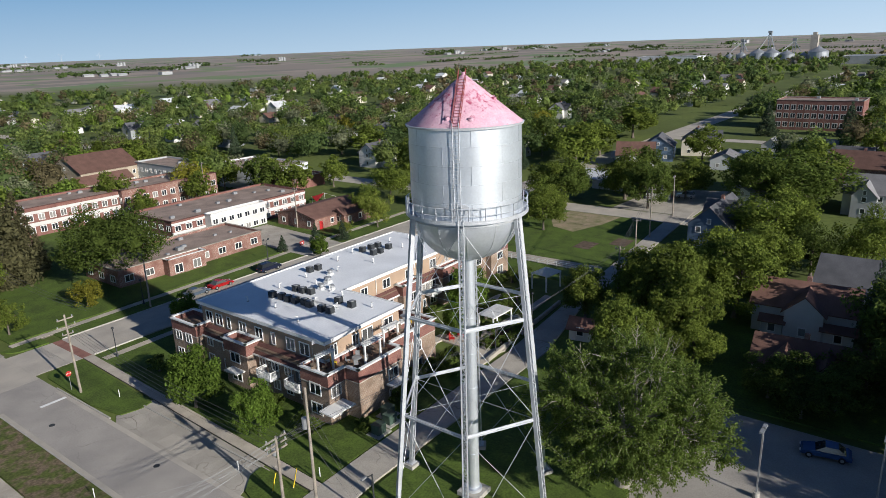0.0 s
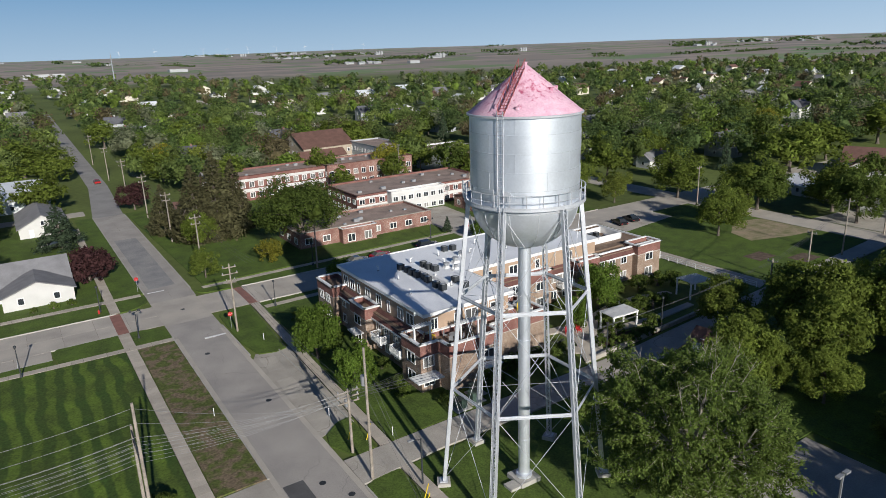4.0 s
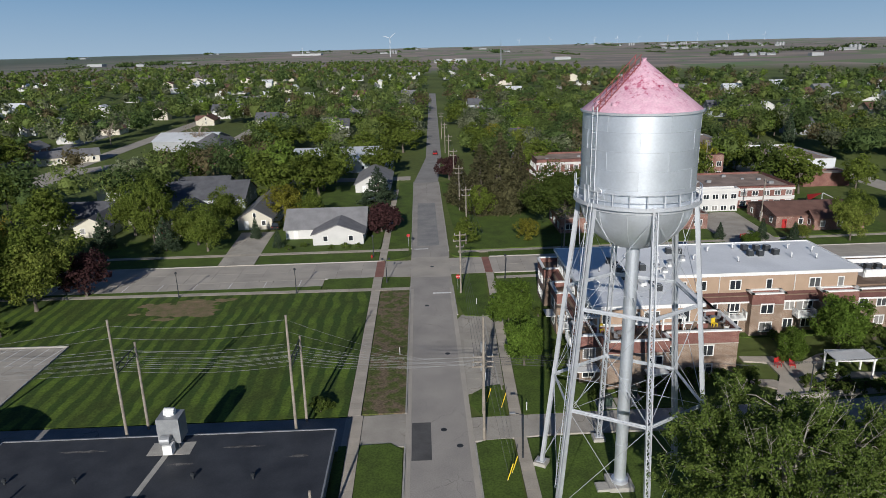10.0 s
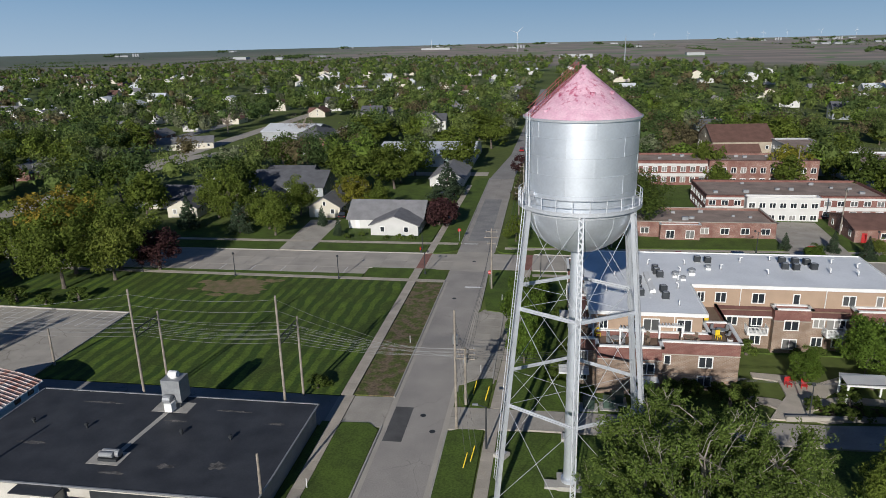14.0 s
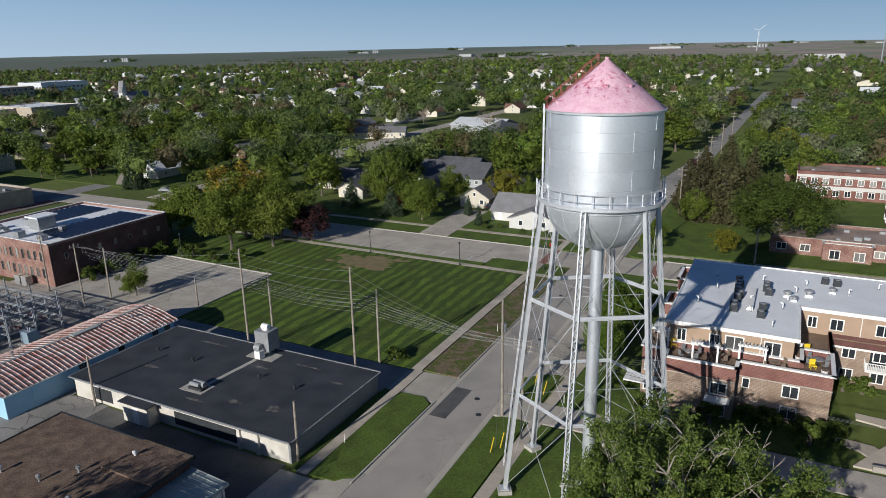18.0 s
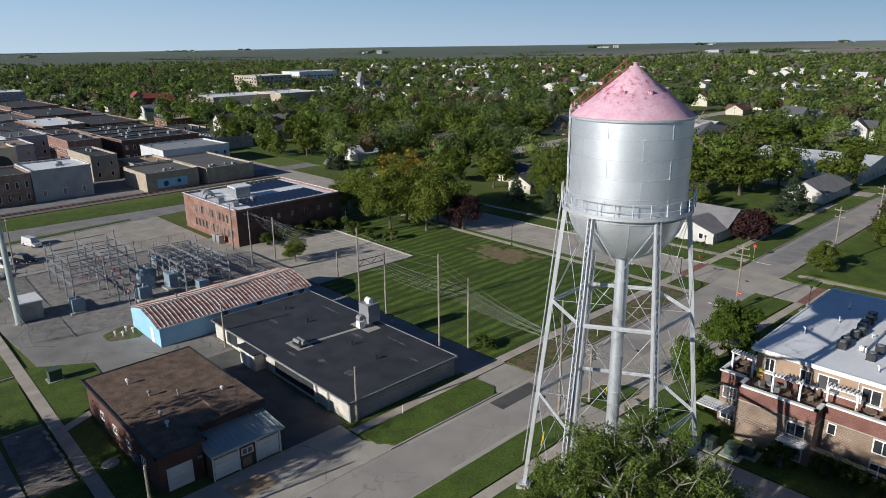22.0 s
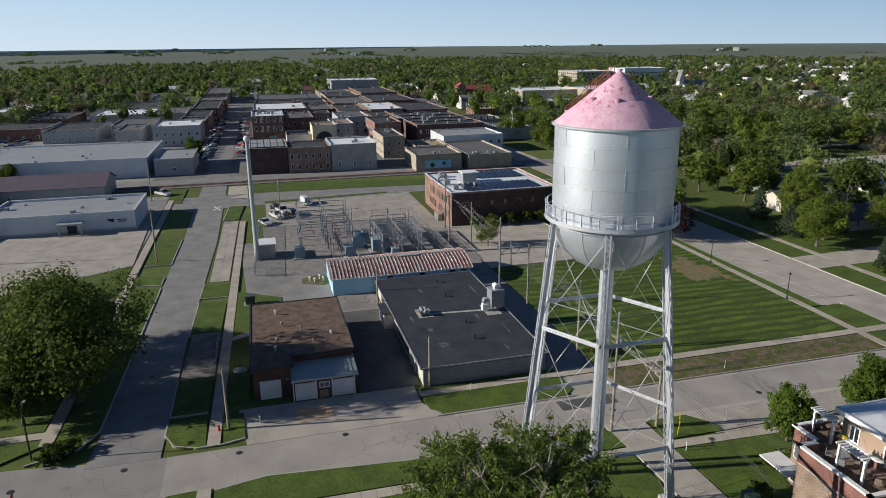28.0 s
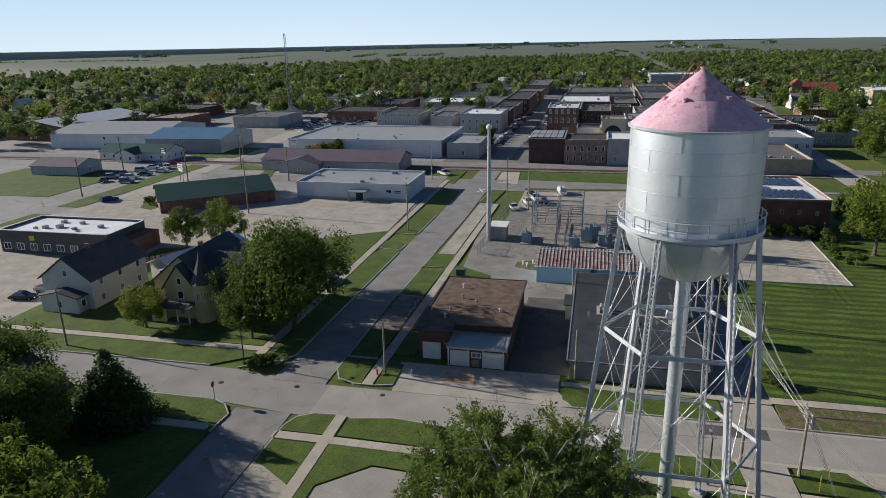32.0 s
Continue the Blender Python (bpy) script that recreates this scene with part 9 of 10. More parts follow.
# the large silver maple beside the tower
def maple(x, y, R, H):
    t = thing("tree", "large spreading silver maple with pale grey limbs", "tree", (x, y, 0.1))
    bark = mat("maple_bark", (0.32, 0.29, 0.24), 0.9, 0, 0.15, 2, 12, 0.3)
    rg, r = random.Random(5), np.random.default_rng(5)
    wood = MB().tube((0, 0, -0.1), (0, 0, 0.7), 0.95, 0.6, 12).tube((0, 0, 0.7), (0.1, 0.1, 2.6), 0.6, 0.52, 12)
    mains = []
    for i in range(9):
        a = i * 2.4 + rg.uniform(-0.3, 0.3)
        out, up = (R * rg.uniform(0.4, 0.62), H * rg.uniform(0.52, 0.74)) if i < 6 else (R * 0.22, H * 0.84)
        pts = [Vector((0.1, 0.1, 2.2))]
        for k in range(1, 6):
            f = k / 5
            pts.append(Vector((out * f * math.cos(a) + rg.uniform(-0.3, 0.3), out * f * math.sin(a) + rg.uniform(-0.3, 0.3), 2.2 + (up - 2.2) * f**0.8)))
        for k in range(5):
            wood.tube(pts[k], pts[k + 1], 0.30 - 0.053 * k, 0.247 - 0.053 * k, 8, False)
        mains.append(pts)
    tips, dirs = [], []
    for i in range(190):
        z = 1 - 2 * (i + 0.5) / 190
        a = i * 2.39996
        k = rg.uniform(0.55, 0.93) * (1 + 0.12 * math.sin(3 * a + 1) + 0.08 * math.sin(7 * a))
        s = math.sqrt(1 - z * z)
        e = Vector((R * k * s * math.cos(a), R * k * s * math.sin(a), H * 0.53 + z * k * H * (0.45 if z > 0 else 0.46)))
        src = min((p for m in mains for p in m[2:]), key=lambda p: (p - e).length + max(0, p.z - e.z) * 0.5)
        mid = src.lerp(e, 0.5) + Vector((rg.uniform(-0.3, 0.3), rg.uniform(-0.3, 0.3), 0.6))
        wood.tube(src, mid, 0.065, 0.04, 5, False).tube(mid, e, 0.04, 0.018, 5, False)
        d0 = (e - mid).normalized()
        for j in range(8):
            d = (d0 * 0.8 + Vector(r.normal(size=3)) * 0.75 + Vector((0, 0, 0.5))).normalized()
            ln = rg.uniform(0.9, 2.2)
            s0 = mid.lerp(e, rg.uniform(0.3, 1.0))
            tips.append((s0, d * ln))
            wood.tube(s0, s0 + d * ln * 0.9, 0.022, 0.008, 4, False)
    for i in range(14):
        a, k = rg.uniform(0, 6.28), rg.uniform(0.1, 0.6)
        s0 = Vector((R * k * math.cos(a), R * k * math.sin(a), H * (0.93 - 0.32 * k * k)))
        e = s0 + Vector((math.cos(a) * 0.7 + rg.uniform(-0.5, 0.5), math.sin(a) * 0.7 + rg.uniform(-0.5, 0.5), rg.uniform(1.2, 2.4)))
        wood.tube(s0 - (e - s0) * 0.8, e, 0.03, 0.009, 5, False)
        for j in range(3):
            m = s0.lerp(e, rg.uniform(0.1, 0.7))
            wood.tube(m, m + Vector((rg.uniform(-0.7, 0.7), rg.uniform(-0.7, 0.7), rg.uniform(0.3, 1.0))), 0.02, 0.008, 4, False)
    part("trunk", wood, bark, t, "pale grey trunk, limbs and bare twigs")
    per = 84
    base = np.repeat(np.array([tuple(b) for b, _ in tips]), per, 0)
    run = np.repeat(np.array([tuple(d) for _, d in tips]), per, 0)
    n = len(base)
    p = base + run * r.uniform(0.1, 1.08, (n, 1)) + r.normal(size=(n, 3)) * 0.17
    p[:, 2] -= 0.06
    u = run / np.linalg.norm(run, axis=1)[:, None] + r.normal(size=(n, 3)) * 0.6 - (0, 0, 0.35)
    u /= np.linalg.norm(u, axis=1)[:, None]
    w = np.cross(u, r.normal(size=(n, 3)))
    w /= np.linalg.norm(w, axis=1)[:, None] + 1e-9
    s = 0.116 * r.uniform(0.7, 1.4, (n, 1))
    part("crown", quads("crown", np.stack([p - u * s, p - w * s * 0.5, p + u * s, p + w * s * 0.5], 1).reshape(-1, 3), L_MAPLE), L_MAPLE, t)
    TREES.append((x, y, R))


maple(9.3, -11.0, 9.8, 15.0)


# ---- poles, wires, lamps, signs and cars ----
POLEWOOD = mat("pole_wood", (0.33, 0.29, 0.24), 0.95, 0, 0.2, 1.5, 14, 0.3)
WIREM = mat("cable", (0.10, 0.10, 0.105), 0.6, 0.2, 0.05, 1, 10, 0)
PALEWIRE = mat("bare_aluminium_cable", (0.45, 0.45, 0.44), 0.5, 0.5, 0.05, 1, 10, 0)


def pole(x, y, h, arms=(), rz=0.0, lean=0.0, label="tall weathered wooden utility pole", can=False):
    p = thing("utility_pole", label, "utility pole", (x, y, 0.0), rz, "utility poles")
    part("shaft", MB().tube((0, 0, -0.2), (lean, 0, h), 0.17, 0.11, 9), POLEWOOD, p)
    for z, w in arms:
        part("crossarm", MB().box((lean * z / h + 0.05, 0, z), (0.12, w, 0.14)), POLEWOOD, p)
        for k in range(3):
            part("insulator", MB().lathe([(0.04, z + 0.07), (0.09, z + 0.15), (0.04, z + 0.22), (0.08, z + 0.28), (0.02, z + 0.34)], 8, c=(lean * z / h + 0.05, -w * 0.44 + k * w * 0.44)), GREY, p)
    if can:
        part("pole_transformer", MB().tube((0.4, 0, h * 0.72), (0.4, 0, h * 0.72 + 1.0), 0.3, 0.3, 12), GREY, p)
    return p


def wire(a, b, sag=0.6, r=0.018, material=None, n=10):
    a, b = Vector(a), Vector(b)
    mb = MB()
    pts = [a.lerp(b, i / n) - Vector((0, 0, sag * 4 * (i / n) * (1 - i / n))) for i in range(n + 1)]
    side = Vector((b.y - a.y, a.x - b.x, 0)).normalized() * r
    ring = [p + o for p in pts for o in (side, Vector((0, 0, r)), -side, Vector((0, 0, -r)))]
    mb.add(ring, [(4 * i + k, 4 * i + (k + 1) % 4, 4 * i + 4 + (k + 1) % 4, 4 * i + 4 + k) for i in range(n) for k in range(4)])
    return tagged(new("cable", mb.mesh("cable", material or WIREM)), "thin overhead power cable between poles", "cable", "overhead cables")


for x, y, h in ((-31.7, 8.6, 15.1), (-31.6, 13.9, 10.5), (-49.3, 8.8, 15.2), (-49.2, 13.6, 10.6)):
    pole(x, y, h, (), 0, 0.06)
for (x0, y0), (x1, y1), z in (((-31.7, 8.7), (-31.6, 13.8), 9.2), ((-49.3, 8.9), (-49.2, 13.5), 9.2)):
    f = thing("pole_frame", "steel lattice cross frame between two poles", "frame")
    for dz in (0, 0.9):
        part("chord", MB().bar((x0, y0, z + dz), (x1, y1, z + dz), 0.09), DARK, f)
    for i in range(4):
        a, b = i / 4, (i + 1) / 4
        part("web", MB().bar((x0 + (x1 - x0) * a, y0 + (y1 - y0) * a, z + (0.9 if i % 2 else 0)), (x0 + (x1 - x0) * b, y0 + (y1 - y0) * b, z + (0 if i % 2 else 0.9)), 0.07), DARK, f)
pole(-12.0, 8.5, 14.2, (), 90, 0.0, "tall weathered utility pole with guy wires", True)
pole(-11.6, 13.8, 7.5, ((7.2, 2.4), (6.6, 2.4), (6.0, 2.4)), 90, 0.0, "wooden pole with three crossarms and transformers", True)
pole(-11.8, 53.0, 10.8, ((10.2, 2.0), (9.2, 2.4), (8.2, 1.4)), 90, 0.2, "leaning brown utility pole at the crossing")
for y in (86, 112, 140, 172, 208, 250):
    pole(-8.6, y, 11.5, ((10.8, 2.2), (9.6, 1.8)), 90, 0.1, "wooden utility pole along the north street")
for x, y, h in ((-99.9, 13.7, 10), (-86.7, 11.0, 11), (-86.5, 15.8, 9), (-68.5, 18.0, 5.5), (-91.8, -47.6, 11), (-24.2, -32.0, 7.5), (-24.2, -79.8, 9), (-27.5, -8.1, 6.8), (-115.3, -22.8, 11), (-56.5, -9.6, 6.5), (-129, -30, 11), (52, 8, 10), (70, 12.5, 10), (92, 18, 11), (58.6, 92, 10), (64, 137, 12), (10, 73.9, 8), (105, 60, 10), (112, 20, 10), (-150, -56, 10), (-24.2, -110, 9)):
    pole(x, y, h, ((h - 0.5, 1.6),) if h > 9.5 else (), 90 * (abs(x) > 95), 0.1)

# lines over the lawn from pole to pole towards the tower corner
for k in range(12):
    y, z = 8.7 + 0.45 * k, 9.9 - 0.7 * (k % 3)
    if k < 3:
        z = 14.6 - 1.5 * k
    wire((-49.3, y, z), (-31.7, y, z), 0.5, 0.011, PALEWIRE)
    wire((-31.7, y, z), (-11.6 - 1.0 + 0.19 * k, 13.8, 6.0 + 0.13 * k), 0.7, 0.011, PALEWIRE)
    wire((-86.6, 11.2 + 0.4 * k, min(z - 0.6, 10.4)), (-49.3, y, z), 0.8, 0.011, PALEWIRE)
for k in range(5):
    wire((-11.6 - 0.8 + 0.4 * k, 13.8, 6.2 + 0.22 * k), (3.5, 19.8, 4.0 + 0.3 * k), 0.4, 0.014)
    wire((-11.8, 52.2 + 0.4 * k, 8.2 + 0.5 * k), (-11.6 - 0.8 + 0.4 * k, 13.8, 6.2 + 0.22 * k), 0.9, 0.016)
for k in range(3):
    wire((-12.0, 8.5, 13.2 - 0.5 * k), (-11.6, 13.8, 7.2 - 0.3 * k), 0.2, 0.016)
    wire((-11.6, 13.8, 7.2 - 0.4 * k), (52, 8 + 0.3 * k, 9.3), 1.6, 0.018)
    wire((52, 8 + 0.3 * k, 9.3), (92, 18 + 0.4 * k, 10.4), 0.9, 0.018)
    for y0, y1 in ((53, 86), (86, 112), (112, 140), (140, 172), (172, 208), (208, 250)):
        wire((-8.6 + 0.6 * (k - 1), y0, 10.5), (-8.6 + 0.6 * (k - 1), y1, 10.9), 0.8, 0.018)
for z0, x1, y1 in ((13.0, -9.2, 4.0), (11.5, -9.6, 3.0), (9.0, -10.2, 2.2)):
    wire((-12.0, 8.5, z0), (x1, y1, 0.2), 0.0, 0.014)
for x, y in ((-11.0, 16.2), (-9.4, 15.0), (-9.8, 2.6), (-10.4, 1.4)):
    g = thing("guy_guard", "bright yellow plastic guy-wire guard", "guard", (x, y, 0.1), 0, "guy guards")
    part("sleeve", MB().bar((0, 0, 0), (0.5, -0.2, 2.0), 0.09), YELLOW, g)
    part("anchor", MB().tube((0, 0, -0.1), (0, 0, 0.12), 0.06, 0.06, 6), GREY, g)


def street_lamp(x, y, twin=False, h=4.2):
    l = thing("street_lamp", "black slim post-top street lamp", "street lamp", (x, y, 0.1), 0, "street lamps")
    part("post", MB().tube((0, 0, 0), (0, 0, h), 0.09, 0.06, 8), DARK, l)
    part("base", MB().tube((0, 0, 0), (0, 0, 0.5), 0.2, 0.12, 10), DARK, l)
    for s in ((-0.6, 0.6) if twin else (0,)):
        if twin:
            part("arm", MB().bar((0, 0, h - 0.1), (s, 0, h + 0.15), 0.06), DARK, l)
        part("head", MB().lathe([(0.06, h - 0.05), (0.22, h + 0.1), (0.18, h + 0.3), (0.02, h + 0.4)], 10, c=(s, 0)), DARK, l)


for x, y, tw in ((-59.9, 55.6, False), (-39.9, 55.6, False), (-79, 56.2, False), (-24.6, 59.6, True), (-27.9, 75.0, False), (-3.5, 59.5, False), (10, 76, False), (38, 77.5, True), (60, 78.5, False), (-95, 39, False), (26.5, 14.7, False), (39.5, 16.4, False)):
    street_lamp(x, y, tw)
for x, y in ((14.3, -21.8), (18.7, -30.8)):
    l = thing("lot_lamp", "tall grey car park lamp with two heads", "lamp", (x, y, 0.05))
    part("post", MB().box((0, 0, 3.6), (0.14, 0.14, 7.2)), GREY, l)
    part("head", MB().box((-0.5, 0, 7.2), (0.7, 0.35, 0.18)), GREY, l)
    part("head", MB().box((0.5, 0, 7.2), (0.7, 0.35, 0.18)), GREY, l)
    part("plinth", MB().tube((0, 0, 0), (0, 0, 0.6), 0.3, 0.3, 12), KERB, l)
for x, y, h in ((-8.4, 5.0, 5.0), (-23.5, -51.5, 6.0)):
    l = thing("wood_lamp", "plain road lamp on a slim pole", "street lamp", (x, y, 0.1))
    part("post", MB().tube((0, 0, 0), (0, 0, h), 0.1, 0.07, 8), DARK, l)
    part("arm", MB().bar((0, 0, h - 0.1), (-0.9, 0, h + 0.2), 0.07), DARK, l)
    part("head", MB().box((-1.1, 0, h + 0.2), (0.6, 0.24, 0.14)), GREY, l)


def stop_sign(x, y, rz):
    s = thing("stop_sign", "red octagonal stop sign on a steel post", "stop sign", (x, y, 0.1), rz, "stop signs")
    part("post", MB().box((0, 0, 1.3), (0.06, 0.05, 2.6)), GREY, s)
    o = [(0.38 * math.cos(radians(22.5 + 45 * i)), 0.38 * math.sin(radians(22.5 + 45 * i))) for i in range(8)]
    b = part("board", MB().prism(o, 0, 0.02), RED, s)
    b.matrix_basis = pose(0, -0.03, 2.4, 90, 0, 0)
    t = bpy.data.curves.new("stop_text", "FONT")
    t.body, t.size, t.align_x, t.align_y, t.extrude = "STOP", 0.26, "CENTER", "CENTER", 0.002
    ob = new("stop_text", t)
    ob.data.materials.append(WHITE)
    ob.parent = s
    ob.matrix_basis = pose(0, -0.056, 2.4, 90, 0, 0)


stop_sign(-12.2, 54.6, 0)
stop_sign(-21.0, 81.5, 180)
stop_sign(-13.6, -50.0, 0)
for x, y in ((-9.6, 47.5), (-21.5, 30), (-10.6, 22), (-25.0, -3.5), (-6.6, 14.2)):
    s = thing("marker_post", "short white utility marker post", "marker", (x, y, 0.1), 0, "marker posts")
    part("post", MB().tube((0, 0, 0), (0, 0, 1.0), 0.05, 0.05, 8), WHITE, s)
    part("cap", MB().tube((0, 0, 1.0), (0, 0, 1.08), 0.06, 0.03, 8), WHITE, s)
for x, y in ((-24.0, -33.0), (-28.2, 74.2)):
    s = thing("fire_hydrant", "small red fire hydrant beside the kerb", "hydrant", (x, y, 0.1), 0, "hydrants")
    part("barrel", MB().lathe([(0.16, 0), (0.16, 0.08), (0.11, 0.1), (0.11, 0.5), (0.15, 0.52), (0.12, 0.66), (0.03, 0.74)], 12), RED, s)
    part("nozzle", MB().tube((-0.2, 0, 0.4), (0.2, 0, 0.4), 0.06, 0.06, 8), RED, s)
for x, y in ((-16.2, 11.0), (-14.6, 7.8), (-23.5, 11.8), (-21.5, -17.0), (-19.6, -19.6), (-19.2, -30.8), (-16.4, 68), (-17.6, 48), (-19.2, -42), (-18.4, -52), (-40, -42), (-15.0, 30)):
    s = tagged(new("manhole", MB().lathe([(0.01, 0.018), (0.34, 0.018), (0.36, -0.02)], 18).mesh("manhole", DARK)), "dark round iron manhole cover in the street", "manhole cover", "manhole covers", "structure")
    s.location = (x, y, 0.0 if y > -38 else 0.01)
# painted bay lines
for i in range(15):
    x = -99 + i * 2.0
    s = tagged(new("bay_line", MB().bar((x, 30.8, 0.024), (x + 1.2, 36.4, 0.024), 0.12, 0.012).mesh("bay_line", WHITE)), "white painted parking bay line", "marking", "bay lines", "structure")
for i in range(10):
    x = -96 + i * 6.2
    tagged(new("bay_line", MB().bar((x, 59.1, 0.012), (x, 62.4, 0.012), 0.12, 0.012).mesh("bay_line", WHITE)), "white painted parking bay line", "marking", "bay lines", "structure")
solid("lot_kerb", MB().bar((-69.3, 14.2, 0.1), (-69.3, 36.7, 0.1), 0.2, 0.25).bar((-69.3, 36.7, 0.1), (-111, 37.7, 0.1), 0.2, 0.25), KERB, "pale concrete kerb round the car park", "kerb")
def ragged(x, y, a, b):
    """An uneven outline round a patch of thin grass."""
    ring = []
    for k in range(40):
        t = k * math.pi / 20
        f = 1 + 0.55 * noise.noise((1.3 * math.cos(t) + x, 1.3 * math.sin(t) + y, 2)) + 0.45 * noise.noise((4 * math.cos(t) + x, 4 * math.sin(t), y))
        ring.append((x + a * f * math.cos(t), y + b * f * math.sin(t)))
    return ring


THIN_SOIL = mat("thin_soil", (0.24, 0.17, 0.105), 0.95, 0, 0.3, 0.6, 6, 0.4, dark=(0.13, 0.135, 0.05))
for i, (x, y, a, b) in enumerate(((-57.4, 50.2, 5.8, 3.2), (-62.6, 51.6, 2.4, 1.4), (-53.6, 47.4, 2.0, 1.0), (-51.6, 53.4, 1.6, 0.9), (-59.0, 45.8, 1.6, 0.7), (-56.5, 53.8, 1.6, 0.6), (-64.6, 48.2, 0.9, 0.5))):
    slab("bare_soil", ragged(x, y, a, b), 0.05, 0.134 + 0.004 * i, THIN_SOIL, "bare brown soil patch in the lawn", "soil")


# cars
def car_paint(name, c):
    m = mat(name, c, 0.25, 0.2, 0.03, 1, 10, 0, spec=0.6)
    return m


PAINT = {"red": car_paint("car_red", (0.40, 0.02, 0.02)), "navy": car_paint("car_navy", (0.02, 0.025, 0.05)), "white": car_paint("car_white", (0.72, 0.72, 0.72)), "silver": car_paint("car_silver", (0.38, 0.40, 0.42)), "black": car_paint("car_black", (0.02, 0.02, 0.022)), "blue": car_paint("car_blue", (0.04, 0.09, 0.22)), "slate": car_paint("car_slate", (0.10, 0.13, 0.17))}
TYRE = mat("tyre", (0.02, 0.02, 0.02), 0.9, 0, 0.1, 3, 20, 0.1)
CARS = {}


def car(kind, colour, x, y, rz, z=0.0):
    key = (kind, colour)
    if key in CARS:
        return copy_thing(CARS[key], pose(x, y, z, 0, 0, rz))
    L = {"sedan": 4.6, "suv": 4.8, "pickup": 5.7, "van": 5.2}[kind]
    H = {"sedan": 1.42, "suv": 1.72, "pickup": 1.8, "van": 2.0}[kind]
    c = thing("car", {"sedan": f"{colour} parked saloon car", "suv": f"{colour} parked sport utility car", "pickup": f"{colour} parked pickup truck", "van": f"{colour} parked delivery van"}[kind] + " on the road surface", "car", (x, y, z), rz, "parked cars")
    h, w, b = L / 2, 0.9, 0.62 if kind == "sedan" else 0.78
    side = [(-h, 0.35), (-h, b + 0.12), (-h + 0.3, b + 0.28), (h - 1.35, b + 0.3), (h - 0.25, b + 0.12), (h, b - 0.12), (h, 0.35)]
    vs = [(px, s * w * (0.96 if abs(px) > h - 0.1 else 1), pz) for s in (-1, 1) for px, pz in side]
    k = len(side)
    part("body", MB().add(vs, [tuple(range(k)), tuple(range(2 * k - 1, k - 1, -1))] + [(i, k + i, k + (i + 1) % k, (i + 1) % k) for i in range(k)]), PAINT[colour], c)
    x0, x1, x2, x3 = {"sedan": (-h + 0.5, -h + 1.2, h - 2.2, h - 1.3), "suv": (-h + 0.1, -h + 0.45, h - 2.2, h - 1.4), "pickup": (-0.6, -0.3, h - 2.3, h - 1.5), "van": (-h + 0.08, -h + 0.2, h - 1.5, h - 0.8)}[kind]
    zt = b + 0.26
    cab = [(x0, s * 0.84, zt) for s in (-1, 1)] + [(x1, s * 0.68, H) for s in (-1, 1)] + [(x2, s * 0.68, H) for s in (-1, 1)] + [(x3, s * 0.84, zt) for s in (-1, 1)]
    part("cabin_glass", MB().add(cab, [(0, 1, 3, 2), (2, 3, 5, 4), (4, 5, 7, 6), (0, 2, 4, 6), (1, 7, 5, 3)]), GLASS if kind != "van" else PAINT[colour], c)
    part("roof", MB().span(x1 + 0.05, -0.67, H - 0.02, x2 - 0.05, 0.67, H + 0.03), PAINT[colour], c)
    if kind == "pickup":
        part("bed", MB().span(-h + 0.15, -0.72, zt + 0.02, -0.7, 0.72, zt + 0.05), DARK, c)
    for px in (-h + 0.85, h - 0.85):
        for s in (-1, 1):
            mb = MB()
            ring = [(px + r * math.cos(a), s * yy, 0.33 + r * math.sin(a)) for yy, r in ((0.72, 0.33), (0.92, 0.33), (0.93, 0.21), (0.90, 0.18)) for a in [2 * math.pi * i / 12 for i in range(12)]]
            mb.add(ring, [(12 * j + i, 12 * j + (i + 1) % 12, 12 * j + 12 + (i + 1) % 12, 12 * j + 12 + i) for j in range(3) for i in range(12)] + [tuple(range(36, 48))])
            wh = part("wheel", mb, TYRE, c)
            wh.data.materials.append(GREY)
            wh.data.polygons[-1].material_index = 1
    for s in (-1, 1):
        part("headlight", MB().box((h - 0.02, s * 0.62, b), (0.08, 0.34, 0.14)), WHITE, c)
        part("tail_light", MB().box((-h, s * 0.68, b), (0.05, 0.26, 0.16)), RED, c)
    CARS[key] = c
    return c


for row in (("sedan", "red", 23.0, 72.3, 0), ("sedan", "slate", 17.9, 72.2, 0), ("suv", "navy", 34.0, 72.2, 0), ("sedan", "blue", 24.9, -25.8, 100, 0.05), ("sedan", "red", -12.6, 205, 89), ("pickup", "black", -30.5, 124, 172, 0.13), 
            ("pickup", "white", -126.5, -22.0, 20), ("pickup", "white", -121.6, -23.6, 20), ("van", "white", -134.5, -15.5, 15), ("sedan", "white", -115.6, -26.4, 20), ("sedan", "black", -130.6, -23.4, 20), ("suv", "black", -122, -19.5, 20),
            ("pickup", "white", -158, -54, 40), ("pickup", "silver", -43, -99, 95), ("sedan", "black", -39, -101, 100), ("sedan", "white", -60, -133, 150), ("sedan", "silver", -64, -136, 150), ("suv", "slate", -80, -131, 150), ("suv", "blue", -108, -138, 155), ("sedan", "white", -88, -96, 60), ("sedan", "slate", -56, -52.5, 0, 0.14),
            ("sedan", "black", 77.5, 59.9, 75, 0.13), ("sedan", "black", 81.8, 60.4, 75, 0.13), ("pickup", "white", 147.5, 33.6, 60, 0.06), ("suv", "white", 132.9, 23.9, 100, 0.06), ("sedan", "silver", -150, 84, 10), ("sedan", "white", -142, 86, 10), ("suv", "black", -52, 100, 90, 0.15)):
    car(*row)
rng = random.Random(3)
COLS = ["white", "silver", "black", "slate", "blue", "red", "navy"]
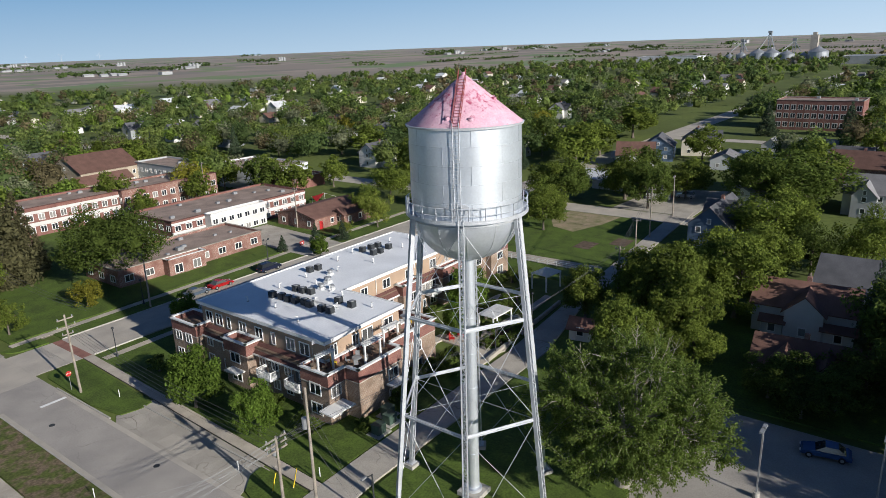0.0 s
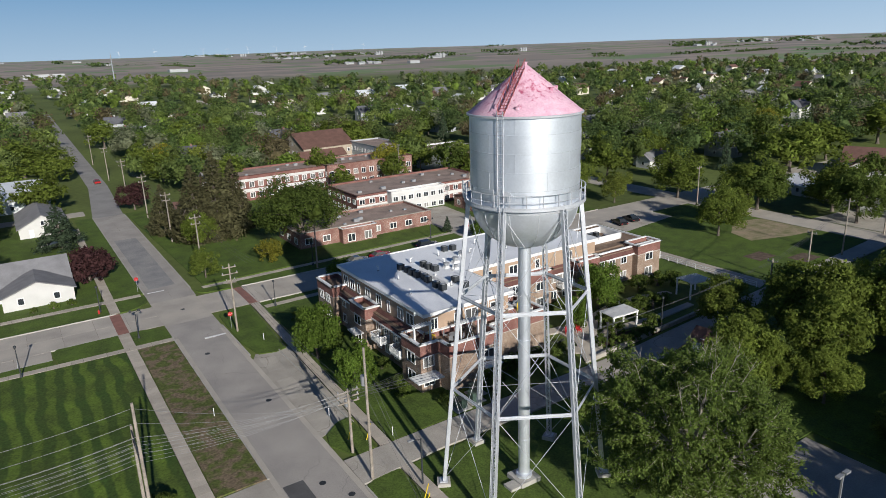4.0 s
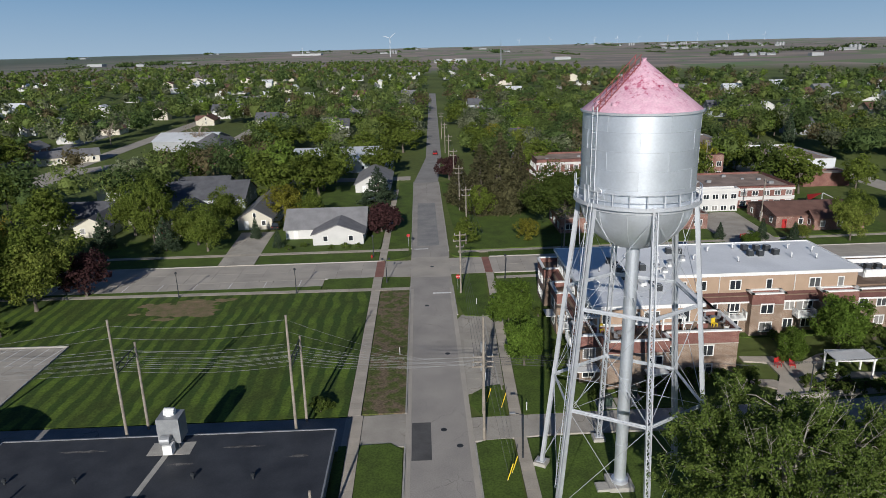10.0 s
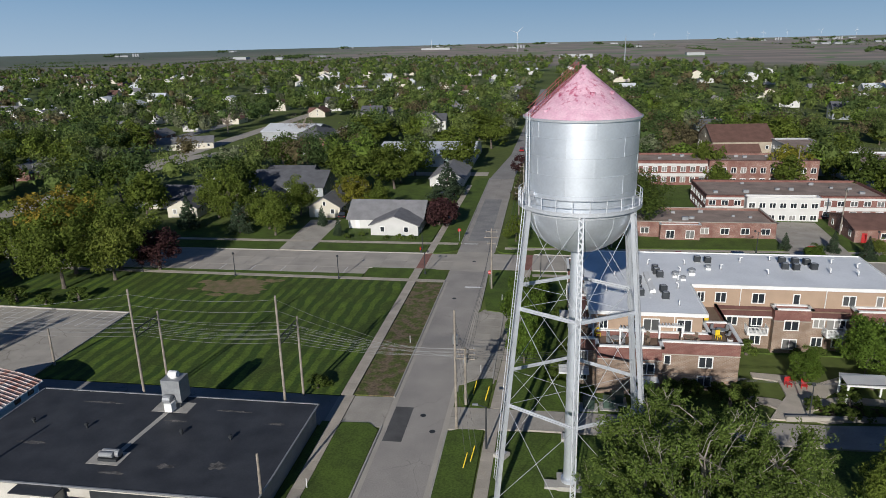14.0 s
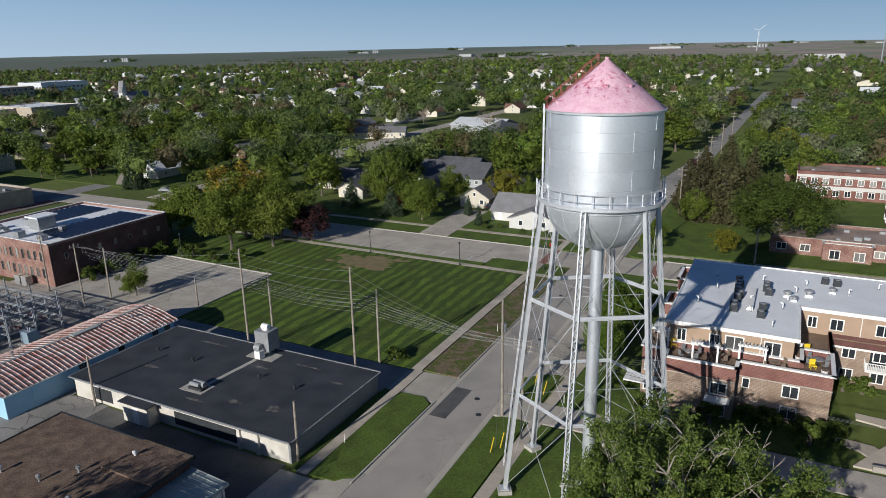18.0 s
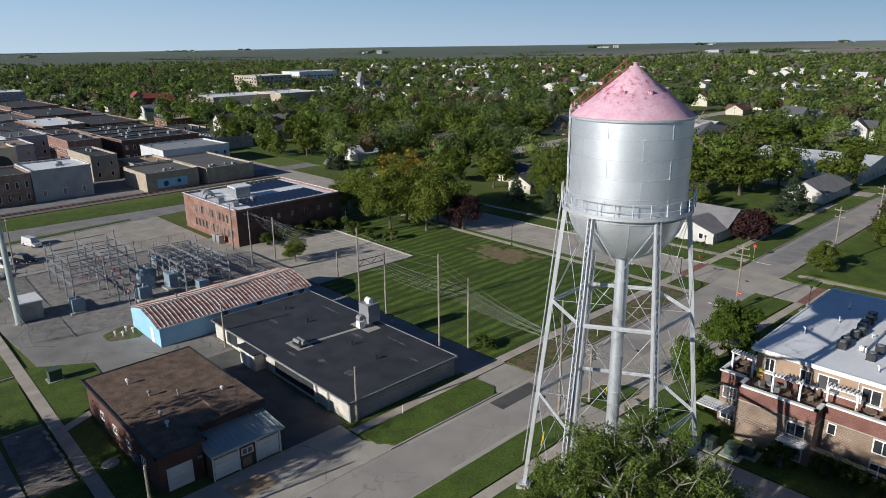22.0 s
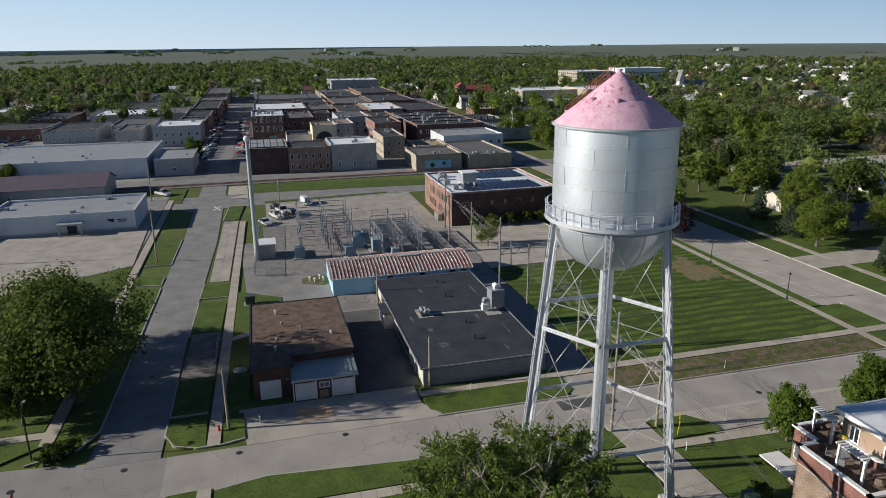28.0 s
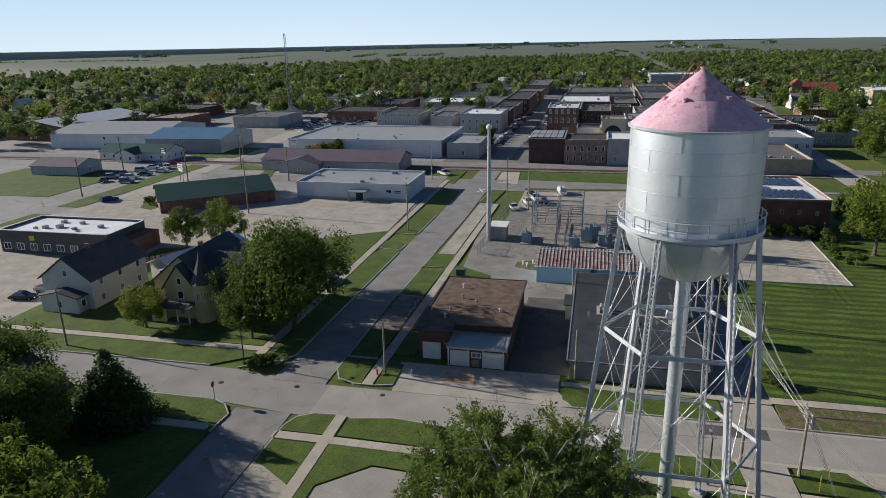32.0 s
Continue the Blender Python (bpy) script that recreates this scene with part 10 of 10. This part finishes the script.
for i in range(40):
    car(rng.choice(("sedan", "suv", "pickup")), rng.choice(COLS), -222 - (i // 2) * 7.0 - rng.uniform(0, 3), -33 if i % 2 else -45.6, (60 if i % 2 else -60) + rng.uniform(-6, 6), 0.02)
for i in range(44):
    car(rng.choice(("sedan", "suv", "pickup")), rng.choice(COLS), -262 - (i % 11) * 5.5, -128 - (i // 11) * 9 + rng.uniform(-1, 1), 90 + rng.uniform(-8, 8), 0.01)
for i in range(12):
    car(rng.choice(("sedan", "suv")), rng.choice(COLS), -132 - (i % 6) * 6, -152 - (i // 6) * 7 + rng.uniform(-2, 2), rng.choice((20, 110)), 0.01)
f = thing("flag", "small flag on a slim terrace pole", "flag", (2.4, 24.2, 5.7))
part("pole", MB().tube((0, 0, 0), (0, 0, 3.4), 0.03, 0.02, 6), GREY, f)
part("cloth", MB().box((0.5, 0, 3.0), (0.9, 0.02, 0.5)), WHITE, f)

fn = thing("rail_fence", "white metal railing beside the ramp", "fence")
for i in range(14):
    part("post", MB().box((64.4, 17.5 + 2 * i, 0.6), (0.08, 0.08, 1.1)), WHITE, fn)
for z in (0.45, 0.8, 1.1):
    part("rail", MB().bar((64.4, 17.5, z), (64.4, 43.5, z), 0.06), WHITE, fn)


# ---- the town beyond: houses on plots among trees ----
def far_house(kind):
    w, d, e, r, wall, roof, lab = kind
    return house(lab, (3200, 0, 0), 0, [(-w / 2, -d / 2, w / 2, d / 2, e, r, "x"), (-w / 4, -d / 2 - 2.2, w / 5, 0, e, r - 0.5, "y")], wall, roof, 1, True, gap=5.5, joined=True)


KINDS = ((13, 8, 2.8, 5.2, SIDING_WHITE, SHINGLE_GREY, "white bungalow with a grey roof among trees"), (11, 8, 5.2, 8.4, SIDING_WHITE, SHINGLE_DARK, "white two-storey house with a dark roof among trees"),
         (13, 9, 2.8, 5.4, SIDING_CREAM, SHINGLE_BROWN, "cream bungalow with a brown roof among trees"), (10, 8, 5.0, 8.2, SIDING_GREY, SHINGLE_DARK, "grey two-storey house with a dark roof among trees"),
         (14, 8, 2.7, 4.8, SIDING_WHITE, METAL_WHITE, "white low house with a pale metal roof"), (12, 8, 2.8, 5.2, BRICK_RED, SHINGLE_GREY, "red brick bungalow with a grey roof"))
PH = [far_house(k) for k in KINDS]
rng = random.Random(11)
KEEP = [(-157, 76, -138, 330), (-138, 140, -118, 175), (-230, 86, -188, 124), (-160, 60, -136, 80), (160, 14, 224, 64), (226, -12, 286, 62), (70, 10, 106, 64), (106, 14, 148, 38), (-150, 180, -98, 330), (-112, -60, 30, 62), (-150, -60, -100, 62), (-112, 56, -58, 92), (-58, 72, -5, 84), (-178, -60, -140, 62), (-300, -60, -177, 95), (-485, -60, -300, 75), (-312, -240, -56, -52), (20, -34, 72, 18), (30, 60, 60, 102), (-60, 80, -28, 104), (12, 100, 74, 124), (-70, 160, -20, 206), (40, 158, 80, 187)]


def kept(x, y, m=0.0, trees=False):
    if (-28 - m < x < -11 + m if y < 150 else -5 - m < x + 13.3 - 0.0185 * (y - 195) < 9 + m) or 58 - m < y < 80 + m or (103 - m < x < 116 + m and y > 0) or (abs(x + 143.5) < 6 + m and 76 < y < 190) or (-183 - m < x < -148 + m and y < 66):
        return True
    if any(x0 - m - 1 < x < x1 + m + 1 and y0 - m - 1 < y < y1 + m + 1 for x0, y0, x1, y1 in FOOT):
        return True
    return any(x0 < x < x1 and y0 < y < y1 for x0, y0, x1, y1 in KEEP)


def border(x, y):
    a = math.degrees(math.atan2(y, x)) % 360
    pts = ((0, 1250), (20, 1150), (45, 900), (62, 720), (75, 800), (90, 1500), (130, 1500), (165, 1700), (200, 1250), (230, 1100), (300, 800), (360, 1250))
    for (a0, r0), (a1, r1) in zip(pts, pts[1:]):
        if a0 <= a <= a1:
            return r0 + (r1 - r0) * (a - a0) / (a1 - a0)


HOUSES = []
for gx in range(-1100, 700, 40):
    for gy in range(-420, 900, 33):
        x, y = gx + rng.uniform(-7, 7), gy + rng.uniform(-6, 6)
        r = math.hypot(x, y)
        if kept(x, y, 9) or r > border(x, y) * 0.93 or rng.random() < 0.2:
            continue
        az = math.degrees(math.atan2(y, x)) % 360
        if not (az < 235 or az > 340) or (r > 520 and rng.random() < 0.5) or (gy < -40 and gx > -100):
            continue
        HOUSES.append((x, y))
HOUSES.sort(key=lambda q: math.hypot(q[0], q[1] - 40))
for x, y in HOUSES[:85]:
    k = rng.choices(range(6), (4, 4, 3, 2, 1.2, 1))[0]
    copy_thing(PH[k], pose(x, y, 0, 0, 0, rng.choice((0, 90, 180, 270)) + rng.uniform(-4, 4)))
# the rest, too far to pick apart, joined by colour
for wall, roof in ((SIDING_WHITE, SHINGLE_GREY), (SIDING_CREAM, SHINGLE_BROWN), (SIDING_WHITE, METAL_WHITE)):
    w, f = MB(), MB()
    for i, (x, y) in enumerate(HOUSES[85:]):
        if i % 3 != (SIDING_WHITE, SIDING_CREAM, None).index(wall if roof != METAL_WHITE else None):
            continue
        a, c = rng.uniform(10, 16), rng.uniform(7, 10)
        e = rng.choice((2.8, 3.0, 5.2))
        wm, fm = gable_mesh(x - a / 2, y - c / 2, x + a / 2, y + c / 2, e, e + c * 0.32, rng.choice("xy"))
        w.add(wm.v, wm.f), f.add(fm.v, fm.f)
    solid("far_house_walls", w, wall, "pale far house walls among trees", "houses", "stuff")
    solid("far_house_roofs", f, roof, "far house roofs among trees", "houses", "stuff")
for p in PH:
    p.matrix_basis = pose(-700 + 40 * PH.index(p), 700, 0)

# trees of the middle distance, each a thing
kinds = ("green", "green2", "dark", "dark2", "light", "dark", "green2", "spruce", "yellow", "red", "olive", "silver")
count = 0
while count < 90:
    a, r = rng.uniform(-20, 235), 82 + 200 * math.sqrt(rng.random())
    x, y = r * math.cos(radians(a)), r * math.sin(radians(a))
    if kept(x, y, 3) or any(abs(x - hx) < 8.5 and abs(y - hy) < 8 for hx, hy in HOUSES):
        continue
    if any((x - tx) ** 2 + (y - ty) ** 2 < (tr * 0.9 + 3) ** 2 for tx, ty, tr in TREES):
        continue
    k = rng.choices(kinds, (6, 6, 6, 5, 3, 3, 4, 1.6, 0.8, 0.7, 3, 2.5))[0]
    s = rng.uniform(0.8, 1.3)
    tree(k, x, y, (8.5 if k != "spruce" else 10) * s + 1.5, (4.8 if k != "spruce" else 3) * s)
    count += 1

# far woods, joined by colour
FAR = [leaf_mat("far_leaf_a", (0.165, 0.22, 0.06), 0, 0.2, 0.07), leaf_mat("far_leaf_b", (0.112, 0.165, 0.052), 0, 0.2, 0.07), leaf_mat("far_leaf_c", (0.215, 0.27, 0.075), 0, 0.2, 0.07), leaf_mat("far_leaf_d", (0.215, 0.235, 0.135), 0, 0.2, 0.07), leaf_mat("far_leaf_e", (0.195, 0.165, 0.085), 0, 0.2, 0.07), leaf_mat("far_leaf_f", (0.20, 0.285, 0.05), 0, 0.2, 0.07)]
nr = np.random.default_rng(4)


def far_trees(n, r0, r1, a0, a1, leaves, size, blobs, label, edge=1.0):
    buf, ends = [[] for _ in FAR], [0] * len(FAR)
    made = tries = 0
    hx = np.array(HOUSES)
    while made < n and tries < n * 6:
        tries += 1
        a, r = radians(rng.uniform(a0, a1)), math.sqrt(rng.uniform(r0 * r0, r1 * r1))
        x, y = r * math.cos(a), r * math.sin(a)
        if r > border(x, y) * edge * rng.uniform(0.9, 1.05) or kept(x, y, 1):
            continue
        if (np.abs(hx - (x, y)).max(1) < 7.5).any():
            continue
        made += 1
        s = rng.uniform(0.75, 1.35)
        R, H = 5.9 * s, 10.5 * s + 1
        lob = nr.normal(size=(blobs, 3))
        lob *= nr.uniform(0.3, 0.66, (blobs, 1)) / np.linalg.norm(lob, axis=1)[:, None]
        lob = lob * (R, R, H * 0.42) + (x, y, H * 0.56)
        rad = R * nr.uniform(0.28, 0.5, blobs) if blobs > 1 else np.array([R * 0.9])
        pick = nr.integers(0, blobs, leaves)
        d = nr.normal(size=(leaves, 3))
        d /= np.linalg.norm(d, axis=1)[:, None]
        d[:, 2] = np.where(d[:, 2] < -0.4, -d[:, 2], d[:, 2])
        core = (np.array([(x, y, H * 0.52)]), np.array([(R * 0.4, R * 0.4, H * 0.22)]))
        v, f = foliage(nr, lob, rad, pick, d, rad[pick] * nr.uniform(0.5, 1.25, leaves), size, 0.9, core)
        k = rng.choices(range(6), (4, 4, 2, 1.2, 1.2, 1.4))[0]
        buf[k].append((v, f + ends[k]))
        ends[k] += len(v)
    for k, (m, got) in enumerate(zip(FAR, buf)):
        if got:
            tagged(new("far_trees", triangles("far_trees", np.concatenate([v for v, _ in got]), np.concatenate([f for _, f in got]), m)), label, "trees", kind="stuff")


far_trees(330, 160, 260, -25, 235, 560, 0.46, 12, "leafy garden trees behind the nearer houses")
far_trees(1150, 250, 430, -25, 235, 250, 0.66, 9, "leafy trees between the houses")
far_trees(3300, 400, 900, -10, 235, 72, 1.15, 5, "far leafy town trees")
far_trees(2000, 430, 1300, 150, 222, 30, 1.5, 3, "distant town trees beyond the shops")
far_trees(4400, 850, 1750, -5, 232, 18, 1.9, 2, "distant woods round the town")
tagged(new("far_trees", quads("far_trees", np.concatenate([np.concatenate([(lambda p, t, b: np.stack([p - t, p - b, p + t, p + b], 1).reshape(-1, 3))(nr.normal(size=(9, 3)) * (3, 3, 1.5) + (x0 + i * 9 * dx, y0 + i * 9 * dy, 3.2), nr.normal(size=(9, 3)) * 1.6, nr.normal(size=(9, 3)) * 1.6) for i in range(nn)]) for x0, y0, dx, dy, nn in [(1200 * math.cos(radians(a)) * k, 1200 * math.sin(radians(a)) * k, math.cos(b), math.sin(b), int(rng.uniform(8, 40))) for a, k, b in [(rng.uniform(-5, 232), rng.uniform(1.2, 3.9), rng.choice((0.1, 1.6))) for _ in range(260)]]]), FAR[1])), "thin far windbreak rows between fields", "trees", kind="stuff")


# ---- beyond the town: grain elevator, long sheds, masts ----
BIN = mat("galvanised_bins", (0.40, 0.42, 0.45), 0.45, 0.5, 0.08, 0.1, 2, 0.03)


def grain_elevator(x, y):
    g = thing("grain_elevator", "distant grain elevator with steel bins and leg towers", "grain elevator", (x, y, 0))
    for dy, r, h in [(0.8 * a, 0.74 * b, 0.72 * c) for a, b, c in ((108, 7, 15), (88, 9, 17), (60, 15, 19), (38, 15, 19), (14, 13, 16), (-12, 8, 14), (-34, 17, 20))]:
        b = part("bin", MB().lathe([(r, -0.1), (r, h)], 24, c=(0, dy)), BIN, g)
        part("roof", MB().lathe([(r + 0.3, h), (1.0, h + r * 0.5), (0.8, h + r * 0.5 + 1.5), (0.1, h + r * 0.5 + 1.6)], 24, c=(0, dy)), BIN, b)
    part("silo", MB().span(18, -22, -0.1, 27, -13, 36).span(20, -20, 36, 26, -15, 39), CONCRETE, g, "tall concrete silo")
    for dy, h in ((74, 30), (38, 40), (6, 29)):
        leg = MB()
        for sx in (-1.6, 1.6):
            for sy in (-1.6, 1.6):
                leg.bar((16 + sx, dy + sy, 0), (16 + sx, dy + sy, h), 0.5)
        for i in range(int(h / 4)):
            leg.bar((14.4, dy - 1.6, 4 * i), (14.4, dy + 1.6, 4 * i + 4), 0.35)
        leg.box((16, dy, h + 1.5), (5, 5, 3))
        part("leg_tower", leg, STEELGREY, g)
        part("spout", MB().bar((16, dy, h), (2, dy - 11, 16), 0.9).bar((16, dy, h), (2, dy + 12, 16), 0.9), STEELGREY, g)


grain_elevator(1010, 165)
for lab, x, y, w, d, h, wall in (("long white warehouse at the edge of fields", 1048, 350, 40, 95, 10, METAL_WHITE), ("long grey-roofed sheds at the edge of fields", 985, 62, 60, 80, 9, METAL_GREY), ("white far works hall with a stack", -480, 2900, 120, 60, 14, METAL_GREY), ("long white far store by the fields", 51, 1476, 70, 26, 8, METAL_GREY), ("white far farm sheds between fields", 300, 1500, 36, 25, 6, METAL_GREY), ("white far barn beyond the town", 760, 1300, 24, 14, 6, METAL_GREY), ("far white grain sheds", -900, 1900, 40, 30, 10, METAL_GREY)):
    flat_block(lab, x - w / 2, y - d / 2, x + w / 2, y + d / 2, h, wall, METAL_GREY, name="warehouse", units=0)
for x, y, h in ((100, 950, 40), (-500, 2895, 45)):
    m = thing("mast", "slim far steel mast against the horizon", "mast", (x, y, 0))
    part("shaft", MB().tube((0, 0, 0), (0, 0, h), 1.1, 0.5, 8), METAL_WHITE if h != 40 else STEELGREY, m)
    part("aerial", MB().tube((0, 0, h), (0, 0, h + 4), 0.25, 0.15, 6), STEELGREY, m)


# farmsteads among shelter trees, and wind turbines on the horizon
def field_z(x, y):
    return 17 * max(0.0, (math.hypot(x, y) - 1400) / 3500)


farms = [(1170, 3260), (1190, 2405), (1216, 1831), (980, 1640), (1940, 1461), (1857, 838), (878, 2345), (700, 1433), (-752, 1820), (-700, 1900), (-3600, -700), (-3000, -900), (-2600, -400), (-3300, 300), (1500, 1900), (300, 2500), (1300, 2700)]
farms += [(r * math.cos(a), r * math.sin(a)) for a, r in [(radians(rng.uniform(-5, 228)), rng.uniform(2300, 4300)) for _ in range(34)]]
barns, barn_roofs, belts = MB(), MB(), []
for x, y in farms:
    z, turn = field_z(x, y), rng.choice((0.05, 1.6))
    for k in range(rng.choice((2, 3, 4, 5))):
        bx, by = x + rng.uniform(-55, 55), y + rng.uniform(-40, 40)
        w, d, e = rng.uniform(9, 24), rng.uniform(7, 12), rng.uniform(2.6, 4.6)
        wm, fm = gable_mesh(bx - w / 2, by - d / 2, bx + w / 2, by + d / 2, e, e + d * 0.28, "x")
        barns.add([(p[0], p[1], p[2] + z) for p in wm.v], wm.f), barn_roofs.add([(p[0], p[1], p[2] + z) for p in fm.v], fm.f)
    if rng.random() < 0.4:
        for k in range(3):
            barns.tube((x + 60 + 11 * k, y, z - 0.5), (x + 60 + 11 * k, y, z + 11), 4.4, 4.4, 12).tube((x + 60 + 11 * k, y, z + 11), (x + 60 + 11 * k, y, z + 13.4), 4.4, 0.4, 12)
    long, n = rng.uniform(40, 130), 260
    along, across = nr.uniform(-long, long, n), nr.normal(size=n) * 9 + 34
    up = nr.uniform(0.5, 1.0, n) * (7 + 4 * np.sin(along * 0.13 + x)) + z
    p = np.stack([x + along * math.cos(turn) - across * math.sin(turn), y + along * math.sin(turn) + across * math.cos(turn), up], 1)
    t, b = nr.normal(size=(n, 3)) * 1.9, nr.normal(size=(n, 3)) * 1.9
    belts.append(np.stack([p - t, p - b, p + t, p + b], 1).reshape(-1, 3))
solid("far_farm_walls", barns, METAL_GREY, "white far farm sheds and bins between fields", "farm buildings", "stuff")
solid("far_farm_roofs", barn_roofs, METAL_GREY, "pale metal roofs of far farm sheds", "farm buildings", "stuff")
tagged(new("far_trees", quads("far_trees", np.concatenate(belts), FAR[1])), "dark shelter belts round far farms", "trees", kind="stuff")


def wind_turbine(x, y, h, blade, spin):
    t = thing("wind_turbine", "far white wind turbine against the horizon", "wind turbine", (x, y, field_z(x, y)), math.degrees(math.atan2(y, x)), "wind turbines")
    part("tower", MB().tube((0, 0, -1), (0, 0, h), h * 0.018, h * 0.011, 10), METAL_WHITE, t)
    part("nacelle", MB().box((0.4, 0, h + 0.4), (h * 0.07, h * 0.03, h * 0.03)), METAL_WHITE, t)
    for k in range(3):
        a = radians(spin + 120 * k)
        u = Vector((0, math.cos(a), math.sin(a)))
        hub = Vector((-h * 0.045, 0, h + 0.4))
        part("blade", MB().tube(hub, hub + u * blade * 0.25, blade * 0.02, blade * 0.034, 6).tube(hub + u * blade * 0.25, hub + u * blade, blade * 0.034, blade * 0.008, 6), METAL_WHITE, t)


wind_turbine(-112, 2300, 58, 24, 20)
for a, spin in ((82, 10), (79.5, 70), (76, 33), (74.2, 95), (72.6, 50), (70.4, 15), (68.2, 80), (66, 40), (63.5, 100)):
    wind_turbine(4550 * math.cos(radians(a)), 4550 * math.sin(radians(a)), 36, 17, spin)


# ---- the hazy sky low over the horizon, far beyond the fields ----
def horizon_mat():
    m = bpy.data.materials.new("low_sky")
    m.use_nodes = True
    n, l = m.node_tree.nodes, m.node_tree.links
    n.remove(n["Principled BSDF"])
    geo = n.new("ShaderNodeNewGeometry")
    sep = n.new("ShaderNodeSeparateXYZ")
    l.new(geo.outputs["Position"], sep.inputs[0])
    up = n.new("ShaderNodeMapRange")
    up.inputs["From Min"].default_value, up.inputs["From Max"].default_value = 0.0, 560.0
    l.new(sep.outputs["Z"], up.inputs["Value"])
    side = n.new("ShaderNodeVectorMath")
    side.operation = "DOT_PRODUCT"
    side.inputs[1].default_value = (math.cos(SUN_AZ) / 4910, math.sin(SUN_AZ) / 4910, 0)
    l.new(geo.outputs["Position"], side.inputs[0])
    sun_side = n.new("ShaderNodeMapRange")
    sun_side.inputs["From Min"].default_value, sun_side.inputs["From Max"].default_value = -1.0, 0.5
    l.new(side.outputs["Value"], sun_side.inputs["Value"])
    out = []
    for low, high in (((0.36, 0.47, 0.56), (0.125, 0.275, 0.45)), ((0.60, 0.69, 0.745), (0.38, 0.545, 0.70))):
        mx = n.new("ShaderNodeMix")
        mx.data_type = "RGBA"
        mx.inputs["A"].default_value, mx.inputs["B"].default_value = (*low, 1), (*high, 1)
        l.new(up.outputs["Result"], mx.inputs["Factor"])
        out.append(mx)
    mx = n.new("ShaderNodeMix")
    mx.data_type = "RGBA"
    l.new(sun_side.outputs["Result"], mx.inputs["Factor"])
    l.new(out[0].outputs["Result"], mx.inputs["A"]), l.new(out[1].outputs["Result"], mx.inputs["B"])
    em = n.new("ShaderNodeEmission")
    l.new(mx.outputs["Result"], em.inputs["Color"])
    l.new(em.outputs["Emission"], n["Material Output"].inputs["Surface"])
    return m


solid("backdrop", MB().lathe([(4915, -60), (4915, 150), (4910, 350), (4880, 700), (4800, 1000)], 96), horizon_mat(), "pale hazy blue sky low over the horizon", "sky", smooth=True)
